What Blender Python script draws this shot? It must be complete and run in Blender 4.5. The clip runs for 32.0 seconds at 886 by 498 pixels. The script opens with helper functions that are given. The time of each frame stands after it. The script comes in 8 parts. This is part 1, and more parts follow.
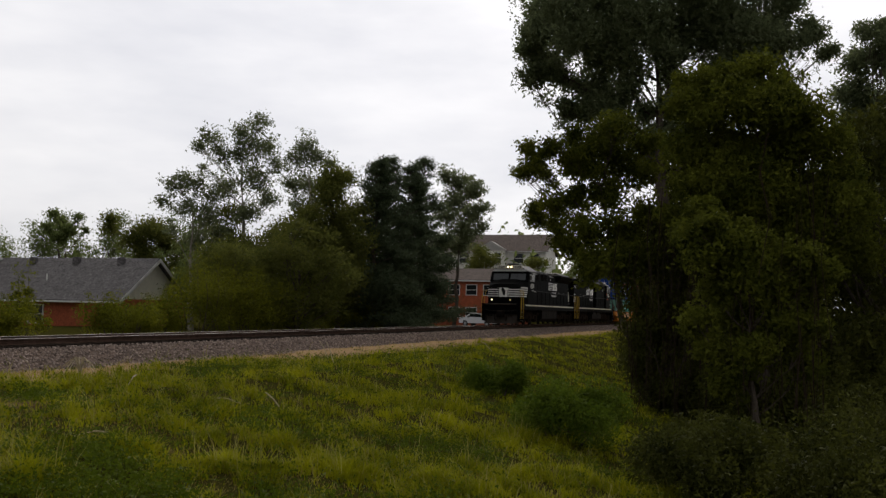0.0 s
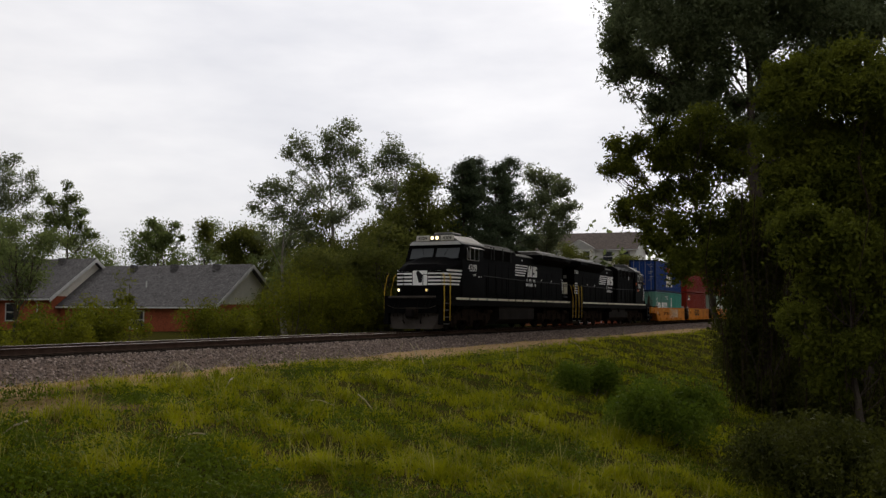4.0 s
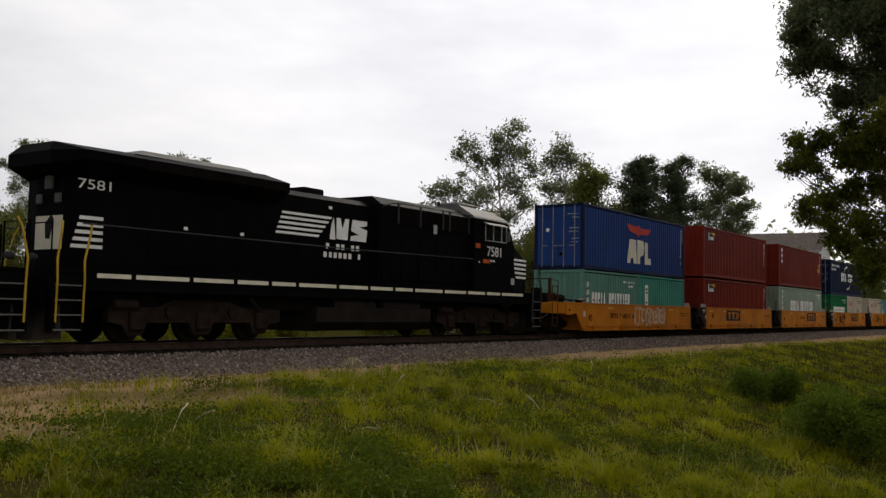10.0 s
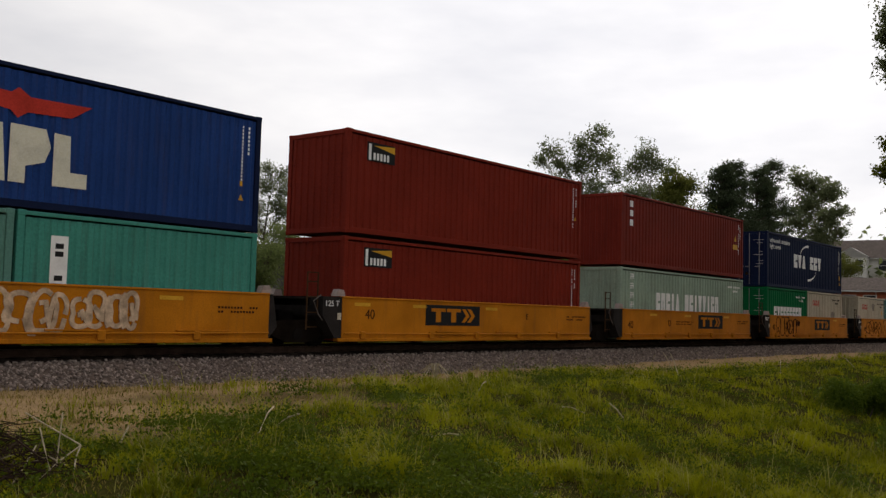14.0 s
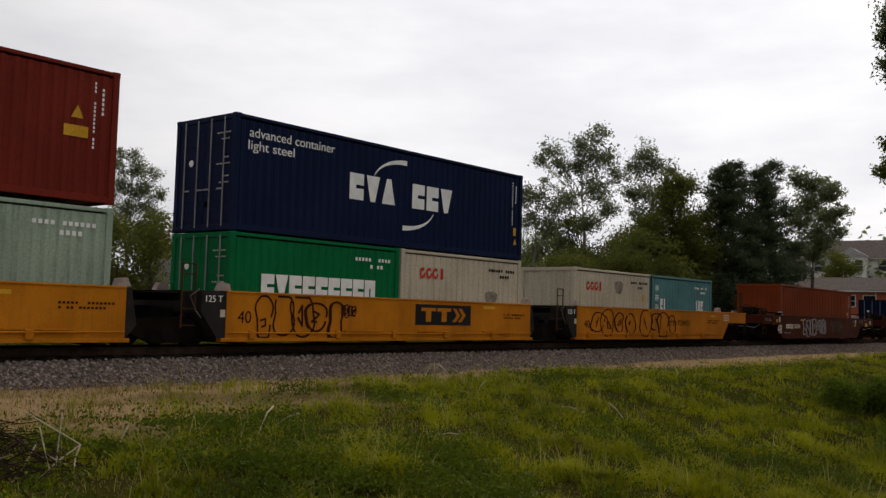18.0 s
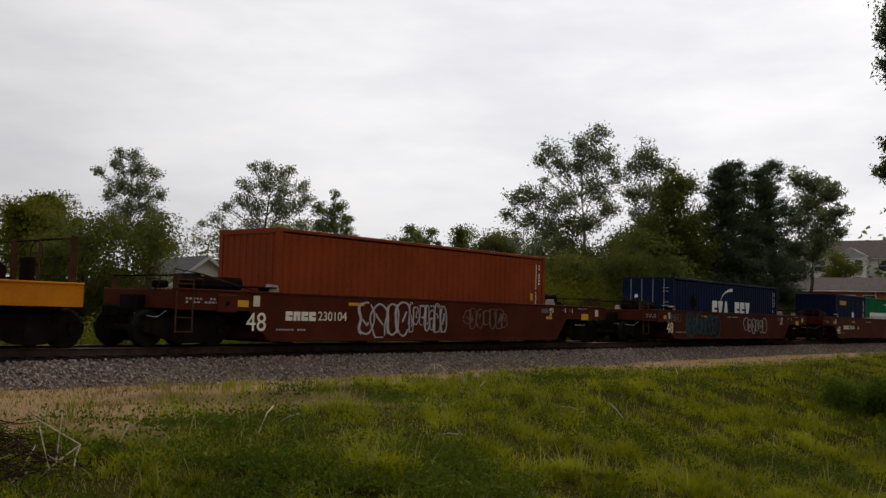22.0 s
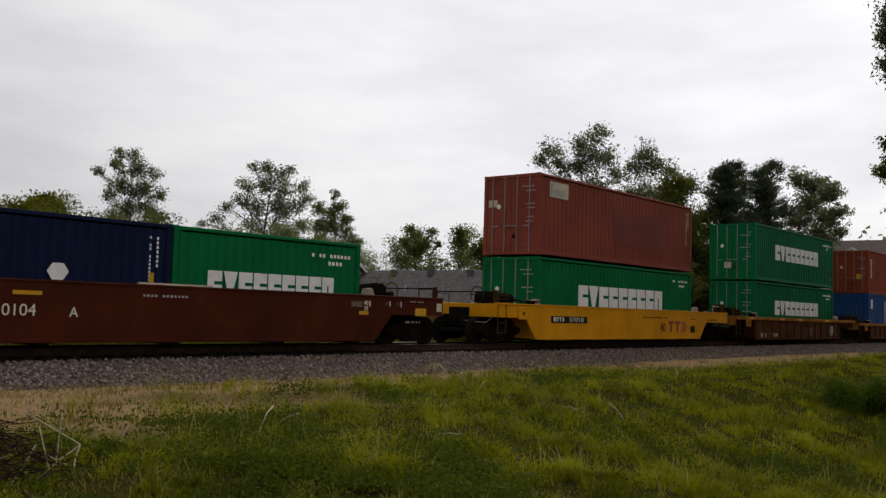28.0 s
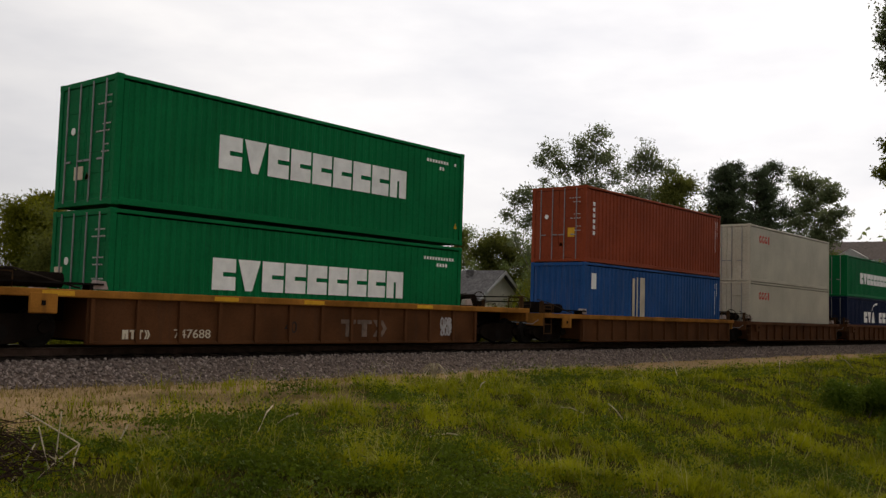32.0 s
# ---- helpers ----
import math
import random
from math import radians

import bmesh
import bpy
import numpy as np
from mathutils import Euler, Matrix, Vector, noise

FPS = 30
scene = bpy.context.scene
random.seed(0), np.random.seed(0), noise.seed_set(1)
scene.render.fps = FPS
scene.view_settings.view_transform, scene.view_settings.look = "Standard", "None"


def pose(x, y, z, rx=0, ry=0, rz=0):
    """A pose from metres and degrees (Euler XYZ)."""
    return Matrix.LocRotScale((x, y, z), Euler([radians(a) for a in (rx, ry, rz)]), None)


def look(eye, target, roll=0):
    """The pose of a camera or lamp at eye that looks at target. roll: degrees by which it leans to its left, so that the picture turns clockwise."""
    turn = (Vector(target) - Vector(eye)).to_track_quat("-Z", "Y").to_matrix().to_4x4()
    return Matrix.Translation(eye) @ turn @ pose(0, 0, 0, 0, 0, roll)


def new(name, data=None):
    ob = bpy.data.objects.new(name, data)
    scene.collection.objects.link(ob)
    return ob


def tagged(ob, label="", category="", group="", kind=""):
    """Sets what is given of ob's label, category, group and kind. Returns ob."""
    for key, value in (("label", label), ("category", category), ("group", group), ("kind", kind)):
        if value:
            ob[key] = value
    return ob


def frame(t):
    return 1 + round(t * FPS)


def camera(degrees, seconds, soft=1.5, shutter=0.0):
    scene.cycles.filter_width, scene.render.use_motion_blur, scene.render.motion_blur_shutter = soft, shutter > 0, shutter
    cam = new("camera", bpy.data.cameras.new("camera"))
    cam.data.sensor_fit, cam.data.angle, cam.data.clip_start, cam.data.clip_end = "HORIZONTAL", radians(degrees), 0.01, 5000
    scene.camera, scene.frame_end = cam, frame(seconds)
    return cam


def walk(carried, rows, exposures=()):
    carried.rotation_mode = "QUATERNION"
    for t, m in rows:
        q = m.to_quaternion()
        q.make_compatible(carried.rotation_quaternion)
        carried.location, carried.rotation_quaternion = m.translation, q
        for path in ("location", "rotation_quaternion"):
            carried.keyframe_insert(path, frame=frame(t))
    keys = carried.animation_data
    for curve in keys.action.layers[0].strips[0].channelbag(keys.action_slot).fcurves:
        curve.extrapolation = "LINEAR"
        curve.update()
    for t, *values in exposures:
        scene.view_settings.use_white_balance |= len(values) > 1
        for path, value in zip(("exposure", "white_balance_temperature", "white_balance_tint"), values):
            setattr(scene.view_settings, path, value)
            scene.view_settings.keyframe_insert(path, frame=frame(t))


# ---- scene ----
# World: x runs along the railway away from the viewer, y across it, z up; z = 0.1 is the top of the rails.
TRACK_Y = 19.83
RAIL_TOP = 0.10

cam = camera(49.8, 32.0, soft=1.4)
CAMERA_ROWS = [
    (0, -70.72, 3.74, -1.15), (0.5, -70.70, 3.73, -1.10), (1, -70.71, 3.74, -1.03), (1.5, -70.56, 3.75, -1.02), (2, -69.73, 3.84, -0.73), (2.5, -68.97, 3.81, -0.63),
    (3, -68.26, 3.77, -0.44), (3.5, -66.84, 3.76, -0.26), (4, -65.40, 3.72, -0.24), (4.5, -63.16, 3.77, -0.32), (6.5, -62.45, 3.51, -1.02), (7, -61.21, 3.56, -1.17),
    (7.5, -61.11, 3.54, -1.24), (8, -60.77, 3.60, -1.17), (8.5, -59.31, 3.58, -1.01), (9, -57.36, 3.60, -1.00), (9.5, -55.36, 3.64, -1.06), (10, -55.34, 3.62, -1.10),
    (10.5, -55.50, 3.68, -1.34), (11, -55.38, 3.59, -1.19), (11.5, -53.88, 3.58, -1.07), (12, -52.11, 3.66, -1.20), (12.5, -50.39, 3.61, -0.81), (13, -49.16, 3.81, -0.51),
    (13.5, -50.49, 3.87, -1.59), (14, -50.43, 3.89, -1.54), (14.5, -50.43, 3.87, -1.61), (16.5, -50.44, 3.87, -1.60), (18.5, -50.45, 3.87, -1.58), (19, -50.49, 3.82, -1.60),
    (20.5, -50.46, 3.83, -1.60), (21, -50.45, 3.88, -1.58), (25.5, -50.45, 3.87, -1.58), (27.5, -50.45, 3.87, -1.58), (31.5, -50.45, 3.87, -1.58), (32, -50.47, 3.89, -1.73),
]
walk(cam, [(t, pose(0, 0, 1.05, 90 + pitch, roll, yaw)) for t, yaw, pitch, roll in CAMERA_ROWS],
     exposures=[(0, 0.0, 6600, 10), (4.5, 0.0, 6600, 10), (7, 0.09, 6650, 10), (14, 0.12, 6700, 10), (17, 0.08, 6750, 10), (18, 0.06, 6650, 10), (19, 0.15, 6700, 10), (20, 0.0, 6650, 10), (28.5, 0.0, 6650, 10), (30, 0.13, 6800, 10), (32, 0.14, 6800, 10)])

# where the front of the first container stands along the line at each time
TRAIN_ROWS = [
    (0, 117.23), (0.5, 113.64), (1, 110.04), (1.5, 106.39), (2, 102.69), (2.5, 98.96), (3, 95.15), (3.5, 91.22),
    (4, 87.18), (4.5, 83.12), (5, 79.05), (5.5, 74.97), (6, 70.89), (6.5, 66.80), (7, 62.65), (7.5, 58.39),
    (8, 54.13), (8.5, 49.87), (9, 45.73), (9.5, 41.62), (10, 37.51), (10.5, 33.17), (11, 28.80), (11.5, 24.49),
    (12, 20.21), (12.5, 15.91), (13, 11.58), (13.5, 7.25), (14, 2.97), (14.5, -1.33), (15, -5.63), (15.5, -9.92),
    (16, -14.21), (16.5, -18.48), (17, -22.75), (17.5, -27.00), (18, -31.43), (18.5, -35.81), (19, -40.16), (19.5, -44.54),
    (20, -48.88), (20.5, -53.17), (21, -57.46), (21.5, -61.87), (22, -66.32), (22.5, -70.83), (23, -75.33), (23.5, -79.81),
    (24, -84.24), (24.5, -88.67), (25, -93.18), (25.5, -97.61), (26, -102.02), (26.5, -106.42), (27, -110.82), (27.5, -115.22),
    (28, -119.63), (28.5, -124.05), (29, -128.49), (29.5, -132.93), (30, -137.40), (30.5, -141.88), (31, -146.41), (31.5, -151.01),
    (32, -155.70),
]

# ---- sky and light: a bright overcast evening ----
world = bpy.data.worlds.new("overcast_sky")
scene.world = world
world.use_nodes = True
wn, wl = world.node_tree.nodes, world.node_tree.links
wn.clear()
w_out = wn.new("ShaderNodeOutputWorld")
w_bg = wn.new("ShaderNodeBackground")
w_sky = wn.new("ShaderNodeTexSky")
w_sky.sky_type = "NISHITA"
w_sky.sun_disc = False
w_sky.sun_elevation = radians(38)
w_sky.sun_rotation = radians(76)
w_co = wn.new("ShaderNodeTexCoord")
w_map = wn.new("ShaderNodeMapping")
w_map.inputs["Scale"].default_value = (1.0, 1.0, 3.2)
w_n1 = wn.new("ShaderNodeTexNoise")
w_n1.inputs["Scale"].default_value = 3.1
w_n1.inputs["Detail"].default_value = 5
w_n1.inputs["Roughness"].default_value = 0.52
w_ramp = wn.new("ShaderNodeValToRGB")
w_ramp.color_ramp.elements[0].position = 0.30
w_ramp.color_ramp.elements[0].color = (0.72, 0.73, 0.79, 1)
w_ramp.color_ramp.elements[1].position = 0.68
w_ramp.color_ramp.elements[1].color = (1.02, 1.01, 1.03, 1)
w_mix = wn.new("ShaderNodeMixRGB")
w_mix.inputs[0].default_value = 0.93
w_scale = wn.new("ShaderNodeMixRGB")
w_scale.blend_type = "MULTIPLY"
w_scale.inputs[0].default_value = 1.0
w_scale.inputs[2].default_value = (0.08, 0.08, 0.08, 1)
wl.new(w_co.outputs["Generated"], w_map.inputs["Vector"])
wl.new(w_map.outputs["Vector"], w_n1.inputs["Vector"])
wl.new(w_n1.outputs["Fac"], w_ramp.inputs["Fac"])
wl.new(w_sky.outputs["Color"], w_scale.inputs[1])
wl.new(w_scale.outputs[0], w_mix.inputs[1])
wl.new(w_ramp.outputs["Color"], w_mix.inputs[2])
# the veiled sun brightens the cloud round it
SUN_DIR = Vector((math.cos(radians(14)) * math.cos(radians(38)), math.sin(radians(14)) * math.cos(radians(38)), math.sin(radians(38))))
w_dot = wn.new("ShaderNodeVectorMath")
w_dot.operation = "DOT_PRODUCT"
w_dot.inputs[1].default_value = SUN_DIR
wl.new(w_co.outputs["Generated"], w_dot.inputs[0])
w_glow = wn.new("ShaderNodeMapRange")
w_glow.interpolation_type = "SMOOTHSTEP"
w_glow.inputs[1].default_value, w_glow.inputs[2].default_value = 0.35, 1.0
w_glow.inputs[3].default_value, w_glow.inputs[4].default_value = 0.61, 1.10
wl.new(w_dot.outputs["Value"], w_glow.inputs[0])
w_lit = wn.new("ShaderNodeMixRGB")
w_lit.blend_type = "MULTIPLY"
w_lit.inputs[0].default_value = 1.0
wl.new(w_mix.outputs[0], w_lit.inputs[1])
wl.new(w_glow.outputs[0], w_lit.inputs[2])
wl.new(w_lit.outputs[0], w_bg.inputs["Color"])
w_bg.inputs["Strength"].default_value = 1.0
wl.new(w_bg.outputs[0], w_out.inputs["Surface"])

sun_data = bpy.data.lights.new("sun", "SUN")
sun_data.energy = 1.5
sun_data.angle = radians(25)
sun_data.color = (1.0, 0.93, 0.82)
sun = new("sun", sun_data)
sun.matrix_world = look(SUN_DIR * 100, (0, 0, 0))


# ---- materials ----
def material(name, base, rough=0.6, metal=0.0, vary=0.18, scale=1.5, grain=0.08, grain_scale=30.0, bump=0.15,
             streak=0.0, streak_color=(0.10, 0.07, 0.05), per_object=0.0, per_island=0.0, gloss=0.03):
    """A painted, earthy or metal surface: stains at one scale, grain at another, optional streaks that run down."""
    m = bpy.data.materials.new(name)
    m.use_nodes = True
    n, l = m.node_tree.nodes, m.node_tree.links
    bsdf = n["Principled BSDF"]
    bsdf.inputs["Roughness"].default_value = rough
    bsdf.inputs["Metallic"].default_value = metal
    bsdf.inputs["Specular IOR Level"].default_value = gloss
    co = n.new("ShaderNodeTexCoord")
    big = n.new("ShaderNodeTexNoise")
    big.inputs["Scale"].default_value = scale
    big.inputs["Detail"].default_value = 6
    small = n.new("ShaderNodeTexNoise")
    small.inputs["Scale"].default_value = grain_scale
    small.inputs["Detail"].default_value = 3
    for node in (big, small):
        l.new(co.outputs["Object"], node.inputs["Vector"])
    dark = tuple(c * (1 - vary) for c in base) + (1,)
    light = tuple(min(1, c * (1 + vary)) for c in base) + (1,)
    mix = n.new("ShaderNodeMixRGB")
    mix.inputs[1].default_value, mix.inputs[2].default_value = dark, light
    ramp = n.new("ShaderNodeMapRange")
    ramp.inputs[1].default_value, ramp.inputs[2].default_value = 0.3, 0.7
    l.new(big.outputs["Fac"], ramp.inputs[0])
    l.new(ramp.outputs[0], mix.inputs[0])
    g = n.new("ShaderNodeMixRGB")
    g.blend_type = "OVERLAY"
    g.inputs[0].default_value = min(1.0, grain * 4)
    l.new(mix.outputs[0], g.inputs[1])
    l.new(small.outputs["Fac"], g.inputs[2])
    col = g.outputs[0]
    if streak:
        mp = n.new("ShaderNodeMapping")
        mp.inputs["Scale"].default_value = (2.2, 2.2, 0.16)
        st = n.new("ShaderNodeTexNoise")
        st.inputs["Scale"].default_value = 3.0
        st.inputs["Detail"].default_value = 8
        st.inputs["Roughness"].default_value = 0.65
        l.new(co.outputs["Object"], mp.inputs["Vector"])
        l.new(mp.outputs["Vector"], st.inputs["Vector"])
        sr = n.new("ShaderNodeMapRange")
        sr.inputs[1].default_value, sr.inputs[2].default_value = 0.52, 0.78
        sr.inputs[4].default_value = streak
        l.new(st.outputs["Fac"], sr.inputs[0])
        sm = n.new("ShaderNodeMixRGB")
        sm.inputs[2].default_value = (*streak_color, 1)
        l.new(sr.outputs[0], sm.inputs[0])
        l.new(col, sm.inputs[1])
        col = sm.outputs[0]
    for amount, kind, socket in ((per_object, "ShaderNodeObjectInfo", "Random"), (per_island, "ShaderNodeNewGeometry", "Random Per Island")):
        if amount:
            src = n.new(kind)
            hsv = n.new("ShaderNodeHueSaturation")
            mr = n.new("ShaderNodeMapRange")
            mr.inputs[3].default_value, mr.inputs[4].default_value = 1 - amount, 1 + amount
            l.new(src.outputs[socket], mr.inputs[0])
            l.new(mr.outputs[0], hsv.inputs["Value"])
            l.new(col, hsv.inputs["Color"])
            col = hsv.outputs[0]
    l.new(col, bsdf.inputs["Base Color"])
    if bump:
        b = n.new("ShaderNodeBump")
        b.inputs["Strength"].default_value = bump
        b.inputs["Distance"].default_value = 0.02
        l.new(small.outputs["Fac"], b.inputs["Height"])
        l.new(b.outputs[0], bsdf.inputs["Normal"])
    return m


def leaf_material(name, dark, light, shine=0.6, sheer=0.35, patch=0.45):
    """Foliage: each leaf a shade of its own, and some light comes through."""
    m = bpy.data.materials.new(name)
    m.use_nodes = True
    n, l = m.node_tree.nodes, m.node_tree.links
    bsdf = n["Principled BSDF"]
    bsdf.inputs["Roughness"].default_value = shine
    bsdf.inputs["Specular IOR Level"].default_value = 0.05
    geo = n.new("ShaderNodeNewGeometry")
    co = n.new("ShaderNodeTexCoord")
    clump = n.new("ShaderNodeTexNoise")
    clump.inputs["Scale"].default_value = 0.8
    clump.inputs["Detail"].default_value = 5
    l.new(co.outputs["Object"], clump.inputs["Vector"])
    mean = n.new("ShaderNodeMath")
    mean.operation = "MULTIPLY_ADD"
    mean.inputs[1].default_value = 1 - patch
    l.new(geo.outputs["Random Per Island"], mean.inputs[0])
    sub = n.new("ShaderNodeMapRange")
    sub.inputs[1].default_value, sub.inputs[2].default_value = 0.3, 0.7
    sub.inputs[4].default_value = patch
    l.new(clump.outputs["Fac"], sub.inputs[0])
    l.new(sub.outputs[0], mean.inputs[2])
    mix = n.new("ShaderNodeMixRGB")
    mix.inputs[1].default_value, mix.inputs[2].default_value = (*dark, 1), (*light, 1)
    l.new(mean.outputs[0], mix.inputs[0])
    l.new(mix.outputs[0], bsdf.inputs["Base Color"])
    tr = n.new("ShaderNodeBsdfTranslucent")
    l.new(mix.outputs[0], tr.inputs["Color"])
    sh = n.new("ShaderNodeMixShader")
    sh.inputs[0].default_value = sheer
    l.new(bsdf.outputs[0], sh.inputs[1])
    l.new(tr.outputs[0], sh.inputs[2])
    l.new(sh.outputs[0], n["Material Output"].inputs["Surface"])
    return m


def glow_material(name, color, strength):
    m = bpy.data.materials.new(name)
    m.use_nodes = True
    b = m.node_tree.nodes["Principled BSDF"]
    b.inputs["Base Color"].default_value = (*color, 1)
    b.inputs["Emission Color"].default_value = (*color, 1)
    b.inputs["Emission Strength"].default_value = strength
    return m


def glass_material(name, tint=(0.01, 0.012, 0.014), rough=0.08):
    m = bpy.data.materials.new(name)
    m.use_nodes = True
    b = m.node_tree.nodes["Principled BSDF"]
    b.inputs["Base Color"].default_value = (*tint, 1)
    b.inputs["Roughness"].default_value = rough
    b.inputs["Specular IOR Level"].default_value = 0.25
    return m


M_LOCO = material("black_engine_paint", (0.0042, 0.0040, 0.0040), 0.5, gloss=0.008, vary=0.3, scale=0.7, streak=0.12, streak_color=(0.014, 0.012, 0.010))
M_UNDER = material("grimy_underframe", (0.012, 0.010, 0.009), 0.85, vary=0.4, scale=2.0, bump=0.3, gloss=0.0)
M_TRUCK = material("dusty_truck_frame", (0.011, 0.008, 0.006), 0.9, vary=0.35, scale=3.0, bump=0.3, gloss=0.0)
M_WHITE = material("white_marking_paint", (0.82, 0.81, 0.77), 0.6, vary=0.1, scale=3.0)
M_CREAM = material("cream_marking_paint", (0.70, 0.66, 0.52), 0.6, vary=0.1, scale=3.0)
M_YELLOW = material("yellow_handrail_paint", (0.46, 0.30, 0.035), 0.5)
M_GREYTRIM = material("pale_cab_roof_paint", (0.135, 0.13, 0.122), 0.5, vary=0.2)
M_STEEL = material("worn_rail_steel", (0.15, 0.125, 0.105), 0.42, metal=0.6, vary=0.25, scale=3)
M_RUST = material("rusty_rail_side", (0.060, 0.038, 0.028), 0.9, vary=0.3, scale=5, gloss=0.0)
# Oily stone between the rails, its colour darkened further for shade under the train.
M_OILYSHADE = material("oily_shaded_ballast", (0.018, 0.014, 0.012), 0.95, vary=0.35, scale=4, grain=0.2, grain_scale=40, bump=0.8, gloss=0.0)
M_TIE = material("weathered_crosstie", (0.022, 0.017, 0.013), 0.95, vary=0.35, scale=3, bump=0.4, per_object=0.3, gloss=0.0)
M_BALLAST = material("ballast_bed", (0.120, 0.090, 0.074), 0.95, vary=0.35, scale=6, grain=0.2, grain_scale=45, bump=0.8, gloss=0.0)
M_STONE = material("ballast_stone", (0.205, 0.163, 0.140), 0.95, vary=0.3, scale=8, per_island=0.55, bump=0.2, gloss=0.0)
M_GLASS = glass_material("dark_window_glass")
M_HEAD = glow_material("lit_headlamp", (1.0, 0.80, 0.42), 3.0)
M_DITCH = glow_material("lit_ditch_lamp", (1.0, 0.82, 0.45), 3.0)
M_DIMDITCH = glow_material("dim_ditch_lamp", (1.0, 0.70, 0.22), 0.7)
M_GLOWBOARD = material("number_board_glass", (0.45, 0.43, 0.36), 0.4)
M_BLACK = material("black_marking_paint", (0.02, 0.02, 0.02), 0.6)
M_RED = material("red_marking_paint", (0.50, 0.045, 0.03), 0.5)
M_ORANGE = material("orange_well_paint", (0.46, 0.160, 0.010), 0.55, vary=0.22, scale=0.9, streak=0.45, streak_color=(0.16, 0.075, 0.03))
M_YELLOWCAR = material("yellow_well_paint", (0.60, 0.265, 0.008), 0.5, vary=0.15, scale=0.9, streak=0.25, streak_color=(0.2, 0.1, 0.03))
M_BROWNCAR = material("brown_well_paint", (0.062, 0.0145, 0.007), 0.65, vary=0.28, scale=0.9, streak=0.4, streak_color=(0.04, 0.022, 0.018))
M_OLDBROWN = material("faded_brown_well_paint", (0.082, 0.034, 0.014), 0.75, vary=0.3, scale=0.8, streak=0.5, streak_color=(0.05, 0.035, 0.025))


M_RUSTYSILL = material("rusty_yellow_sill", (0.27, 0.115, 0.022), 0.8, vary=0.35, scale=1.2, streak=0.6, streak_color=(0.07, 0.035, 0.02))


def box_paint(name, base, rough=0.5, streak=0.3, dirt=(0.09, 0.06, 0.045), vary=0.14):
    return material(name, base, rough, vary=vary, scale=0.6, streak=streak, streak_color=dirt, grain_scale=18)


P_BLUEBOX = box_paint("navy_blue_container_paint", (0.017, 0.050, 0.185))
P_TEAL = box_paint("teal_container_paint", (0.11, 0.25, 0.20), streak=0.6)
P_TEAL2 = box_paint("sea_green_container_paint", (0.06, 0.26, 0.20), streak=0.4)
P_RED = box_paint("oxide_red_container_paint", (0.185, 0.022, 0.012), streak=0.2, dirt=(0.07, 0.02, 0.015))
P_RED2 = box_paint("dark_red_container_paint", (0.172, 0.024, 0.015), streak=0.3, dirt=(0.06, 0.02, 0.015))
P_SAGE = box_paint("sage_green_container_paint", (0.30, 0.38, 0.29), streak=0.55)
P_NAVY = box_paint("dark_navy_container_paint", (0.009, 0.015, 0.044), streak=0.15, dirt=(0.02, 0.02, 0.05))
P_GREEN = box_paint("bright_green_container_paint", (0.004, 0.140, 0.044), streak=0.2, dirt=(0.03, 0.07, 0.03))
P_WHITE = box_paint("off_white_container_paint", (0.52, 0.46, 0.35), streak=0.6, dirt=(0.25, 0.17, 0.10))
P_SLATE = box_paint("slate_teal_container_paint", (0.10, 0.24, 0.25), streak=0.4)
P_ORANGE = box_paint("brick_orange_container_paint", (0.215, 0.042, 0.013), streak=0.15, dirt=(0.10, 0.03, 0.02))
P_RUSTRED = box_paint("rust_red_container_paint", (0.25, 0.052, 0.023), streak=0.2, dirt=(0.12, 0.04, 0.03))
P_BLUE = box_paint("mid_blue_container_paint", (0.022, 0.078, 0.225), streak=0.5, dirt=(0.13, 0.14, 0.17))
P_DULLRED = box_paint("dull_red_container_paint", (0.245, 0.062, 0.042), streak=0.25, dirt=(0.10, 0.03, 0.025))
P_REEFER = box_paint("white_reefer_paint", (0.50, 0.455, 0.35), streak=0.3, dirt=(0.3, 0.24, 0.18))


# ---- building helpers ----
def finish(name, bm, mat, parent=None, label=""):
    me = bpy.data.meshes.new(name)
    bm.normal_update()
    bm.to_mesh(me)
    bm.free()
    return link_mesh(name, me, mat, parent, label)


def link_mesh(name, me, mat, parent=None, label=""):
    if mat is not None and not me.materials:
        me.materials.append(mat)
    ob = new(name, me)
    if parent is not None:
        ob.parent = parent
    if label:
        tagged(ob, label)
    return ob


def part(name, bm, mat, parent, label=""):
    return finish(name, bm, mat, parent, label)


def thing(name, label, category, m=None, group="", kind=""):
    ob = new(name)
    ob.empty_display_size = 0.3
    if m is not None:
        ob.matrix_world = m
    return tagged(ob, label, category, group, kind)


def box(bm, x0, x1, y0, y1, z0, z1, bevel=0.0):
    """Add a box between two corners, its edges broken by a bevel where given."""
    made = bmesh.ops.create_cube(bm, size=1.0)
    vs = made["verts"]
    for v in vs:
        v.co = Vector(((x0 + x1) / 2 + v.co.x * (x1 - x0), (y0 + y1) / 2 + v.co.y * (y1 - y0), (z0 + z1) / 2 + v.co.z * (z1 - z0)))
    if bevel:
        edges = list({e for v in vs for e in v.link_edges})
        bmesh.ops.bevel(bm, geom=edges, offset=bevel, segments=1, affect="EDGES")
    return bm


def boxes(*rows, bevel=0.0):
    bm = bmesh.new()
    for r in rows:
        box(bm, *r, bevel=bevel)
    return bm


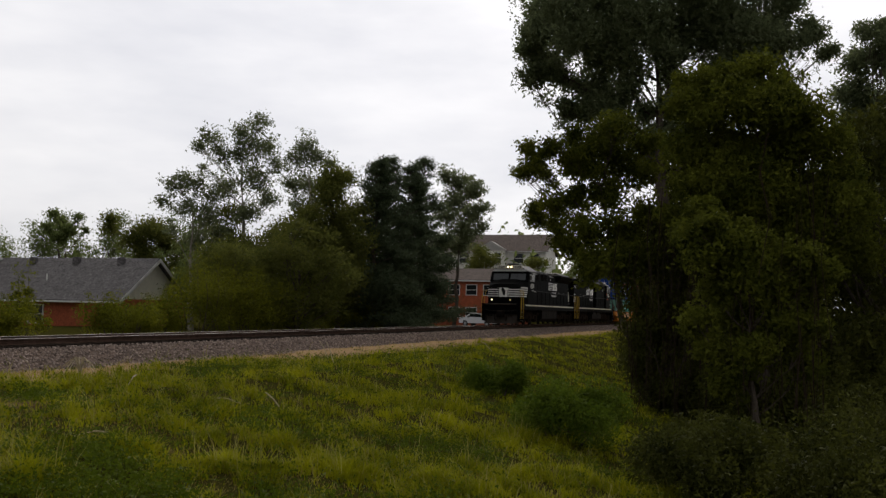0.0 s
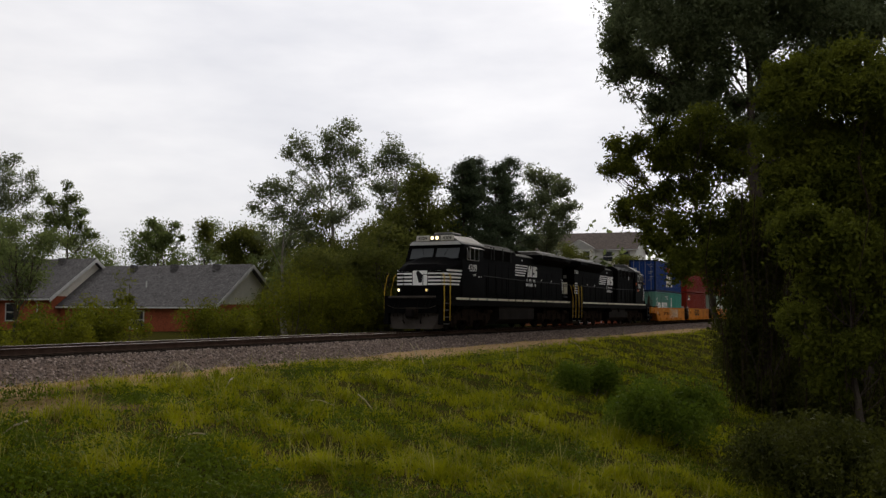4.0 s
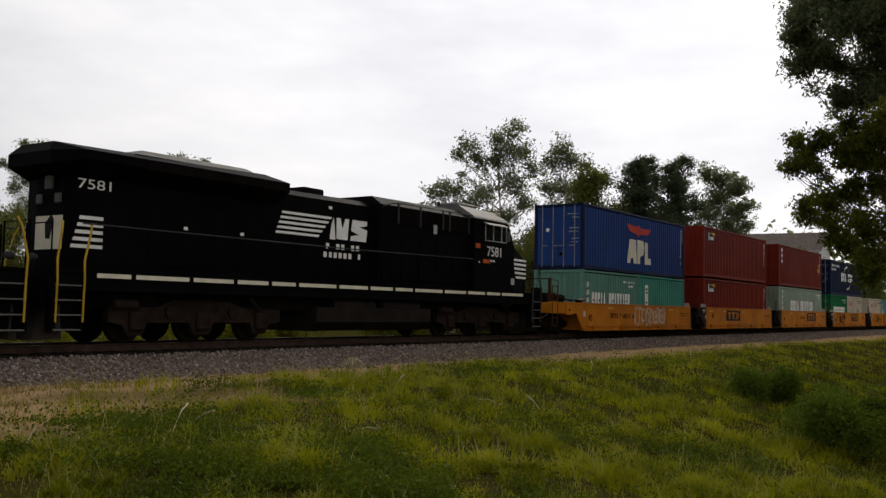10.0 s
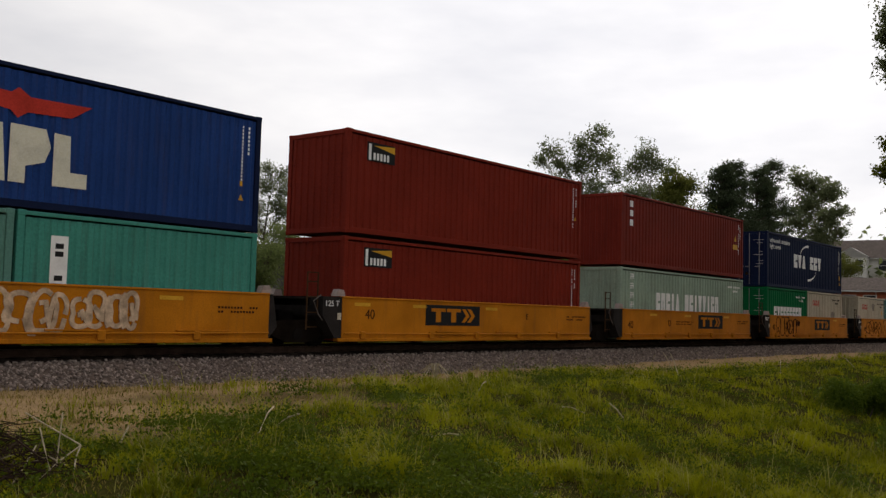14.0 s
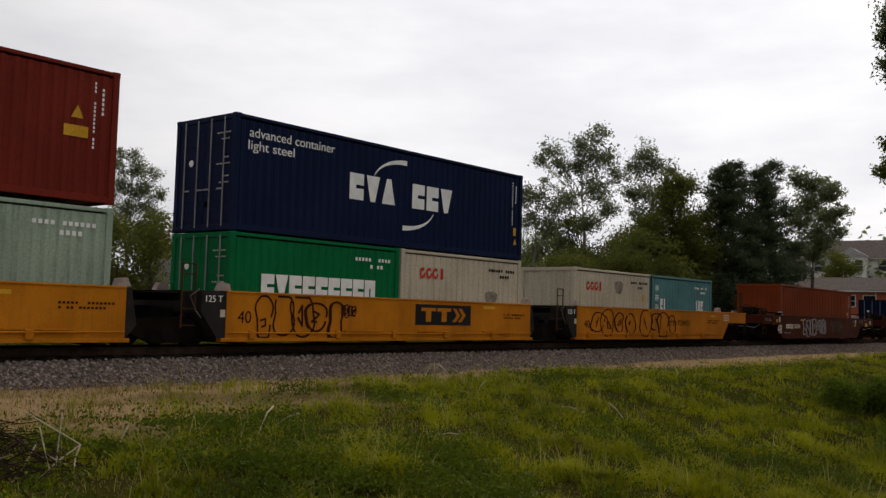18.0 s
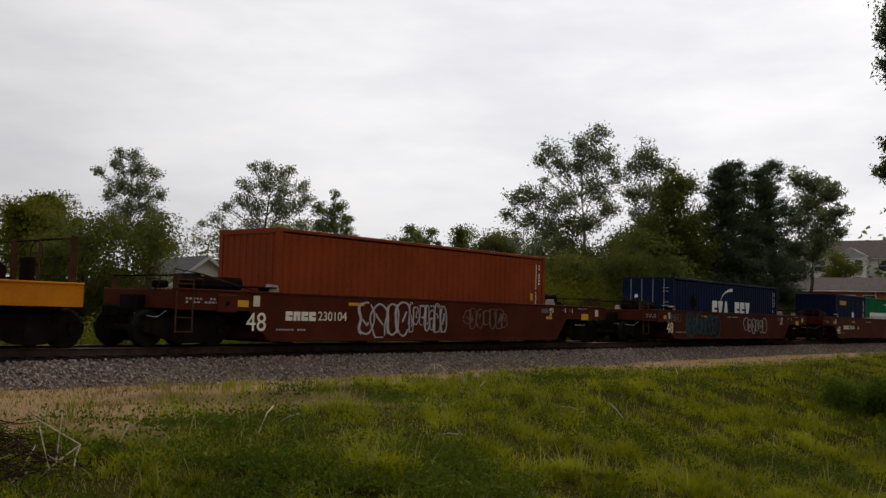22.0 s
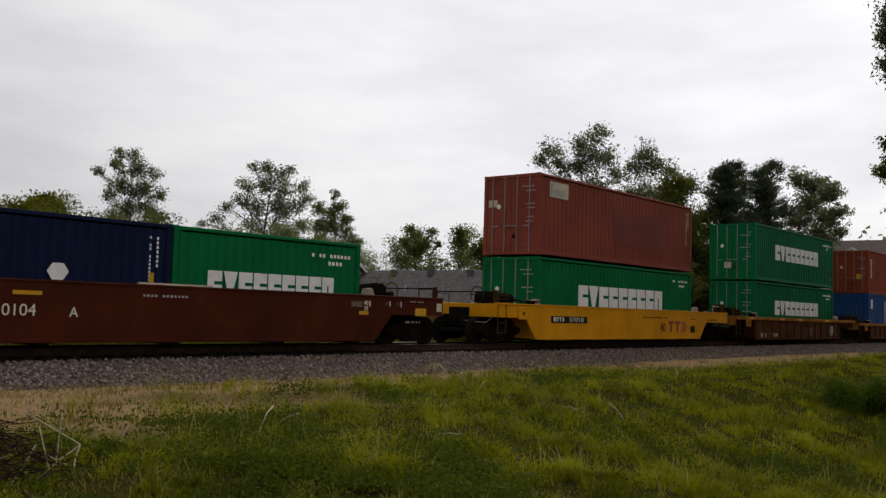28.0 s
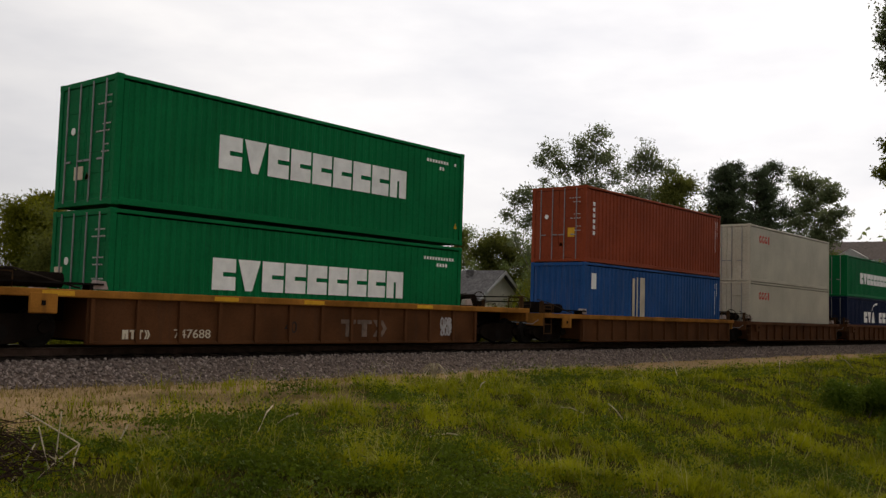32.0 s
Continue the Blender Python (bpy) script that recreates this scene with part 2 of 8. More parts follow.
def tube(bm, pts, r, sides=6, r_end=None):
    """A round bar along a line of points."""
    rings = []
    n = len(pts)
    pts = [Vector(p) for p in pts]
    for i, p in enumerate(pts):
        t = (pts[min(i + 1, n - 1)] - pts[max(i - 1, 0)]).normalized()
        a = t.orthogonal().normalized()
        b = t.cross(a)
        rr = r if r_end is None else r + (r_end - r) * i / max(1, n - 1)
        rings.append([bm.verts.new(p + (a * math.cos(k * 2 * math.pi / sides) + b * math.sin(k * 2 * math.pi / sides)) * rr) for k in range(sides)])
    for i in range(n - 1):
        # keep the rings from twisting: join nearest starts
        off = min(range(sides), key=lambda o: (rings[i + 1][o].co - rings[i][0].co).length)
        for k in range(sides):
            bm.faces.new((rings[i][k], rings[i][(k + 1) % sides], rings[i + 1][(k + 1 + off) % sides], rings[i + 1][(k + off) % sides]))
    bm.faces.new(rings[0][::-1])
    bm.faces.new(rings[-1])
    return bm


def bar(pts, r, sides=6):
    return tube(bmesh.new(), pts, r, sides)


def lathe_y(bm, profile, cx, cz, sides=24):
    """Turn a profile of (radius, y) about an axle that runs across the track."""
    rings = []
    for r, y in profile:
        rings.append([bm.verts.new((cx + r * math.cos(k * 2 * math.pi / sides), y, cz + r * math.sin(k * 2 * math.pi / sides))) for k in range(sides)])
    for a, b in zip(rings, rings[1:]):
        for k in range(sides):
            bm.faces.new((a[k], a[(k + 1) % sides], b[(k + 1) % sides], b[k]))
    bm.faces.new(rings[0])
    bm.faces.new(rings[-1][::-1])
    bmesh.ops.recalc_face_normals(bm, faces=bm.faces[:])
    return bm


def prism(bm, outline, y0, y1):
    """An outline in x and z pulled from y0 to y1."""
    a = [bm.verts.new((x, y0, z)) for x, z in outline]
    b = [bm.verts.new((x, y1, z)) for x, z in outline]
    n = len(a)
    bm.faces.new(a)
    bm.faces.new(b[::-1])
    for i in range(n):
        bm.faces.new((a[i], b[i], b[(i + 1) % n], a[(i + 1) % n]))
    bmesh.ops.recalc_face_normals(bm, faces=bm.faces[:])
    return bm


def raw_mesh(name, verts, faces_flat, per):
    """A large mesh from arrays: faces of `per` corners each."""
    me = bpy.data.meshes.new(name)
    nv, nf = len(verts), len(faces_flat) // per
    me.vertices.add(nv)
    me.vertices.foreach_set("co", np.asarray(verts, np.float32).ravel())
    me.loops.add(nf * per)
    me.loops.foreach_set("vertex_index", np.asarray(faces_flat, np.int32))
    me.polygons.add(nf)
    me.polygons.foreach_set("loop_start", np.arange(0, nf * per, per, dtype=np.int32))
    me.update(calc_edges=True)
    me.validate()
    return me


# ---- the ground ----
def smooth(a, b, x):
    t = np.clip((x - a) / (b - a), 0, 1)
    return t * t * (3 - 2 * t)


def value_noise(x, y, seed=0):
    """Soft bumps, the same on every build."""
    out = np.zeros_like(x, dtype=float)
    rng = np.random.RandomState(seed)
    for k in range(9):
        fx, fy, ph = rng.uniform(-1, 1), rng.uniform(-1, 1), rng.uniform(0, 6.28)
        sc = 1.0 + 0.45 * k
        out += np.sin((x * fx + y * fy) * sc + ph) / (1.0 + 0.35 * k)
    return out / 3.0


def ground_height(x, y):
    x, y = np.asarray(x, float), np.asarray(y, float)
    edge = 11.0 + 3.0 * smooth(8, 60, x)
    slope = 0.17 + 0.13 * smooth(12, 40, x)
    fall = np.clip(edge - y, 0, None)
    fall = np.where(fall < 2.0, fall * fall / 4.0, fall - 1.0)
    near = -0.6 - slope * fall
    near = np.maximum(near, -4.6)
    # the bank on which the viewer stands
    bank = -0.55 - 4.5 * smooth(3.0, 9.0, np.hypot(x, np.clip(y, 0, None)))
    near = np.where(y < 8, np.maximum(near, bank), near)
    far = -0.6 + 0.2 * smooth(24, 60, y) + 8.0 * smooth(115, 170, x) * smooth(22, 45, y)
    z = np.where(y > TRACK_Y, far, near)
    rough = 0.12 * value_noise(x * 1.6, y * 1.6, 3) + 0.10 * value_noise(x * 0.35, y * 0.35, 5) * smooth(2, 6, np.abs(y - TRACK_Y))
    return z + rough * smooth(1.6, 3.5, np.abs(y - TRACK_Y))


def spaced(*stops):
    out = []
    for (a, step), (b, _) in zip(stops, stops[1:]):
        out.append(np.arange(a, b, step))
    return np.concatenate(out + [[stops[-1][0]]])


M_GROUND = bpy.data.materials.new("grassy_earth")


def earth_nodes():
    """Bare tan soil near the line and in patches, dark thatch under the grass elsewhere."""
    M_GROUND.use_nodes = True
    n, l = M_GROUND.node_tree.nodes, M_GROUND.node_tree.links
    bsdf = n["Principled BSDF"]
    bsdf.inputs["Roughness"].default_value = 0.95
    bsdf.inputs["Specular IOR Level"].default_value = 0.0
    geo = n.new("ShaderNodeNewGeometry")
    big = n.new("ShaderNodeTexNoise")
    big.inputs["Scale"].default_value = 0.45
    big.inputs["Detail"].default_value = 6
    fine = n.new("ShaderNodeTexNoise")
    fine.inputs["Scale"].default_value = 14.0
    fine.inputs["Detail"].default_value = 6
    fine.inputs["Roughness"].default_value = 0.7
    for node in (big, fine):
        l.new(geo.outputs["Position"], node.inputs["Vector"])
    sep = n.new("ShaderNodeSeparateXYZ")
    l.new(geo.outputs["Position"], sep.inputs[0])
    soil = n.new("ShaderNodeMixRGB")
    soil.inputs[1].default_value = (0.10, 0.068, 0.040, 1)
    soil.inputs[2].default_value = (0.42, 0.285, 0.150, 1)
    l.new(fine.outputs["Fac"], soil.inputs[0])
    thatch = n.new("ShaderNodeMixRGB")
    thatch.inputs[1].default_value = (0.012, 0.013, 0.003, 1)
    thatch.inputs[2].default_value = (0.060, 0.054, 0.013, 1)
    l.new(fine.outputs["Fac"], thatch.inputs[0])
    # bare by the ballast and on the worn flat beside it
    band = n.new("ShaderNodeMapRange")
    band.inputs[1].default_value, band.inputs[2].default_value = 13.5, 15.4
    l.new(sep.outputs["Y"], band.inputs[0])
    flat = n.new("ShaderNodeMapRange")
    flat.inputs[1].default_value, flat.inputs[2].default_value = 17.0, 7.0
    flat.inputs[4].default_value = 0.75
    l.new(sep.outputs["X"], flat.inputs[0])
    reach = n.new("ShaderNodeMapRange")
    reach.inputs[1].default_value, reach.inputs[2].default_value = 9.5, 12.5
    l.new(sep.outputs["Y"], reach.inputs[0])
    worn = n.new("ShaderNodeMath")
    worn.operation = "MULTIPLY"
    l.new(flat.outputs[0], worn.inputs[0])
    l.new(reach.outputs[0], worn.inputs[1])
    both = n.new("ShaderNodeMath")
    both.operation = "MAXIMUM"
    l.new(band.outputs[0], both.inputs[0])
    l.new(worn.outputs[0], both.inputs[1])
    nz = n.new("ShaderNodeMath")
    nz.operation = "ADD"
    l.new(both.outputs[0], nz.inputs[0])
    l.new(big.outputs["Fac"], nz.inputs[1])
    cut = n.new("ShaderNodeMapRange")
    cut.inputs[1].default_value, cut.inputs[2].default_value = 0.75, 1.1
    l.new(nz.outputs[0], cut.inputs[0])
    farside = n.new("ShaderNodeMath")
    farside.operation = "LESS_THAN"
    farside.inputs[1].default_value = 23.5
    l.new(sep.outputs["Y"], farside.inputs[0])
    amt = n.new("ShaderNodeMath")
    amt.operation = "MULTIPLY"
    l.new(cut.outputs[0], amt.inputs[0])
    l.new(farside.outputs[0], amt.inputs[1])
    mix = n.new("ShaderNodeMixRGB")
    l.new(amt.outputs[0], mix.inputs[0])
    l.new(thatch.outputs[0], mix.inputs[1])
    l.new(soil.outputs[0], mix.inputs[2])
    l.new(mix.outputs[0], bsdf.inputs["Base Color"])
    b = n.new("ShaderNodeBump")
    b.inputs["Strength"].default_value = 0.7
    b.inputs["Distance"].default_value = 0.05
    l.new(fine.outputs["Fac"], b.inputs["Height"])
    l.new(b.outputs[0], bsdf.inputs["Normal"])


earth_nodes()


def build_ground():
    xs = spaced((-2500, 400), (-500, 60), (-80, 6), (-8, 0.5), (60, 1.2), (110, 6), (240, 40), (600, 400), (3000, 1))
    ys = spaced((-2500, 400), (-400, 40), (-60, 5), (-6, 0.6), (4, 0.35), (18.2, 0.6), (24, 3), (90, 20), (300, 200), (2600, 1))
    gx, gy = np.meshgrid(xs, ys, indexing="ij")
    gz = ground_height(gx, gy)
    gz = np.where((np.abs(gy - TRACK_Y) < 2.2), -0.6, gz)
    nx, ny = gx.shape
    i = np.arange(nx * ny).reshape(nx, ny)
    f = np.stack([i[:-1, :-1], i[1:, :-1], i[1:, 1:], i[:-1, 1:]], -1).reshape(-1)
    me = raw_mesh("ground", np.stack([gx, gy, gz], -1).reshape(-1, 3), f, 4)
    me.polygons.foreach_set("use_smooth", np.ones(len(me.polygons), bool))
    ob = link_mesh("ground", me, M_GROUND)
    return tagged(ob, "grassy embankment with worn tan earth along the line", "ground", kind="structure")


build_ground()


# ---- the railway ----
def build_track():
    x0, x1 = -230.0, 420.0
    prof = [(-2.55, -0.62), (-1.85, -0.30), (-1.42, -0.14), (-1.24, -0.09), (1.24, -0.10), (1.36, -0.20), (2.6, -0.36), (5.2, -0.52)]
    bm = bmesh.new()
    xs = [x0, -10] + [k * 2.0 for k in range(0, 60)] + [130, 200, x1]
    rows = [[bm.verts.new((x, TRACK_Y + y, z)) for y, z in prof] for x in xs]
    for a, b in zip(rows, rows[1:]):
        for k in range(len(prof) - 1):
            bm.faces.new((a[k], b[k], b[k + 1], a[k + 1])).material_index = 1 if 1 < k < 5 else 0
    bmesh.ops.recalc_face_normals(bm, faces=bm.faces[:])
    for f in bm.faces:
        if f.normal.z < 0:
            f.normal_flip()
    bed = finish("ballast_bed", bm, M_BALLAST)
    bed.data.materials.append(M_OILYSHADE)
    tagged(bed, "grey crushed stone ballast bed under the rails", "ballast", kind="structure")
    # stones of the near shoulder and of the crib ends
    rng = np.random.RandomState(4)
    count = 26000
    x = 3 + 110 * rng.rand(count) ** 1.7
    off = -2.75 + 1.4 * rng.rand(count)
    py, pz = [p[0] for p in prof[:3]], [p[1] for p in prof[:3]]
    z = np.interp(off, py, pz)
    y = TRACK_Y + off
    s = 0.022 + 0.030 * rng.rand(count) ** 2
    octa = np.array([(1, 0, 0), (0, 1, 0), (-1, 0, 0), (0, -1, 0), (0, 0, 1), (0, 0, -1)], float)
    tri = np.array([(0, 1, 4), (1, 2, 4), (2, 3, 4), (3, 0, 4), (1, 0, 5), (2, 1, 5), (3, 2, 5), (0, 3, 5)])
    jit = 1 + 0.45 * (rng.rand(count, 6, 3) - 0.5)
    ang = rng.rand(count) * 6.28
    v = octa[None] * jit
    v = np.stack([v[..., 0] * np.cos(ang)[:, None] - v[..., 1] * np.sin(ang)[:, None], v[..., 0] * np.sin(ang)[:, None] + v[..., 1] * np.cos(ang)[:, None], v[..., 2] * 0.8 + v[..., 0] * 0.5], -1)
    v = v * s[:, None, None] + np.stack([x, y, z + s * 0.3], -1)[:, None, :]
    fidx = (tri[None] + 6 * np.arange(count)[:, None, None]).reshape(-1)
    stones = link_mesh("ballast_stones", raw_mesh("ballast_stones", v.reshape(-1, 3), fidx, 3), M_STONE)
    tagged(stones, "loose grey and purple crushed stones on the track shoulder", "ballast", kind="stuff")
    # rails
    rail = [(-0.07, -0.165), (0.07, -0.165), (0.07, -0.15), (0.012, -0.135), (0.012, -0.04), (0.036, -0.03), (0.036, -0.004), (0.028, 0.0),
            (-0.028, 0.0), (-0.036, -0.004), (-0.036, -0.03), (-0.012, -0.04), (-0.012, -0.135), (-0.07, -0.15)]
    for side in (-0.7525, 0.7525):
        bm = bmesh.new()
        a = [bm.verts.new((x0, TRACK_Y + side + y, RAIL_TOP + z)) for y, z in rail]
        b = [bm.verts.new((x1, TRACK_Y + side + y, RAIL_TOP + z)) for y, z in rail]
        n = len(rail)
        for k in range(n):
            f = bm.faces.new((a[k], a[(k + 1) % n], b[(k + 1) % n], b[k]))
            f.material_index = 1 if k in (6, 7, 8) else 0
        bmesh.ops.recalc_face_normals(bm, faces=bm.faces[:])
        ob = finish("rail", bm, M_RUST)
        ob.data.materials.append(M_STEEL)
        tagged(ob, "rusty steel running rail with a shiny worn top", "rail", group="rails of the track", kind="structure")


def build_crossties():
    """Creosoted ties whose tops show between the stones."""
    boxes_in = (-0.11, 0.11, -1.29, 1.29, -0.17, 0.0)
    me_ob = finish("crosstie", boxes(boxes_in, bevel=0.015), M_TIE)
    bed = bpy.data.objects["ballast_bed"]
    me_ob.parent = bed
    me_ob.matrix_basis = pose(-18, TRACK_Y, -0.066)
    rng = random.Random(2)
    for k in range(1, 270):
        ob = new("crosstie", me_ob.data)
        ob.parent = bed
        ob.matrix_basis = pose(-18 + 0.5 * k + 0.03 * rng.random(), TRACK_Y + 0.08 * rng.random() - 0.04, -0.062 + 0.008 * rng.random(), 0, 0, 1.5 * rng.random())


build_track()
build_crossties()


# ---- plants ----
M_BARK = material("grey_brown_bark", (0.075, 0.060, 0.047), 0.95, vary=0.35, scale=3, bump=0.6, grain_scale=14)
M_PALEBARK = material("pale_sycamore_bark", (0.22, 0.20, 0.165), 0.9, vary=0.4, scale=2.5, bump=0.4)
L_BIG = leaf_material("dark_oak_leaf", (0.065, 0.086, 0.040), (0.185, 0.210, 0.100), sheer=0.5)
L_MAPLE = leaf_material("maple_leaf", (0.018, 0.028, 0.003), (0.172, 0.185, 0.022), sheer=0.45, patch=0.65)
# Shade beneath the near-bank trees is painted into this dark leaf.
L_SHADED = leaf_material("shaded_leaf", (0.008, 0.012, 0.002), (0.100, 0.105, 0.018), patch=0.6)
L_AIRY = leaf_material("sycamore_leaf", (0.085, 0.105, 0.050), (0.190, 0.215, 0.105), sheer=0.6)
L_MID = leaf_material("woodland_leaf", (0.050, 0.063, 0.013), (0.155, 0.160, 0.033), sheer=0.55)
# Haze of distance is mixed into this leaf as a paler green.
L_FAR = leaf_material("hazed_far_leaf", (0.075, 0.105, 0.032), (0.180, 0.210, 0.070), sheer=0.6)
L_PINE = leaf_material("pine_needle", (0.030, 0.044, 0.022), (0.095, 0.118, 0.060), sheer=0.4)
L_BUSH = leaf_material("thicket_leaf", (0.034, 0.044, 0.003), (0.215, 0.215, 0.016), sheer=0.45)
L_GRASS = leaf_material("grass_blade", (0.040, 0.060, 0.002), (0.350, 0.345, 0.008), sheer=0.4, patch=0.7)
L_SLOPE = leaf_material("bramble_leaf", (0.030, 0.058, 0.004), (0.135, 0.180, 0.016), sheer=0.4, patch=0.55)
L_DRY = leaf_material("dry_grass_blade", (0.10, 0.074, 0.020), (0.32, 0.24, 0.075), sheer=0.3)
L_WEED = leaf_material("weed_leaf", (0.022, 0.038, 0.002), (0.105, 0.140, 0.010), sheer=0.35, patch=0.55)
L_STEM = leaf_material("seeding_grass_stem", (0.15, 0.145, 0.025), (0.40, 0.36, 0.11), sheer=0.3)


def leaves_mesh(name, centre, size, rng, long=1.6, flat=0.0):
    """Small folded leaves, two triangles each, at the given points."""
    n = len(centre)
    d = rng.normal(size=(n, 3))
    d[:, 2] -= 0.25
    d /= np.linalg.norm(d, axis=1)[:, None]
    u = rng.normal(size=(n, 3))
    u[:, 2] *= 1 - flat
    s = np.cross(d, u)
    s /= np.linalg.norm(s, axis=1)[:, None] + 1e-9
    k = np.cross(s, d)
    size = np.asarray(size).reshape(-1, 1) * np.ones((n, 1))
    a = centre - d * size * long * 0.5
    b = centre + s * size * 0.5 + k * size * 0.15
    c = centre + d * size * long * 0.5
    e = centre - s * size * 0.5 + k * size * 0.15
    v = np.stack([a, b, c, e], 1).reshape(-1, 3)
    i = 4 * np.arange(n)[:, None]
    f = np.concatenate([i, i + 1, i + 2, i, i + 2, i + 3], 1).reshape(-1)
    return raw_mesh(name, v, f, 3)


def sprig_mesh(name, centre, size, rng, long=1.5, wide=0.85):
    """Fine leaves for crowns seen from afar, one pointed triangle each, hanging a little."""
    n = len(centre)
    d = rng.normal(size=(n, 3))
    d[:, 2] -= 0.3
    d /= np.linalg.norm(d, axis=1)[:, None]
    s = np.cross(d, rng.normal(size=(n, 3)))
    s /= np.linalg.norm(s, axis=1)[:, None] + 1e-9
    size = np.asarray(size).reshape(-1, 1) * np.ones((n, 1))
    v = np.stack([centre - d * size * long * 0.5 + s * size * wide * 0.5, centre - d * size * long * 0.5 - s * size * wide * 0.5, centre + d * size * long * 0.5], 1)
    return raw_mesh(name, v.reshape(-1, 3), np.arange(3 * n), 3)


def limb(bm, start, end, r0, r1, rng, bend=0.12, steps=5, sides=6):
    a, b = Vector(start), Vector(end)
    length = (b - a).length
    pts = []
    w = Vector(rng.normal(size=3)) * bend * length
    for i in range(steps + 1):
        t = i / steps
        pts.append(a.lerp(b, t) + w * math.sin(t * math.pi) * 0.5 + Vector(rng.normal(size=3)) * length * 0.012 * (0 < i < steps))
    tube(bm, pts, r0, sides, r1)
    return pts


def tree(name, label, x, y, height, spread, seed, leaf, bark, trunk=0.25, clear=0.3, leaves=6000, leaf_size=0.16, clumps=60, clump_r=0.9,
         round_=1.0, base=None, lean=(0, 0), twigs=2, crown_low=None, category="tree", group="", loose=0.7):
    """A tapered trunk whose limbs fork into billows; each billow carries leafy sprays of uneven size, with gaps between them."""
    rng = np.random.RandomState(seed)
    z0 = float(ground_height(x, y)) - 0.15 if base is None else base
    t = thing(name, label, category, pose(x, y, z0), group)
    bm = bmesh.new()
    stem = limb(bm, (0, 0, 0), (lean[0] * 0.7, lean[1] * 0.7, height * 0.60), trunk, trunk * 0.40, rng, 0.05, 8, 8)
    cents, rad = [], []
    lows = clear if crown_low is None else crown_low
    billows = max(8, clumps // 5)
    order = rng.permutation(billows)
    for k in range(billows):
        # billows over an egg-shaped crown, more on its outside
        h = lows + (0.90 - lows) * (k + rng.rand()) / billows
        prof = math.sin(min(1, (h - lows) / (1 - lows) * 0.90 + 0.10) * math.pi) ** (0.55 * round_)
        ang = order[k] * 2.4 + rng.rand()
        r = spread * 0.42 * prof * math.sqrt(0.10 + 0.90 * rng.rand())
        c = Vector((r * math.cos(ang) + lean[0] * h, r * math.sin(ang) + lean[1] * h, height * h * 0.97))
        size = (0.15 + 0.10 * rng.rand()) * spread * (0.65 + 0.35 * prof)
        frac = min(1.0, max(0.12, (h - 0.25) / 0.75))
        s = stem[max(1, min(len(stem) - 1, int(frac * (len(stem) - 1))))]
        bough = limb(bm, s, c, trunk * 0.34 * (1.1 - h * 0.7), 0.02, rng, 0.14, 5, 5)
        for _ in range(max(3, int(clumps / billows * (0.7 + 0.6 * rng.rand())))):
            d = Vector(rng.normal(size=3)).normalized() * size * (0.35 + 0.65 * rng.rand())
            q = c + Vector((d.x, d.y, d.z * 0.75))
            cents.append(tuple(q))
            rad.append(clump_r * (0.35 + 0.75 * rng.rand()))
            if rng.rand() < 0.3 * twigs:
                limb(bm, bough[3 + int(rng.rand() * 2)], q, 0.022, 0.007, rng, 0.1, 2, 4)
    part("trunk", bm, bark, t)
    share = np.array(rad) ** 1.8
    leaves = int(leaves * 1.5)
    pick = rng.choice(len(cents), leaves, p=share / share.sum())
    p = np.clip(rng.normal(size=(leaves, 3)), -1.7, 1.7) * np.array([loose, loose, loose * 0.7])
    pts = np.array(cents)[pick] + p * np.array(rad)[pick][:, None]
    me = sprig_mesh("crown", pts, leaf_size * 0.80 * (0.6 + 0.8 * rng.rand(leaves)), rng)
    link_mesh("crown", me, leaf, t)
    return t


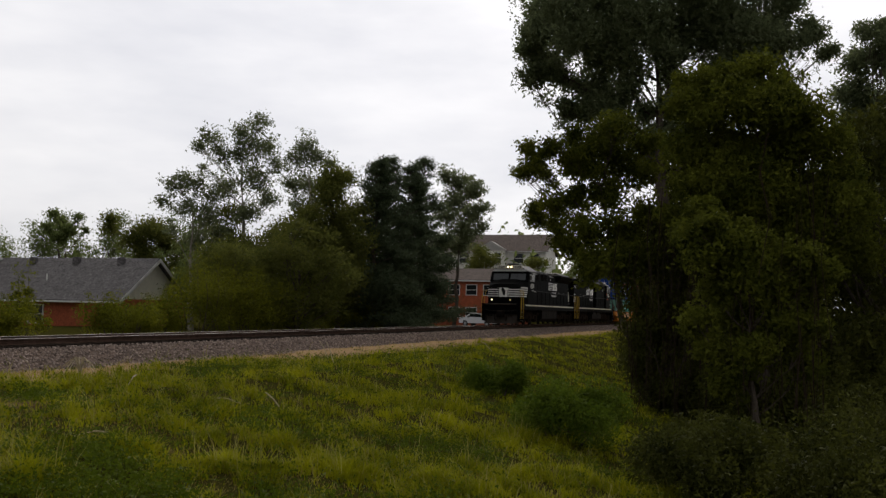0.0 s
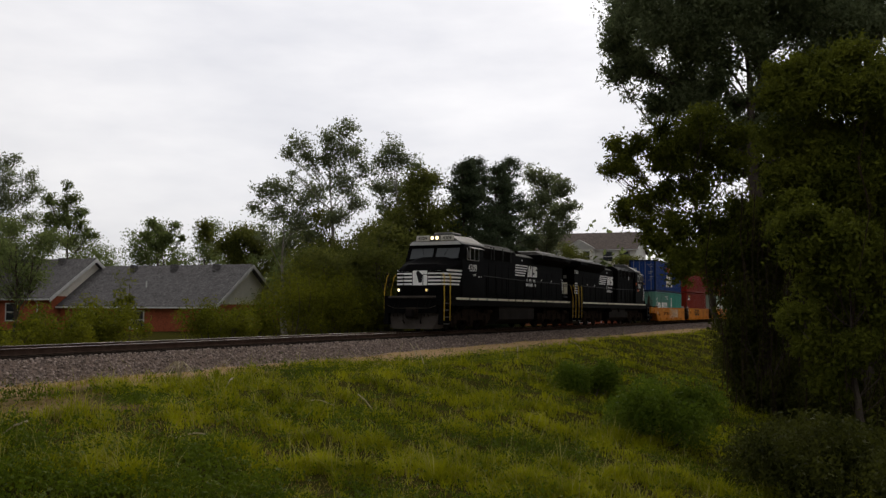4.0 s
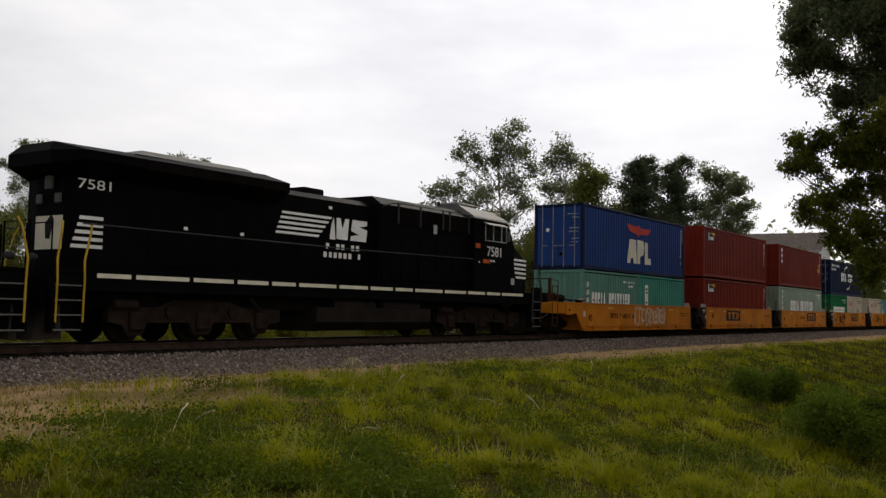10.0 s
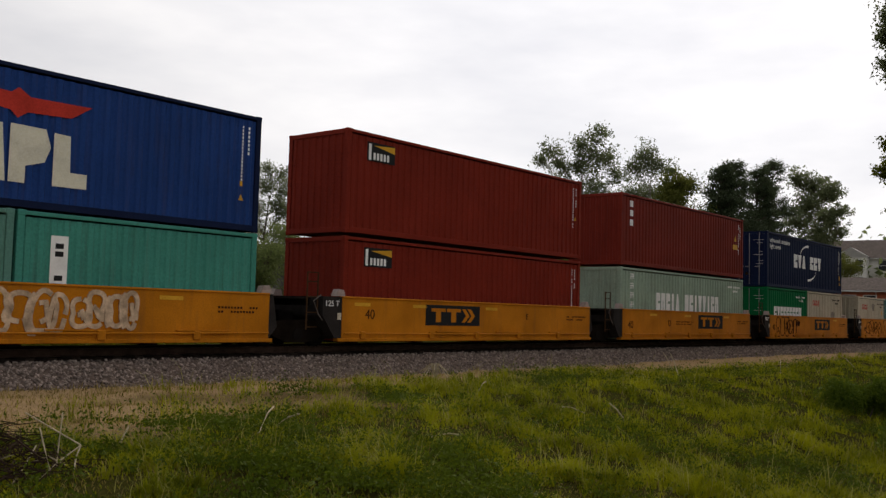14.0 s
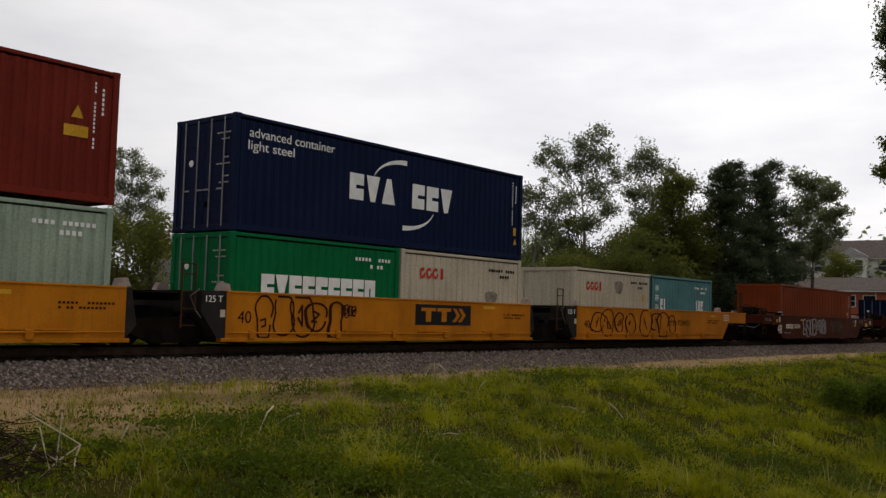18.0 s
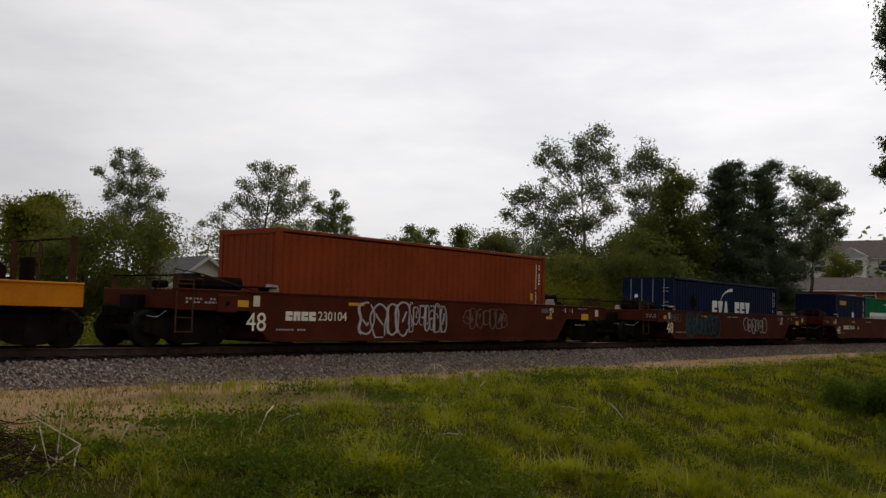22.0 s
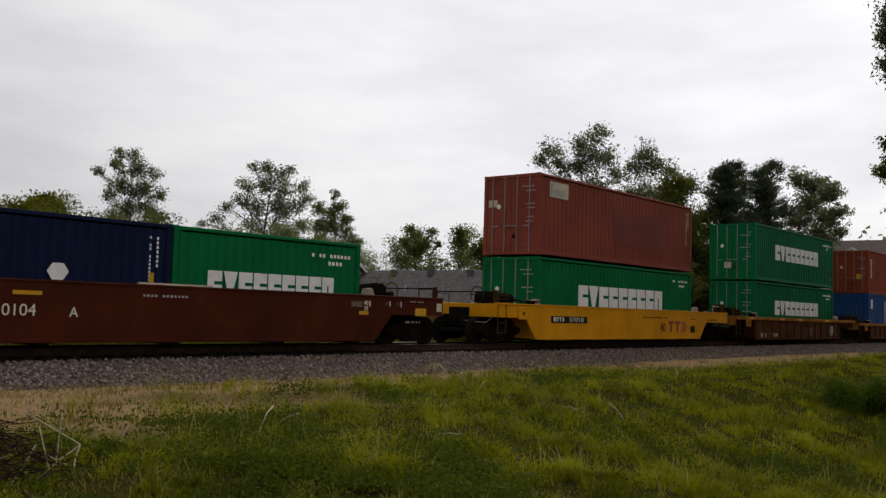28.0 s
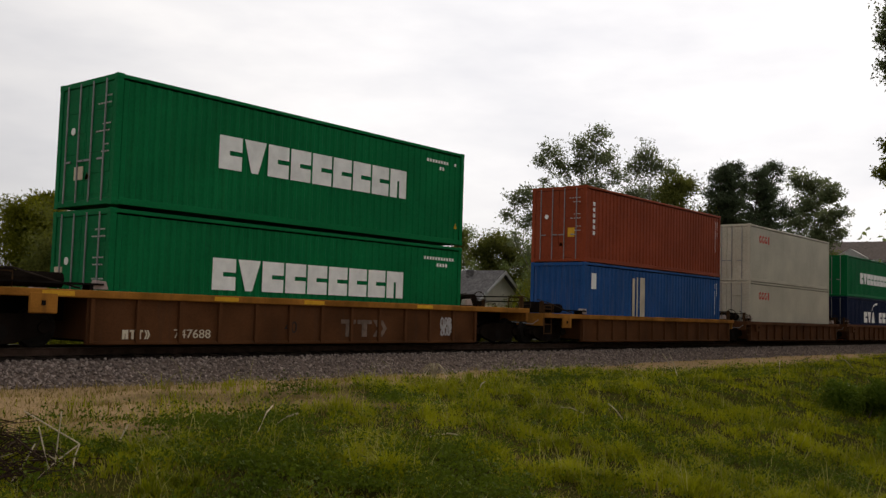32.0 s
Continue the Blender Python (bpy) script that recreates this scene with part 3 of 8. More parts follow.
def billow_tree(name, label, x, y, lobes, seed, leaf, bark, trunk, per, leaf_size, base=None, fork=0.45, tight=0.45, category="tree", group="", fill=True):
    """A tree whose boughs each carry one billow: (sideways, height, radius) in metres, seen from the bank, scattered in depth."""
    rng = np.random.RandomState(seed)
    z0 = float(ground_height(x, y)) - 0.15 if base is None else base
    t = thing(name, label, category, pose(x, y, z0), group)
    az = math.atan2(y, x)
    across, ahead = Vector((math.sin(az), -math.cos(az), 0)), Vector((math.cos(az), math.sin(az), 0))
    top = max(z for _, z, _ in lobes)
    mean = sum(a for a, _, _ in lobes) / len(lobes)
    bm = bmesh.new()
    stem = limb(bm, (0, 0, 0), across * mean * 0.5 + Vector((0, 0, top * fork)), trunk, trunk * 0.62, rng, 0.05, 6, 8)
    crotch = stem[-1]
    stem += limb(bm, crotch, across * mean * 0.8 + Vector((0, 0, top * 0.80)), trunk * 0.55, trunk * 0.18, rng, 0.06, 4, 6)[1:]
    cents, rad, count = [], [], []
    rows = []
    for a, z, r in lobes:
        rows.append((a, z, r, None))
        if fill:
            w = rng.rand() * 6.283
            rows.append((a + 0.75 * r * math.cos(w), z + 0.75 * r * math.sin(w), 0.7 * r, len(rows) - 1))
    tips = []
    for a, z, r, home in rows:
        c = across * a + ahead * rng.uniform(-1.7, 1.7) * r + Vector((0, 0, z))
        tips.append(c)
        below = [p for p in stem if p.z < z - 0.6 - 0.6 * abs(a - mean)] or stem[2:3]
        start = below[-1] if home is None else tips[home]
        bough = limb(bm, start, c, trunk * 0.13 if home is None else 0.03, 0.018, rng, 0.12, 5, 5)
        for q in bough[3:]:
            cents.append(tuple(q))
            rad.append(0.35 * r)
            count.append(int(0.10 * per * math.pi * r * r))
        k = int(14 + 14 * r)
        for _ in range(k):
            d = Vector(rng.normal(size=3)).normalized() * r * (0.25 + 0.75 * rng.rand())
            q = c + Vector((d.x, d.y, d.z * 0.85))
            cents.append(tuple(q))
            rad.append(tight * r * (0.5 + 0.9 * rng.rand()))
            count.append(int(0.72 * per * math.pi * r * r / k * (0.4 + 1.2 * rng.rand())))
            if rng.rand() < 0.6:
                limb(bm, bough[2 + int(rng.rand() * 4)], q, 0.016, 0.006, rng, 0.12, 2, 3)
    part("trunk", bm, bark, t)
    n = sum(count)
    p = np.clip(rng.normal(size=(n, 3)), -1.5, 1.5) * np.array([1.0, 1.0, 0.75])
    pts = np.repeat(np.array(cents), count, 0) + p * np.repeat(np.array(rad), count)[:, None]
    link_mesh("crown", sprig_mesh("crown", pts, leaf_size * (0.6 + 0.8 * rng.rand(n)), rng), leaf, t)
    return t


def pine(name, label, x, y, height, spread, seed, leaves=9000, base=None):
    """A white pine: whorls of level boughs with brushes of long needles."""
    rng = np.random.RandomState(seed)
    z0 = float(ground_height(x, y)) - 0.15 if base is None else base
    t = thing(name, label, "pine tree", pose(x, y, z0), "pines behind the line")
    bm = bmesh.new()
    limb(bm, (0, 0, 0), (0, 0, height * 0.94), 0.24, 0.02, rng, 0.015, 8, 8)
    pts, boughs = [], []
    z = height * 0.05
    while z < height * 0.95:
        reach = spread * 0.5 * (1 - (z / height) ** 1.15) * (0.8 + 0.35 * rng.rand()) + 0.45
        for k in range(6):
            a = rng.rand() * 6.283
            rr = reach * (0.5 + 0.55 * rng.rand())
            end = Vector((rr * math.cos(a), rr * math.sin(a), z + rr * (0.02 + 0.2 * rng.rand() + 0.9 * (z / height) ** 3) + 0.1))
            limb(bm, (0, 0, z), end, 0.05, 0.012, rng, 0.06, 3, 4)
            boughs.append((Vector((0, 0, z)), end))
            for side in (-1, 1):
                q = Vector((0, 0, z)).lerp(end, 0.55)
                e2 = q + Vector((math.cos(a + side * 0.7), math.sin(a + side * 0.7), 0.18)) * rr * 0.45
                boughs.append((q, e2))
        z += 0.45 + 0.2 * rng.rand()
    part("trunk", bm, M_BARK, t)
    total = sum((b - a).length for a, b in boughs)
    for a, b in boughs:
        per = max(3, int(leaves * (b - a).length / total))
        s = (0.15 + 0.85 * rng.rand(per)) ** 0.7
        q = np.array(a)[None] + (np.array(b) - np.array(a))[None] * s[:, None]
        pts.append(q + rng.normal(size=(per, 3)) * np.array([0.30, 0.30, 0.17]) * (0.5 + (b - a).length * 0.22))
    pts = np.concatenate(pts)
    link_mesh("needles", sprig_mesh("needles", pts, 0.058 * (0.7 + 0.6 * rng.rand(len(pts))), rng, long=4.0, wide=1.0), L_PINE, t)
    return t


def bush(name, label, x, y, w, dpth, h, seed, leaf, leaves=2500, leaf_size=0.10, stems=9, base=None, lobes=10, category="bush", group=""):
    """A thicket: several stems from the ground and lobes of leaves over them, ragged at the top."""
    rng = np.random.RandomState(seed)
    z0 = float(ground_height(x, y)) - 0.08 if base is None else base
    t = thing(name, label, category, pose(x, y, z0), group)
    bm = bmesh.new()
    cents, rad = [], []
    for k in range(lobes):
        a = rng.rand() * 6.283
        r = math.sqrt(rng.rand()) * 0.5
        c = Vector((w * r * math.cos(a), dpth * r * math.sin(a), h * (0.35 + 0.5 * rng.rand()) * (1 - 0.9 * r * r)))
        cents.append(tuple(c))
        rad.append(0.22 * min(w, h * 1.6) * (0.6 + 0.8 * rng.rand()))
        if k < stems:
            limb(bm, (c.x * 0.4, c.y * 0.4, 0), c + Vector((0, 0, 0.2 * h)), 0.03, 0.008, rng, 0.1, 3, 4)
    part("branchwork", bm, M_BARK, t)
    pick = rng.randint(0, lobes, leaves)
    p = rng.normal(size=(leaves, 3))
    p /= np.linalg.norm(p, axis=1)[:, None]
    p *= rng.rand(leaves, 1) ** 0.4
    pts = np.array(cents)[pick] + p * np.array(rad)[pick][:, None] * np.array([1.1, 1.1, 0.9])
    k = leaves // 6
    shoots = np.array(cents)[rng.randint(0, lobes, k)] + np.stack([rng.normal(size=k) * 0.2 * w / 3, rng.normal(size=k) * 0.2, h * (0.1 + 0.35 * rng.rand(k))], -1)
    pts = np.concatenate([pts, shoots])
    pts[:, 2] = np.maximum(pts[:, 2], 0.03)
    link_mesh("leaves", sprig_mesh("leaves", pts, leaf_size * (0.6 + 0.8 * rng.rand(len(pts))), rng, 1.8), leaf, t)
    return t


# tall trees behind the railway
SYC = "tall airy sycamore with thin grey-green leaves and pale limbs"
OLIVE = "rounded olive green tree above the thicket"
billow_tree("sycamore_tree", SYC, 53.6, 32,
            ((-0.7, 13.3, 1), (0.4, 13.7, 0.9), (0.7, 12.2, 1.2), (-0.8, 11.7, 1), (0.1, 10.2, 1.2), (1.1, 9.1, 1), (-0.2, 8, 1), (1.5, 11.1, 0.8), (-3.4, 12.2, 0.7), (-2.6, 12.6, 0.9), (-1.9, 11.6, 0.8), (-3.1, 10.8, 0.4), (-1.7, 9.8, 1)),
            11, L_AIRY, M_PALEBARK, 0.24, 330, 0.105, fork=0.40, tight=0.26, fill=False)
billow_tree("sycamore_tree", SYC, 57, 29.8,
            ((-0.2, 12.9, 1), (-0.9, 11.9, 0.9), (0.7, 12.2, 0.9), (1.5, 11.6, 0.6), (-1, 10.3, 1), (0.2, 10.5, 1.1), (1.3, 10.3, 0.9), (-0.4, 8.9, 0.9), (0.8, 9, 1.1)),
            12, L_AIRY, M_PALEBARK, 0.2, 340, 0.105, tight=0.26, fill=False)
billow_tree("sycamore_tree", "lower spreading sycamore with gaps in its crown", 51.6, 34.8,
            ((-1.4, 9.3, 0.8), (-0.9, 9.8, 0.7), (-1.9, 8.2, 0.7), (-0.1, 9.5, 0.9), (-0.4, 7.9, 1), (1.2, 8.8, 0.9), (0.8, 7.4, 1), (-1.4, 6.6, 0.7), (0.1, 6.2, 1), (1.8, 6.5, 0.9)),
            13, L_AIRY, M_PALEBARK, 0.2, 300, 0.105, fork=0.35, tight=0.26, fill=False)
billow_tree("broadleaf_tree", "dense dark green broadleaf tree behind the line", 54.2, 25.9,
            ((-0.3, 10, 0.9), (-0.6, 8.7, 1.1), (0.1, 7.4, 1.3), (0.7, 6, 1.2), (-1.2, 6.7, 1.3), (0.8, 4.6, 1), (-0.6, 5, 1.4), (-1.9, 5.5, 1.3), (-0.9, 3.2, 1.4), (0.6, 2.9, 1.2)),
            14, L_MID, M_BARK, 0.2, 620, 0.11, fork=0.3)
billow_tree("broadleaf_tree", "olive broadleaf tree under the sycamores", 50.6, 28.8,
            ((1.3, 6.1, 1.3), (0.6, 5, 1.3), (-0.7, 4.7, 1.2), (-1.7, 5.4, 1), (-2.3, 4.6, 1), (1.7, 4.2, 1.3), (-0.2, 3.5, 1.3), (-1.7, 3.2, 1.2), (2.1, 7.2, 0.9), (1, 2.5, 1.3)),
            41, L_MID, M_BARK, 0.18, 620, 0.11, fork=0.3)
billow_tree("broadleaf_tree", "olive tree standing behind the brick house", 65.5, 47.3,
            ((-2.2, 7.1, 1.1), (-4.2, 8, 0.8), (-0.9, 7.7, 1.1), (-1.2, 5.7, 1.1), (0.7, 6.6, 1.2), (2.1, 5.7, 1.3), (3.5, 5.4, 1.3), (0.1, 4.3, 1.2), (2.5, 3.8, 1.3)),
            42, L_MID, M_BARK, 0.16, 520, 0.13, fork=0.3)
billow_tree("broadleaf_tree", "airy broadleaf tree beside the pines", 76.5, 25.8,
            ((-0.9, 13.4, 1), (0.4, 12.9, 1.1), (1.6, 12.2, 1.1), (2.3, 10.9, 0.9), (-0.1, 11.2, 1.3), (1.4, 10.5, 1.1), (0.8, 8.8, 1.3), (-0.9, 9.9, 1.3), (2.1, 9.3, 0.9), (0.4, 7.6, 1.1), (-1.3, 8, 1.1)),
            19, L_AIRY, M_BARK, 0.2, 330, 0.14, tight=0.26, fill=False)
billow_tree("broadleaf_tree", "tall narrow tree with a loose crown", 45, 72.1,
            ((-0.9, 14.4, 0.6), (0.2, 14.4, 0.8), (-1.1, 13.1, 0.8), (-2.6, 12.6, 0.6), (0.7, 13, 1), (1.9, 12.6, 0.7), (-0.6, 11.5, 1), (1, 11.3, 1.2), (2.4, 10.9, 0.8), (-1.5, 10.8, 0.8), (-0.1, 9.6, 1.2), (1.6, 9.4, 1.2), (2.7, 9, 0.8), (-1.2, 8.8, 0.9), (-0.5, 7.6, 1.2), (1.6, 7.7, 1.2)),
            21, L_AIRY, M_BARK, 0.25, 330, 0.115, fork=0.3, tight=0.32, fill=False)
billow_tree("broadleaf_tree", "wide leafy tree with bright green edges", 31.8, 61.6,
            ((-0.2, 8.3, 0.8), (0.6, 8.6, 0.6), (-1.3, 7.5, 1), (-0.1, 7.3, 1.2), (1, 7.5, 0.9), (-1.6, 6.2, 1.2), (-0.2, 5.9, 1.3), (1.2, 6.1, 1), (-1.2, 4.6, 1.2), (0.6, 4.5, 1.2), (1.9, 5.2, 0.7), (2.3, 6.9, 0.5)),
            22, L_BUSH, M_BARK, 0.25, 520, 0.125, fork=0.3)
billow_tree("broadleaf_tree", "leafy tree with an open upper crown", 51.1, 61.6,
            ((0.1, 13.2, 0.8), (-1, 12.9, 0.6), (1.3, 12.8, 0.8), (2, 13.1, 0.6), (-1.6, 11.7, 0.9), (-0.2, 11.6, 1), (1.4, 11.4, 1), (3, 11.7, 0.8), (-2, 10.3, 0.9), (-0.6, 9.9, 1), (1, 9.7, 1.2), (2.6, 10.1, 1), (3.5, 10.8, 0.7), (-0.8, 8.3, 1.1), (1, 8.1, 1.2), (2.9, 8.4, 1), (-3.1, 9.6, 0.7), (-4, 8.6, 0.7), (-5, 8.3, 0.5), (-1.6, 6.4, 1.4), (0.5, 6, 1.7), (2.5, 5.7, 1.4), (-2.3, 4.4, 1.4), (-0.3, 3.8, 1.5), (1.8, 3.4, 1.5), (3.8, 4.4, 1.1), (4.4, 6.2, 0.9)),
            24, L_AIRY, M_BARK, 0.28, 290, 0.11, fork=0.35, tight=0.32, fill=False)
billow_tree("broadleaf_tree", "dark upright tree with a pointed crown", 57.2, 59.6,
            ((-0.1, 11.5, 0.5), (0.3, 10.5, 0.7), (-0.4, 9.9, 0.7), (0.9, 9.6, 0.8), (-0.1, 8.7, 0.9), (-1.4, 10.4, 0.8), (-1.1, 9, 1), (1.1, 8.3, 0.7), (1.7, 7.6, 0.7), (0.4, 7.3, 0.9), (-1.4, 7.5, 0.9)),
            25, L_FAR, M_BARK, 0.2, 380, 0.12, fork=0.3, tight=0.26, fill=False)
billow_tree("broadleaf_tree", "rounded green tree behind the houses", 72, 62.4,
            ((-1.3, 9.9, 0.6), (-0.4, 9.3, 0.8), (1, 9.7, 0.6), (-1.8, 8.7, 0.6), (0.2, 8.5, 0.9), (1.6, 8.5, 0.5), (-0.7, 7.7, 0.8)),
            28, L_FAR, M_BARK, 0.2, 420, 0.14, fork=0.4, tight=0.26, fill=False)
tree("broadleaf_tree", OLIVE, 47.5, 25.2, 6.8, 6.0, 15, L_MID, M_BARK, 0.16, 0.12, 12000, 0.12, 120, 0.7, crown_low=0.08)
tree("broadleaf_tree", OLIVE, 45.5, 27.6, 6.0, 5.6, 16, L_MID, M_BARK, 0.15, 0.12, 11000, 0.12, 110, 0.7, crown_low=0.08)
for x, y, h, w, k in ((57.6, 25.0, 11.8, 6.6, 17), (60.6, 25.4, 12.6, 6.8, 18), (64.2, 25.2, 12.4, 6.8, 38), (68.6, 25.8, 13.6, 6.8, 20)):
    pine("pine_tree", "dark dense white pine with level boughs", x, y, h, w, k, 42000)
GAP = "leafy tree closing the gap under the sycamores"
tree("broadleaf_tree", GAP, 55.5, 33.5, 9.2, 7.6, 42, L_MID, M_BARK, 0.18, 0.12, 12000, 0.13, 130, 0.8, crown_low=0.08)
tree("broadleaf_tree", "spreading green tree beside the houses", 60.0, 39.0, 8.4, 8.4, 43, L_FAR, M_BARK, 0.18, 0.15, 9000, 0.15, 100, 0.85, crown_low=0.12)
APT = "dark round tree before the apartments"
tree("broadleaf_tree", APT, 122.0, 37.0, 11.4, 4.8, 44, L_MID, M_BARK, 0.2, 0.3, 7000, 0.2, 80, 0.9, crown_low=0.34)
tree("broadleaf_tree", APT, 122.0, 30.6, 9.8, 5.2, 45, L_MID, M_BARK, 0.2, 0.2, 7000, 0.2, 80, 0.9, crown_low=0.16)
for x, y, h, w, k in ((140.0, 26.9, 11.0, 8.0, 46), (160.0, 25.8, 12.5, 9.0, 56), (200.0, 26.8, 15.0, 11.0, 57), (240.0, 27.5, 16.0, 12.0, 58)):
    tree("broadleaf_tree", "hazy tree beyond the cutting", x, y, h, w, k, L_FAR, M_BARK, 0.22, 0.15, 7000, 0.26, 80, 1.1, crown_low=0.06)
tree("broadleaf_tree", "dark tree on the near bank of the cutting", 88.0, 10.4, 9.5, 6.0, 59, L_SHADED, M_BARK, 0.22, 0.1, 8000, 0.2, 90, 0.9, crown_low=0.05)
tree("broadleaf_tree", "dark tree on the near bank of the cutting", 115.0, 12.0, 11.0, 7.5, 60, L_SHADED, M_BARK, 0.22, 0.1, 7000, 0.24, 80, 1.0, crown_low=0.05)
GARDEN = "wide green tree at the back of the gardens"
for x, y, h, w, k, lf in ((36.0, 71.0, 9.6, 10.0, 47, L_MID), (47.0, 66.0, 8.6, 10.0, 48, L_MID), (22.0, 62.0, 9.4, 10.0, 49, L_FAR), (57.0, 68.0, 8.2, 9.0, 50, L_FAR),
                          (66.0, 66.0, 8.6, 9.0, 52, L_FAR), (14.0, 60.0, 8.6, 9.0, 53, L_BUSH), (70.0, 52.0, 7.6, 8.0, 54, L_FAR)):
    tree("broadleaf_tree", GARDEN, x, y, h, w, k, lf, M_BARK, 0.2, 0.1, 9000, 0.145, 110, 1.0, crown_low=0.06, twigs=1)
tree("broadleaf_tree", "sparse young tree with a thin crown", 48.0, 87.7, 13.6, 5.0, 23, L_FAR, M_BARK, 0.16, 0.4, 1500, 0.18, 40, 0.7)
tree("broadleaf_tree", "rounded green tree behind the houses", 82.6, 72.7, 12.4, 8.0, 26, L_FAR, M_BARK, 0.25, 0.2, 8000, 0.2, 90, 1.1)
tree("broadleaf_tree", "thin tree with sky showing through its crown", 85.8, 68.8, 12.2, 6.8, 27, L_FAR, M_BARK, 0.22, 0.3, 4000, 0.2, 70, 0.95)

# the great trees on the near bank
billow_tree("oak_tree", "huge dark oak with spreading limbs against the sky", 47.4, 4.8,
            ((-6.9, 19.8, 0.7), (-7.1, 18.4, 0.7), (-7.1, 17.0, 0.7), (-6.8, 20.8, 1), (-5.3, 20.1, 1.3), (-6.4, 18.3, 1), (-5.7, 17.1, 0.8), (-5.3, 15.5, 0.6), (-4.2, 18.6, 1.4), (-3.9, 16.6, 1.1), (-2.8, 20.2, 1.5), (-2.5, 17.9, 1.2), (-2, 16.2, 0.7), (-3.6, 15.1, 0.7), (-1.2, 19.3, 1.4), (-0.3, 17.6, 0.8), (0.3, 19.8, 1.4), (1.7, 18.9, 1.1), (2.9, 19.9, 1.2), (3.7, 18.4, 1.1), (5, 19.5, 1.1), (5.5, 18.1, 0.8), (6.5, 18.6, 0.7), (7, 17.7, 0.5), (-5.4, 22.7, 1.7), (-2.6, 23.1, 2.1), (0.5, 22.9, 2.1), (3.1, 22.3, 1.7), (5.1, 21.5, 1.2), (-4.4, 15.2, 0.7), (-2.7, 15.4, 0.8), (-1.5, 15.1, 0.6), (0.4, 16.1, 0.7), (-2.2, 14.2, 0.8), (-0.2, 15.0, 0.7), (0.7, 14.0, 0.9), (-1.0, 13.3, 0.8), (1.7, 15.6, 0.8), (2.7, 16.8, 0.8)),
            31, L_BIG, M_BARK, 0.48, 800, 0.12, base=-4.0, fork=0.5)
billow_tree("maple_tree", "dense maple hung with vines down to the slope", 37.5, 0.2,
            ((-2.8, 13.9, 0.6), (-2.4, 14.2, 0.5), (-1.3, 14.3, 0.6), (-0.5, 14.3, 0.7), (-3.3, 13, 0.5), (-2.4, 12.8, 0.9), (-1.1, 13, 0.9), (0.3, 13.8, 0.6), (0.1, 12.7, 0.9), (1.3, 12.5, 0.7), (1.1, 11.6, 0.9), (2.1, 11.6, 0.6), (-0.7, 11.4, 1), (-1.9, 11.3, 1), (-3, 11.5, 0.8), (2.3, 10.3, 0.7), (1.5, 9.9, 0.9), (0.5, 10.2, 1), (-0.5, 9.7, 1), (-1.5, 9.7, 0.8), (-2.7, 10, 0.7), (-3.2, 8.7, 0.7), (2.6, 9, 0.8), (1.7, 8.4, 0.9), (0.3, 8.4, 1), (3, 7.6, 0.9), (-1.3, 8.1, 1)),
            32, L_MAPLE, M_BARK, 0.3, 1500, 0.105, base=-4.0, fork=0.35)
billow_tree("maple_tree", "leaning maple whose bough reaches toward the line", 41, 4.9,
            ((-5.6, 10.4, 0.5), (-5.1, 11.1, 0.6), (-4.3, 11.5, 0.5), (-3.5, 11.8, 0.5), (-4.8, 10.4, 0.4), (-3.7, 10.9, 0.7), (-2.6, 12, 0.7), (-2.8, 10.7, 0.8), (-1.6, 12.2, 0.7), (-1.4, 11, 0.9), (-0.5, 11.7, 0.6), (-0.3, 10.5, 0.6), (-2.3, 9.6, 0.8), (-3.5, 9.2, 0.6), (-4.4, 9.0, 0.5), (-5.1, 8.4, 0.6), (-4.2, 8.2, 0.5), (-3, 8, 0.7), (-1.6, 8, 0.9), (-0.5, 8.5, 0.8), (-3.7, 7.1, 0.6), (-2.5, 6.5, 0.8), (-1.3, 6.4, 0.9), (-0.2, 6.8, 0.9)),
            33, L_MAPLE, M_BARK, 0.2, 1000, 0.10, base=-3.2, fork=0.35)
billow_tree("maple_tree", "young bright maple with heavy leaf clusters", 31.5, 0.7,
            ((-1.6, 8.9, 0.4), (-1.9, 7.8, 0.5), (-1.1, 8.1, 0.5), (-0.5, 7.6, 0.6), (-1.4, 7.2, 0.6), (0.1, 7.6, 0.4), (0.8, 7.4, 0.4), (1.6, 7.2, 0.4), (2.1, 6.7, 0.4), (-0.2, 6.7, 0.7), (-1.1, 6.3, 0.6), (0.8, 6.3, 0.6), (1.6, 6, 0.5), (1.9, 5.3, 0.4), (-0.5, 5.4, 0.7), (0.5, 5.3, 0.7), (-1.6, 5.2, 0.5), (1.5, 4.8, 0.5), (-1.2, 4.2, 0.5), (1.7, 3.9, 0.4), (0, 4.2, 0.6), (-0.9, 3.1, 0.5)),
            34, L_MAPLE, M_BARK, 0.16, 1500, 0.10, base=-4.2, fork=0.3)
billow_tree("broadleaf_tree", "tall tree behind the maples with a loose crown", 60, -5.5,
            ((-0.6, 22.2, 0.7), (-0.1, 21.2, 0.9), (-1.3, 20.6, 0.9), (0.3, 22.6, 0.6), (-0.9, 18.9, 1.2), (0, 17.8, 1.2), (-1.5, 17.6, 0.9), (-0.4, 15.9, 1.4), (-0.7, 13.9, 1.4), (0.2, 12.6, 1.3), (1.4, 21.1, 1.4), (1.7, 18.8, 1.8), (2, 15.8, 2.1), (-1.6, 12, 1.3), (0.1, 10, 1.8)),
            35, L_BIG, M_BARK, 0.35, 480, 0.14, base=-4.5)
tree("maple_tree", "dark tree filling the hollow", 44.0, -5.0, 16.0, 13.0, 36, L_SHADED, M_BARK, 0.35, 0.1, 40000, 0.19, 240, 1.2, base=-4.5, crown_low=0.05)
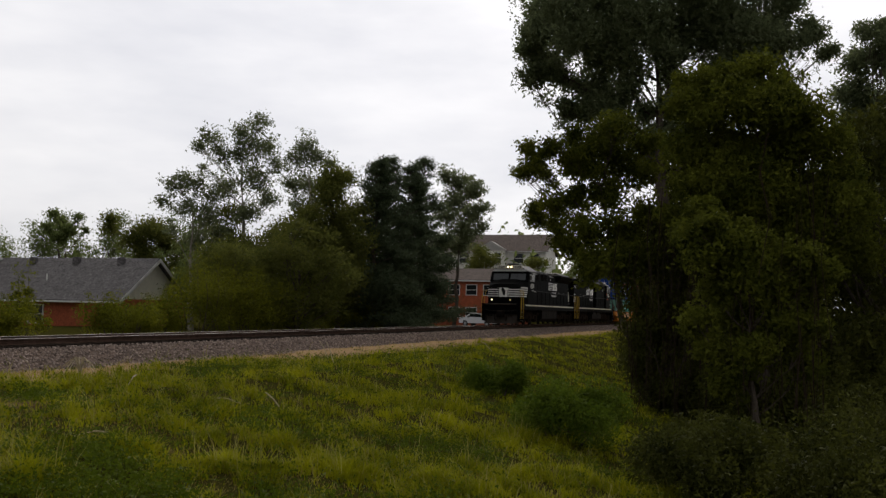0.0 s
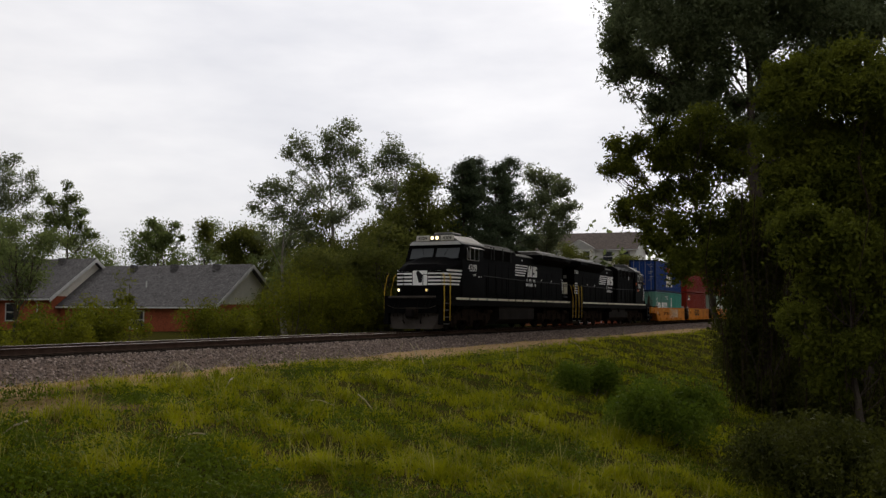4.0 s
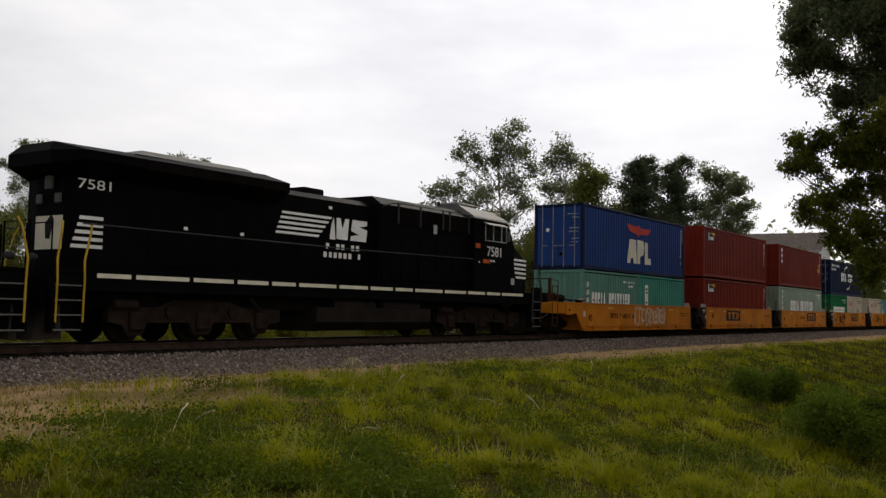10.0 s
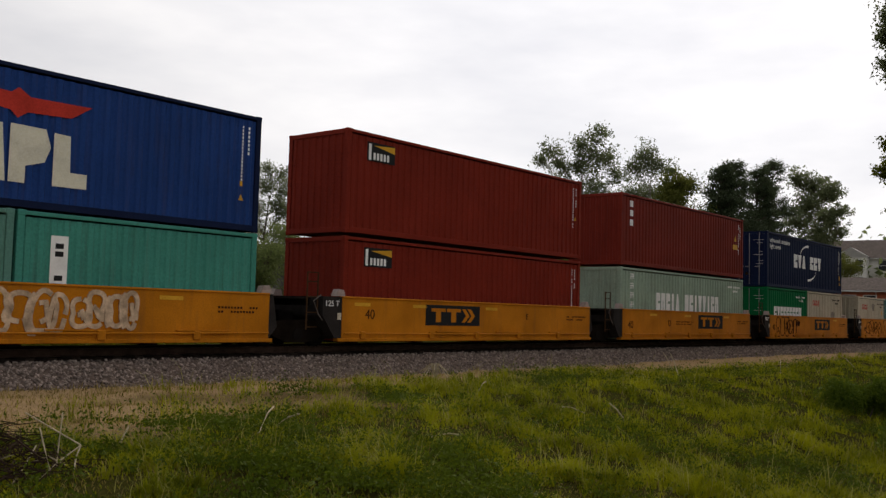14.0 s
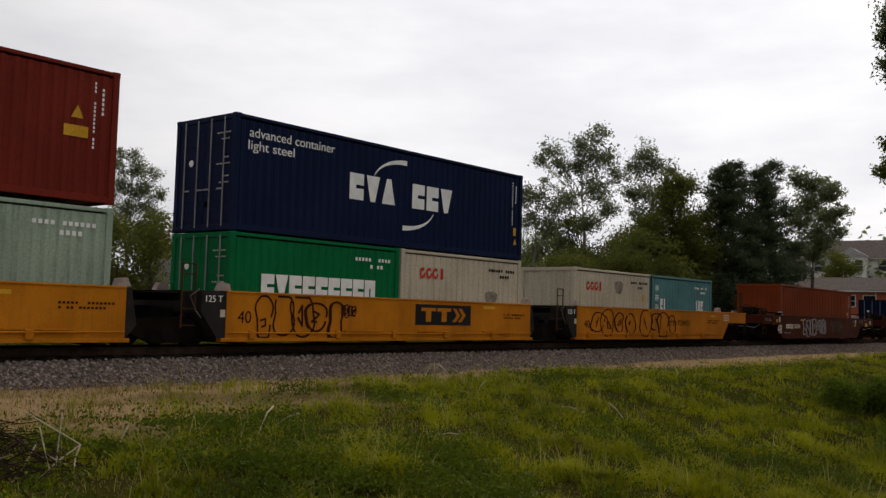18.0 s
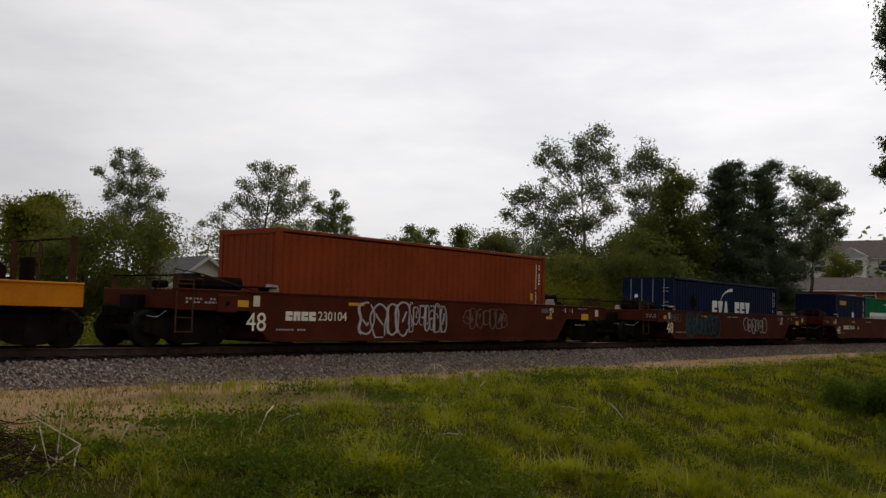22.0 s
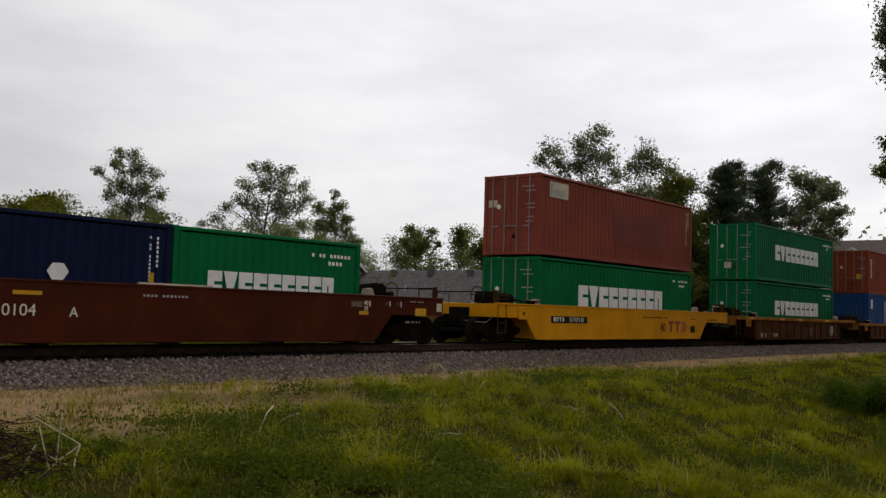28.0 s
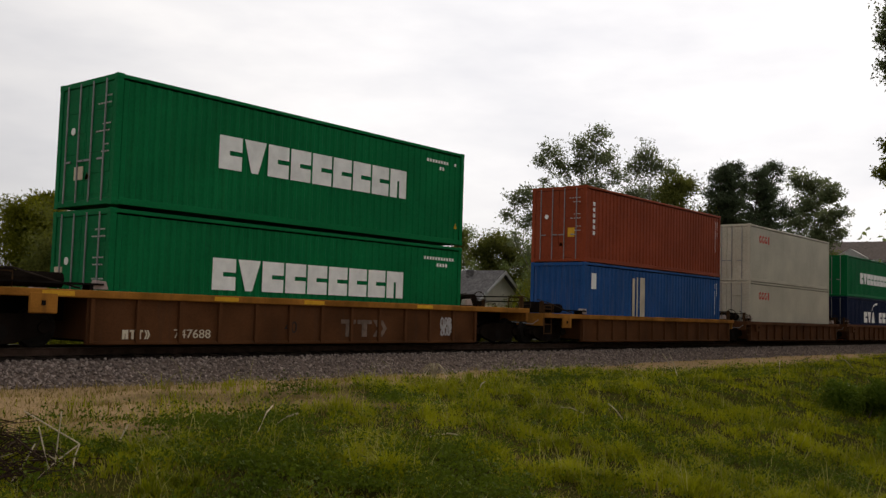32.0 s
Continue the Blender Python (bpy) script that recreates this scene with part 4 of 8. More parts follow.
tree("broadleaf_tree", "dark vine-hung tree at the edge of the cutting", 52.0, 3.4, 16.0, 9.0, 37, L_SHADED, M_BARK, 0.25, 0.1, 36000, 0.17, 120, 0.9, crown_low=0.08)
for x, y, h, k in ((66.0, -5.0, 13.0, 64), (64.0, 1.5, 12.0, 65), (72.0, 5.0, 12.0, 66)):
    tree("broadleaf_tree", "dense dark tree at the back of the hollow", x, y, h, 10.0, k, L_SHADED, M_BARK, 0.25, 0.08, 15000, 0.26, 130, 1.1, base=-4.5, crown_low=0.04)
tree("broadleaf_tree", "narrow tree draped in vines to the ground", 40.6, 4.3, 9.4, 3.2, 39, L_SHADED, M_BARK, 0.16, 0.08, 22000, 0.12, 150, 0.7, base=-3.2, crown_low=0.04)
WILLOW = "light green drooping tree before the small house"
tree("broadleaf_tree", WILLOW, 34.9, 43.2, 7.0, 4.4, 61, L_FAR, M_BARK, 0.12, 0.4, 6000, 0.105, 90, 0.6, crown_low=0.50)
tree("broadleaf_tree", WILLOW, 38.8, 44.2, 7.4, 5.2, 62, L_FAR, M_BARK, 0.12, 0.35, 8000, 0.105, 100, 0.6, crown_low=0.42)
for x, y, h, k in ((31.2, 47.6, 7.0, 71), (28.6, 50.2, 7.4, 72)):
    tree("broadleaf_tree", "dense dark green tree beside the small house", x, y, h, 5.2, k, L_MID, M_BARK, 0.16, 0.1, 9000, 0.14, 110, 0.8, crown_low=0.05)
bush("bush", "rank green brush below the small house", 34.6, 45.2, 2.6, 1.4, 1.9, 73, L_MID, 1500, 0.12)
tree("broadleaf_tree", "dense dark green tree beside the small house", 30.6, 53.6, 7.6, 7.0, 63, L_MID, M_BARK, 0.2, 0.1, 10000, 0.14, 110, 0.9, crown_low=0.06)


# ---- the train ----
# Train things are built in their own space: x back along the train, y across (negative faces the viewer), z up from the rails' zero.
TRAIN = []          # (thing, distance behind the first container's front, turn)
WHEELS = []         # (wheelset, its resting pose, radius, way it rolls)


def ride(ob, u, turn=0):
    TRAIN.append((ob, u, turn))
    ob.matrix_world = pose(TRAIN_ROWS[0][1] + u, TRACK_Y, 0, 0, 0, turn)
    return ob


def corrugated(length, height, pitch=0.278, depth=0.034):
    """A wall of trapezoid ribs in the x-z plane, its outer faces at y = 0, ribs standing upright."""
    bm = bmesh.new()
    n = max(1, round(length / pitch))
    p = length / n
    xs, ds = [], []
    for k in range(n):
        for fx, dd in ((0.0, 1), (0.13, 0), (0.50, 0), (0.63, 1)):
            xs.append((k + fx) * p)
            ds.append(dd * depth)
    xs.append(length)
    ds.append(depth)
    lo = [bm.verts.new((x, d, 0)) for x, d in zip(xs, ds)]
    hi = [bm.verts.new((x, d, height)) for x, d in zip(xs, ds)]
    for i in range(len(xs) - 1):
        bm.faces.new((lo[i], lo[i + 1], hi[i + 1], hi[i]))
    return bm


def moved(bm, m):
    bmesh.ops.transform(bm, matrix=m, verts=bm.verts[:])
    return bm


SHAPES = {}


def shape(key, make):
    if key not in SHAPES:
        bm = make()
        bm.normal_update()
        me = bpy.data.meshes.new(key[0])
        bm.to_mesh(me)
        bm.free()
        SHAPES[key] = me
    return SHAPES[key]


def shared_part(name, key, make, mat, parent, m=None, label=""):
    """A part on a mesh that alike parts share, painted by its own object's slot."""
    me = shape((name, *key), make)
    if not me.materials:
        me.materials.append(None)
    ob = new(name, me)
    ob.parent = parent
    ob.material_slots[0].link = "OBJECT"
    ob.material_slots[0].material = mat
    if m is not None:
        ob.matrix_basis = m
    if label:
        tagged(ob, label)
    return ob


def container(u, z, length, height, paint, label, doors="front", reefer=False, frame_paint=None):
    """An intermodal container: corrugated sides, posts, rails, castings, roof, and a door end with locking bars."""
    t = thing("shipping_container", label, "shipping container", group="containers on the train")
    W = 1.219
    fp = frame_paint or paint
    key = (length, round(height, 2), reefer)
    pan_l, pan_h = length - 0.30, height - 0.30
    side = (lambda: boxes((0, pan_l, 0, 0.03, 0, pan_h))) if reefer else (lambda: corrugated(pan_l, pan_h))
    shared_part("side_panel", key, side, paint, t, pose(0.15, -W + 0.012, z + 0.16))
    shared_part("side_panel", key, side, paint, t, pose(length - 0.15, W - 0.012, z + 0.16, 0, 0, 180))
    shared_part("roof_panel", key, lambda: boxes((0.12, length - 0.12, -W + 0.06, W - 0.06, height - 0.05, height - 0.02)), paint, t, pose(0, 0, z))
    shared_part("floor_panel", key, lambda: boxes((0.1, length - 0.1, -W + 0.05, W - 0.05, 0.08, 0.14)), paint, t, pose(0, 0, z))
    for s in (-1, 1):
        y0, y1 = sorted((s * W, s * (W - 0.07)))
        shared_part("bottom_rail", key + (s,), lambda: boxes((0.16, length - 0.16, y0, y1, 0.02, 0.17), bevel=0.008), fp, t, pose(0, 0, z))
        shared_part("top_rail", key + (s,), lambda: boxes((0.16, length - 0.16, y0, y1, height - 0.10, height - 0.015), bevel=0.008), fp, t, pose(0, 0, z))
        for e in (0, 1):
            x0 = 0.0 if e == 0 else length - 0.15
            shared_part("corner_post", key + (s, e), lambda: boxes((x0, x0 + 0.15, *sorted((s * W, s * (W - 0.15))), 0.1, height - 0.1), bevel=0.01), fp, t, pose(0, 0, z))
            for lev in (0.0, height - 0.118):
                xa = -0.006 if e == 0 else length - 0.172
                shared_part("corner_casting", (s, e, length, round(lev, 2)), lambda: boxes((xa, xa + 0.178, *sorted((s * (W + 0.006), s * (W - 0.156))), lev, lev + 0.118), bevel=0.012), fp, t, pose(0, 0, z))
    # the two ends
    for e in (0, 1):
        is_door = (doors == "front") == (e == 0)
        m = pose(0, 0, z) if e == 0 else pose(length, 0, z, 0, 0, 180)
        shared_part("end_header", (round(height, 2),), lambda: boxes((0.0, 0.10, -W + 0.15, W - 0.15, height - 0.14, height - 0.01), bevel=0.008), fp, t, m)
        shared_part("end_sill", (), lambda: boxes((0.0, 0.10, -W + 0.15, W - 0.15, 0.02, 0.16), bevel=0.008), fp, t, m)
        if not is_door:
            shared_part("end_panel", (round(height, 2),), lambda: moved(corrugated(2.138, height - 0.30), pose(0.02, W - 0.15, 0.16, 0, 0, -90)), paint, t, m)
            continue
        for s in (-1, 1):
            def leaf(s=s):
                bm = boxes((0.03, 0.07, *sorted((s * 0.01, s * 1.06)), 0.17, height - 0.15))
                k = 5
                for i in range(k):
                    a = 0.26 + i * (height - 0.52) / k
                    box(bm, 0.018, 0.032, *sorted((s * 0.06, s * 1.02)), a, a + (height - 0.52) / k * 0.62, bevel=0.006)
                return bm
            d = shared_part("door", (round(height, 2), s), leaf, paint, t, m)
            for yb in (0.27, 0.80):
                shared_part("locking_bar", (round(height, 2), s, yb), lambda: tube(bmesh.new(), [(-0.012, s * yb, 0.10), (-0.012, s * yb, height - 0.08)], 0.019, 6), M_GALV, d, None)
                shared_part("handle", (s, yb), lambda: boxes((-0.03, -0.005, *sorted((s * yb, s * (yb - 0.24))), 1.02, 1.06)), M_GALV, d, None)
    return ride(t, u)


M_GALV = material("galvanised_lock_bar", (0.27, 0.27, 0.27), 0.5, metal=0.4, vary=0.2)

# layout: front of container, level, length, height, paint, label, door end
H6, H8 = 2.896, 2.591
FLOOR = 0.32
CONT = {}


def stack(name, u, z, height, paint, label, length=12.19, **kw):
    CONT[name] = (container(u, z, length, height, paint, label, **kw), length, height, z)


stack("teal_a", 0.06, FLOOR, H8, P_TEAL, "weathered teal twenty-foot container with white markings", 6.06, doors="back")
stack("teal_b", 6.19, FLOOR, H8, P_TEAL2, "sea green twenty-foot container with a white vertical plate", 6.06, doors="back")
stack("blue_top", 0.06, 2.93, H6, P_BLUEBOX, "blue forty-foot container with cream markings and a red emblem", frame_paint=P_NAVY)
stack("red_low", 15.27, 0.22, H6, P_RED, "oxide red container with a small yellow and black emblem", doors="back")
stack("red_top", 15.27, 3.20, H6, P_RED, "oxide red container with a small yellow and black emblem", doors="back")
stack("sage", 30.50, 0.22, H6, P_SAGE, "sage green high container with large white markings", doors="back")
stack("red_single", 30.50, 3.19, H6, P_RED2, "dark red container with white marks down one edge", doors="back")
stack("green_20a", 45.86, FLOOR, H8, P_GREEN, "green twenty-foot container with white markings", 6.06)
stack("white_20a", 52.0, FLOOR, H8, P_WHITE, "off-white twenty-foot container with a red emblem and rust", 6.06, doors="back")
stack("navy_top", 45.86, 2.93, H6, P_NAVY, "dark navy container with white markings and arcs")
stack("white_20b", 61.5, FLOOR, H8, P_WHITE, "off-white twenty-foot container with a red emblem and rust", 6.06, doors="back")
stack("slate_20", 67.4, FLOOR, H8, P_SLATE, "slate teal twenty-foot container with white markings", 6.06, doors="back")
stack("orange", 82.25, 0.24, H6, P_ORANGE, "plain brick orange container low in its well", doors="back")
stack("navy_low", 104.4, FLOOR, H8, P_NAVY, "dark navy container with white markings low in its well")
stack("navy_20", 126.35, FLOOR, H8, P_NAVY, "dark navy twenty-foot container with yellow markings", 6.06, doors="back")
stack("green_20b", 132.45, FLOOR, H8, P_GREEN, "green twenty-foot container with white markings", 6.06, doors="back")
stack("green_low", 147.3, 0.24, H6, P_GREEN, "green high container with large white markings")
stack("dull_red", 147.3, 3.20, H6, P_DULLRED, "dull red container with a pale sign plate")
stack("green_a", 166.9, 0.24, H6, P_GREEN, "green high container with large white markings")
stack("green_b", 166.9, 3.20, H6, P_GREEN, "green high container with large white markings")
stack("blue", 186.5, 0.26, H6, P_BLUE, "mid blue container with pale scraped stripes", doors="back")
stack("rust_red", 186.5, 3.16, H6, P_RUSTRED, "rust red container with white marks down one edge")
stack("reefer_a", 202.3, 0.26, H6, P_REEFER, "smooth white refrigerated container with a red emblem", reefer=True)
stack("reefer_b", 202.3, 3.16, H6, P_REEFER, "smooth white refrigerated container with a red emblem", reefer=True)
stack("navy_last", 218.0, FLOOR, H8, P_NAVY, "dark navy container with white markings")
stack("green_last", 218.0, 2.93, H8, P_GREEN, "green container with white markings")


# ---- markings ----
def letters(text, size, depth=0.004):
    """Mesh of a text in the built-in font, standing upright and facing -y."""
    key = ("letters", text, size)
    if key not in SHAPES:
        cu = bpy.data.curves.new("letters", "FONT")
        cu.body, cu.size, cu.extrude = text, size, depth
        cu.align_x, cu.align_y = "CENTER", "CENTER"
        ob = bpy.data.objects.new("letters", cu)
        scene.collection.objects.link(ob)
        dg = bpy.context.evaluated_depsgraph_get()
        me = bpy.data.meshes.new_from_object(ob.evaluated_get(dg))
        bpy.data.objects.remove(ob)
        me.transform(pose(0, 0, 0, 90, 0, 0))
        me.materials.clear()
        me.materials.append(None)
        SHAPES[key] = me
    return SHAPES[key]


def write(parent, text, x, y, z, size, mat, side=-1, wide=1.0, name="lettering", span=0.0):
    ob = new(name, letters(text, size))
    ob.parent = parent
    ob.material_slots[0].link = "OBJECT"
    ob.material_slots[0].material = mat
    if span:
        xs = [v.co.x for v in ob.data.vertices]
        wide = span / (max(xs) - min(xs))
    ob.matrix_basis = pose(x, y, z, 0, 0, 0 if side < 0 else 180) @ Matrix.Diagonal((wide, 1, 1, 1))
    return ob


SPLIT = ("emblem", "stripe_bar", "sill_stripe", "reflective_strip", "paper_label", "owner_stencil", "scrape", "side_mark")


def plates(parent, name, polys, y, mat, side=-1, thick=0.005, label=""):
    """Painted shapes on a side: outlines in x and z, a few millimetres thick; the blocks of an emblem are parts of their own."""
    if name in SPLIT and len(polys) > 1:
        return [plates(parent, name, [p], y, mat, side, thick, label) for p in polys][0]
    bm = bmesh.new()
    lift = 0.00012 if name == "graffiti" else 0.0      # later strokes lie on earlier ones
    for k, p in enumerate(polys):
        a = [bm.verts.new((x, y, z)) for x, z in p]
        b = [bm.verts.new((x, y + side * (thick + k * lift), z)) for x, z in p]
        n = len(p)
        bm.faces.new(b)
        for i in range(n):
            bm.faces.new((a[i], a[(i + 1) % n], b[(i + 1) % n], b[i]))
    bmesh.ops.recalc_face_normals(bm, faces=bm.faces[:])
    return part(name, bm, mat, parent, label)


def rect(x0, x1, z0, z1):
    return [(x0, z0), (x1, z0), (x1, z1), (x0, z1)]


def emblem_blocks(x0, x1, z0, z1, code, gap=0.10):
    """A brand word as plain blocks: b a block with a slit, t a wedge pointing down, a a wedge pointing up, s a solid block, o two bars, p a post under a bar, k two chevrons, c an open ring, - a space."""
    out = []
    w = (x1 - x0) / len(code)
    h = z1 - z0
    for i, c in enumerate(code):
        a, b = x0 + i * w + w * gap / 2, x0 + (i + 1) * w - w * gap / 2
        if c == "s":
            out.append(rect(a, b, z0, z1))
        elif c == "b":
            out += [rect(a, b, z0, z0 + h * 0.43), rect(a, a + (b - a) * 0.45, z0 + h * 0.43, z0 + h * 0.57), rect(a, b, z0 + h * 0.57, z1)]
        elif c == "t":
            out.append([(a, z1), ((a + b) / 2 - w * 0.14, z0), ((a + b) / 2 + w * 0.14, z0), (b, z1)])
        elif c == "a":
            out.append([(a, z0), (b, z0), ((a + b) / 2 + w * 0.14, z1), ((a + b) / 2 - w * 0.14, z1)])
        elif c == "o":
            m = (a + b) / 2
            out += [rect(a, m - (b - a) * 0.07, z0, z1 - h * 0.4), rect(m + (b - a) * 0.07, b, z0, z1 - h * 0.4), rect(a, b, z1 - h * 0.4, z1)]
        elif c == "p":
            m = (a + b) / 2
            out += [rect(a, b, z1 - h * 0.24, z1), rect(m - w * 0.16, m + w * 0.16, z0, z1 - h * 0.24)]
        elif c == "c":
            cx, cz, rx, rz = (a + b) / 2, (z0 + z1) / 2, (b - a) / 2, h / 2
            for q in range(10):
                t0, t1 = 0.7 + q * 0.56, 0.7 + (q + 1) * 0.56
                out.append([(cx + rx * k * math.cos(t), cz + rz * k * math.sin(t)) for t, k in ((t0, 0.5), (t0, 1.0), (t1, 1.0), (t1, 0.5))])
        elif c == "k":
            for q in (0.0, 0.42):
                x, e = a + (b - a) * q, (b - a) * 0.26
                out.append([(x, z0), (x + e, z0), (x + (b - a) * 0.32 + e, z0 + h / 2), (x + e, z1), (x, z1), (x + (b - a) * 0.32, z0 + h / 2)])
        elif c == "i":
            out.append(rect((a + b) / 2 - w * 0.2, (a + b) / 2 + w * 0.2, z0, z1))
    return out


def unread_bars(x0, x1, z, h, n, seed=1):
    """Small writing that cannot be read, as a row of bars."""
    rng = random.Random(seed)
    out, x = [], x0
    step = (x1 - x0) / n
    for i in range(n):
        if rng.random() > 0.12:
            out.append(rect(x, x + step * 0.62, z, z + h))
        x += step
    return out


def upright_bars(x, z0, z1, w, n, seed=1):
    rng = random.Random(seed)
    step = (z1 - z0) / n
    return [rect(x, x + w, z0 + i * step, z0 + i * step + step * 0.66) for i in range(n) if rng.random() > 0.1]


def ribbon_polys(pts, w):
    out = []
    for (x0, z0), (x1, z1) in zip(pts, pts[1:]):
        dx, dz = x1 - x0, z1 - z0
        n = math.hypot(dx, dz) or 1
        px, pz = -dz / n * w / 2, dx / n * w / 2
        ex, ez = dx / n * w * 0.3, dz / n * w * 0.3
        out.append([(x0 - px - ex, z0 - pz - ez), (x1 - px + ex, z1 - pz + ez), (x1 + px + ex, z1 + pz + ez), (x0 + px - ex, z0 + pz - ez)])
    return out


def scrawl(x0, x1, z0, z1, loops, w, seed):
    """Looping spray-can strokes inside a rectangle."""
    rng = random.Random(seed)
    polys = []
    step = (x1 - x0) / loops
    for k in range(loops):
        cx, cz = x0 + (k + 0.35 + 0.3 * rng.random()) * step, z0 + (z1 - z0) * (0.42 + 0.16 * rng.random())
        rx, rz = step * (0.38 + 0.34 * rng.random()), (z1 - z0) * (0.26 + 0.24 * rng.random())
        ph, tw = rng.random() * 6.28, rng.choice((1, 2, 2, 3))
        n = 26
        pts = []
        pinch = 0.15 + 0.35 * rng.random()
        for i in range(n + 1):
            a = ph + i / n * 6.283 * 0.94
            q = 0.82 + pinch * abs(math.sin(a)) + 0.20 * math.sin(tw * a + ph)
            pts.append((cx + rx * q * math.cos(a), max(z0, min(z1, cz + rz * 1.15 * math.sin(a)))))
        left = [p for p in pts if p[0] < cx - rx * 0.45]
        if rng.random() > 0.4:
            polys += ribbon_polys([(x - w * 0.6, z - w * 0.3) for x, z in left], w * 1.5)
        polys += ribbon_polys(pts, w)
        if rng.random() > 0.35:
            polys += ribbon_polys([(cx + rx * (0.9 * rng.random() - 0.45), cz + rz * (1.2 * rng.random() - 0.6)) for _ in range(3 + int(2 * rng.random()))], w)
    return polys


# ---- running gear ----
def wheelset(parent, x, radius, way=1):
    """An axle with two flanged wheels."""
    def make():
        bm = bmesh.new()
        for s in (-1, 1):
            ys = [s * 0.68, s * 0.71, s * 0.715, s * 0.80, s * 0.815]
            lathe_y(bm, [(radius + 0.028, ys[0]), (radius + 0.028, ys[1]), (radius, ys[2]), (radius - 0.01, ys[3]), (radius - 0.07, ys[4]), (radius - 0.09, s * 0.79),
                         (radius * 0.42, s * 0.77), (radius * 0.40, s * 0.83), (0.09, s * 0.84)], 0, 0, 22)
        lathe_y(bm, [(0.085, -0.95), (0.085, 0.95)], 0, 0, 10)
        return bm
    ob = shared_part("wheelset", (radius,), make, M_WHEEL, parent)
    rest = pose(x, 0, RAIL_TOP + radius)
    ob.matrix_basis = rest
    WHEELS.append((ob, rest, radius, way))
    return ob


M_WHEEL = material("dull_wheel_steel", (0.014, 0.012, 0.010), 0.8, metal=0.0, vary=0.3, scale=4)


def freight_truck(parent, x):
    """A three-piece truck: two cast side frames, a bolster, spring nests and two wheelsets."""
    t = new("truck")
    t.parent = parent
    t.matrix_basis = pose(x, 0, 0)
    for s in (-1, 1):
        def frame_mesh(s=s):
            bm = bmesh.new()
            out = [(-1.16, 0.62), (-1.16, 0.46), (-0.95, 0.42), (-0.62, 0.30), (-0.30, 0.20), (0.30, 0.20), (0.62, 0.30), (0.95, 0.42), (1.16, 0.46), (1.16, 0.62),
                   (0.80, 0.74), (0.45, 0.80), (-0.45, 0.80), (-0.80, 0.74)]
            prism(bm, out, *sorted((s * 0.93, s * 1.08)))
            return bm
        shared_part("side_frame", (s,), frame_mesh, M_TRUCK, t)
        shared_part("spring_nest", (s,), lambda: lathe_y(bmesh.new(), [(0.16, s * 1.02), (0.17, s * 1.10)], 0, 0.42, 10), M_UNDER, t)
        for e in (-0.9, 0.9):
            shared_part("bearing_cap", (s, e), lambda: lathe_y(bmesh.new(), [(0.14, s * 1.04), (0.13, s * 1.13), (0.05, s * 1.14)], e, 0.53, 10), M_TRUCK, t)
    shared_part("bolster", (), lambda: boxes((-0.18, 0.18, -0.95, 0.95, 0.42, 0.74), bevel=0.03), M_UNDER, t)
    for e in (-0.9, 0.9):
        wheelset(t, e, 0.42)
    return t


# ---- well cars ----
def side_outline(front, back, z0, z1, lift=0.98):
    """Side view of a well side: deep over the well, cranked up over the trucks."""
    o = []
    if front > 0.8:
        o += [(-front, lift), (-1.05, lift), (-0.45, z0)]
    else:
        o += [(-front, z0)]
    if back > 0.8:
        o += [(12.62, z0), (13.25, lift), (12.19 + back, lift), (12.19 + back, z1)]
    else:
        o += [(12.19 + back, z0), (12.19 + back, z1)]
    o += [(-front, z1)]
    return o


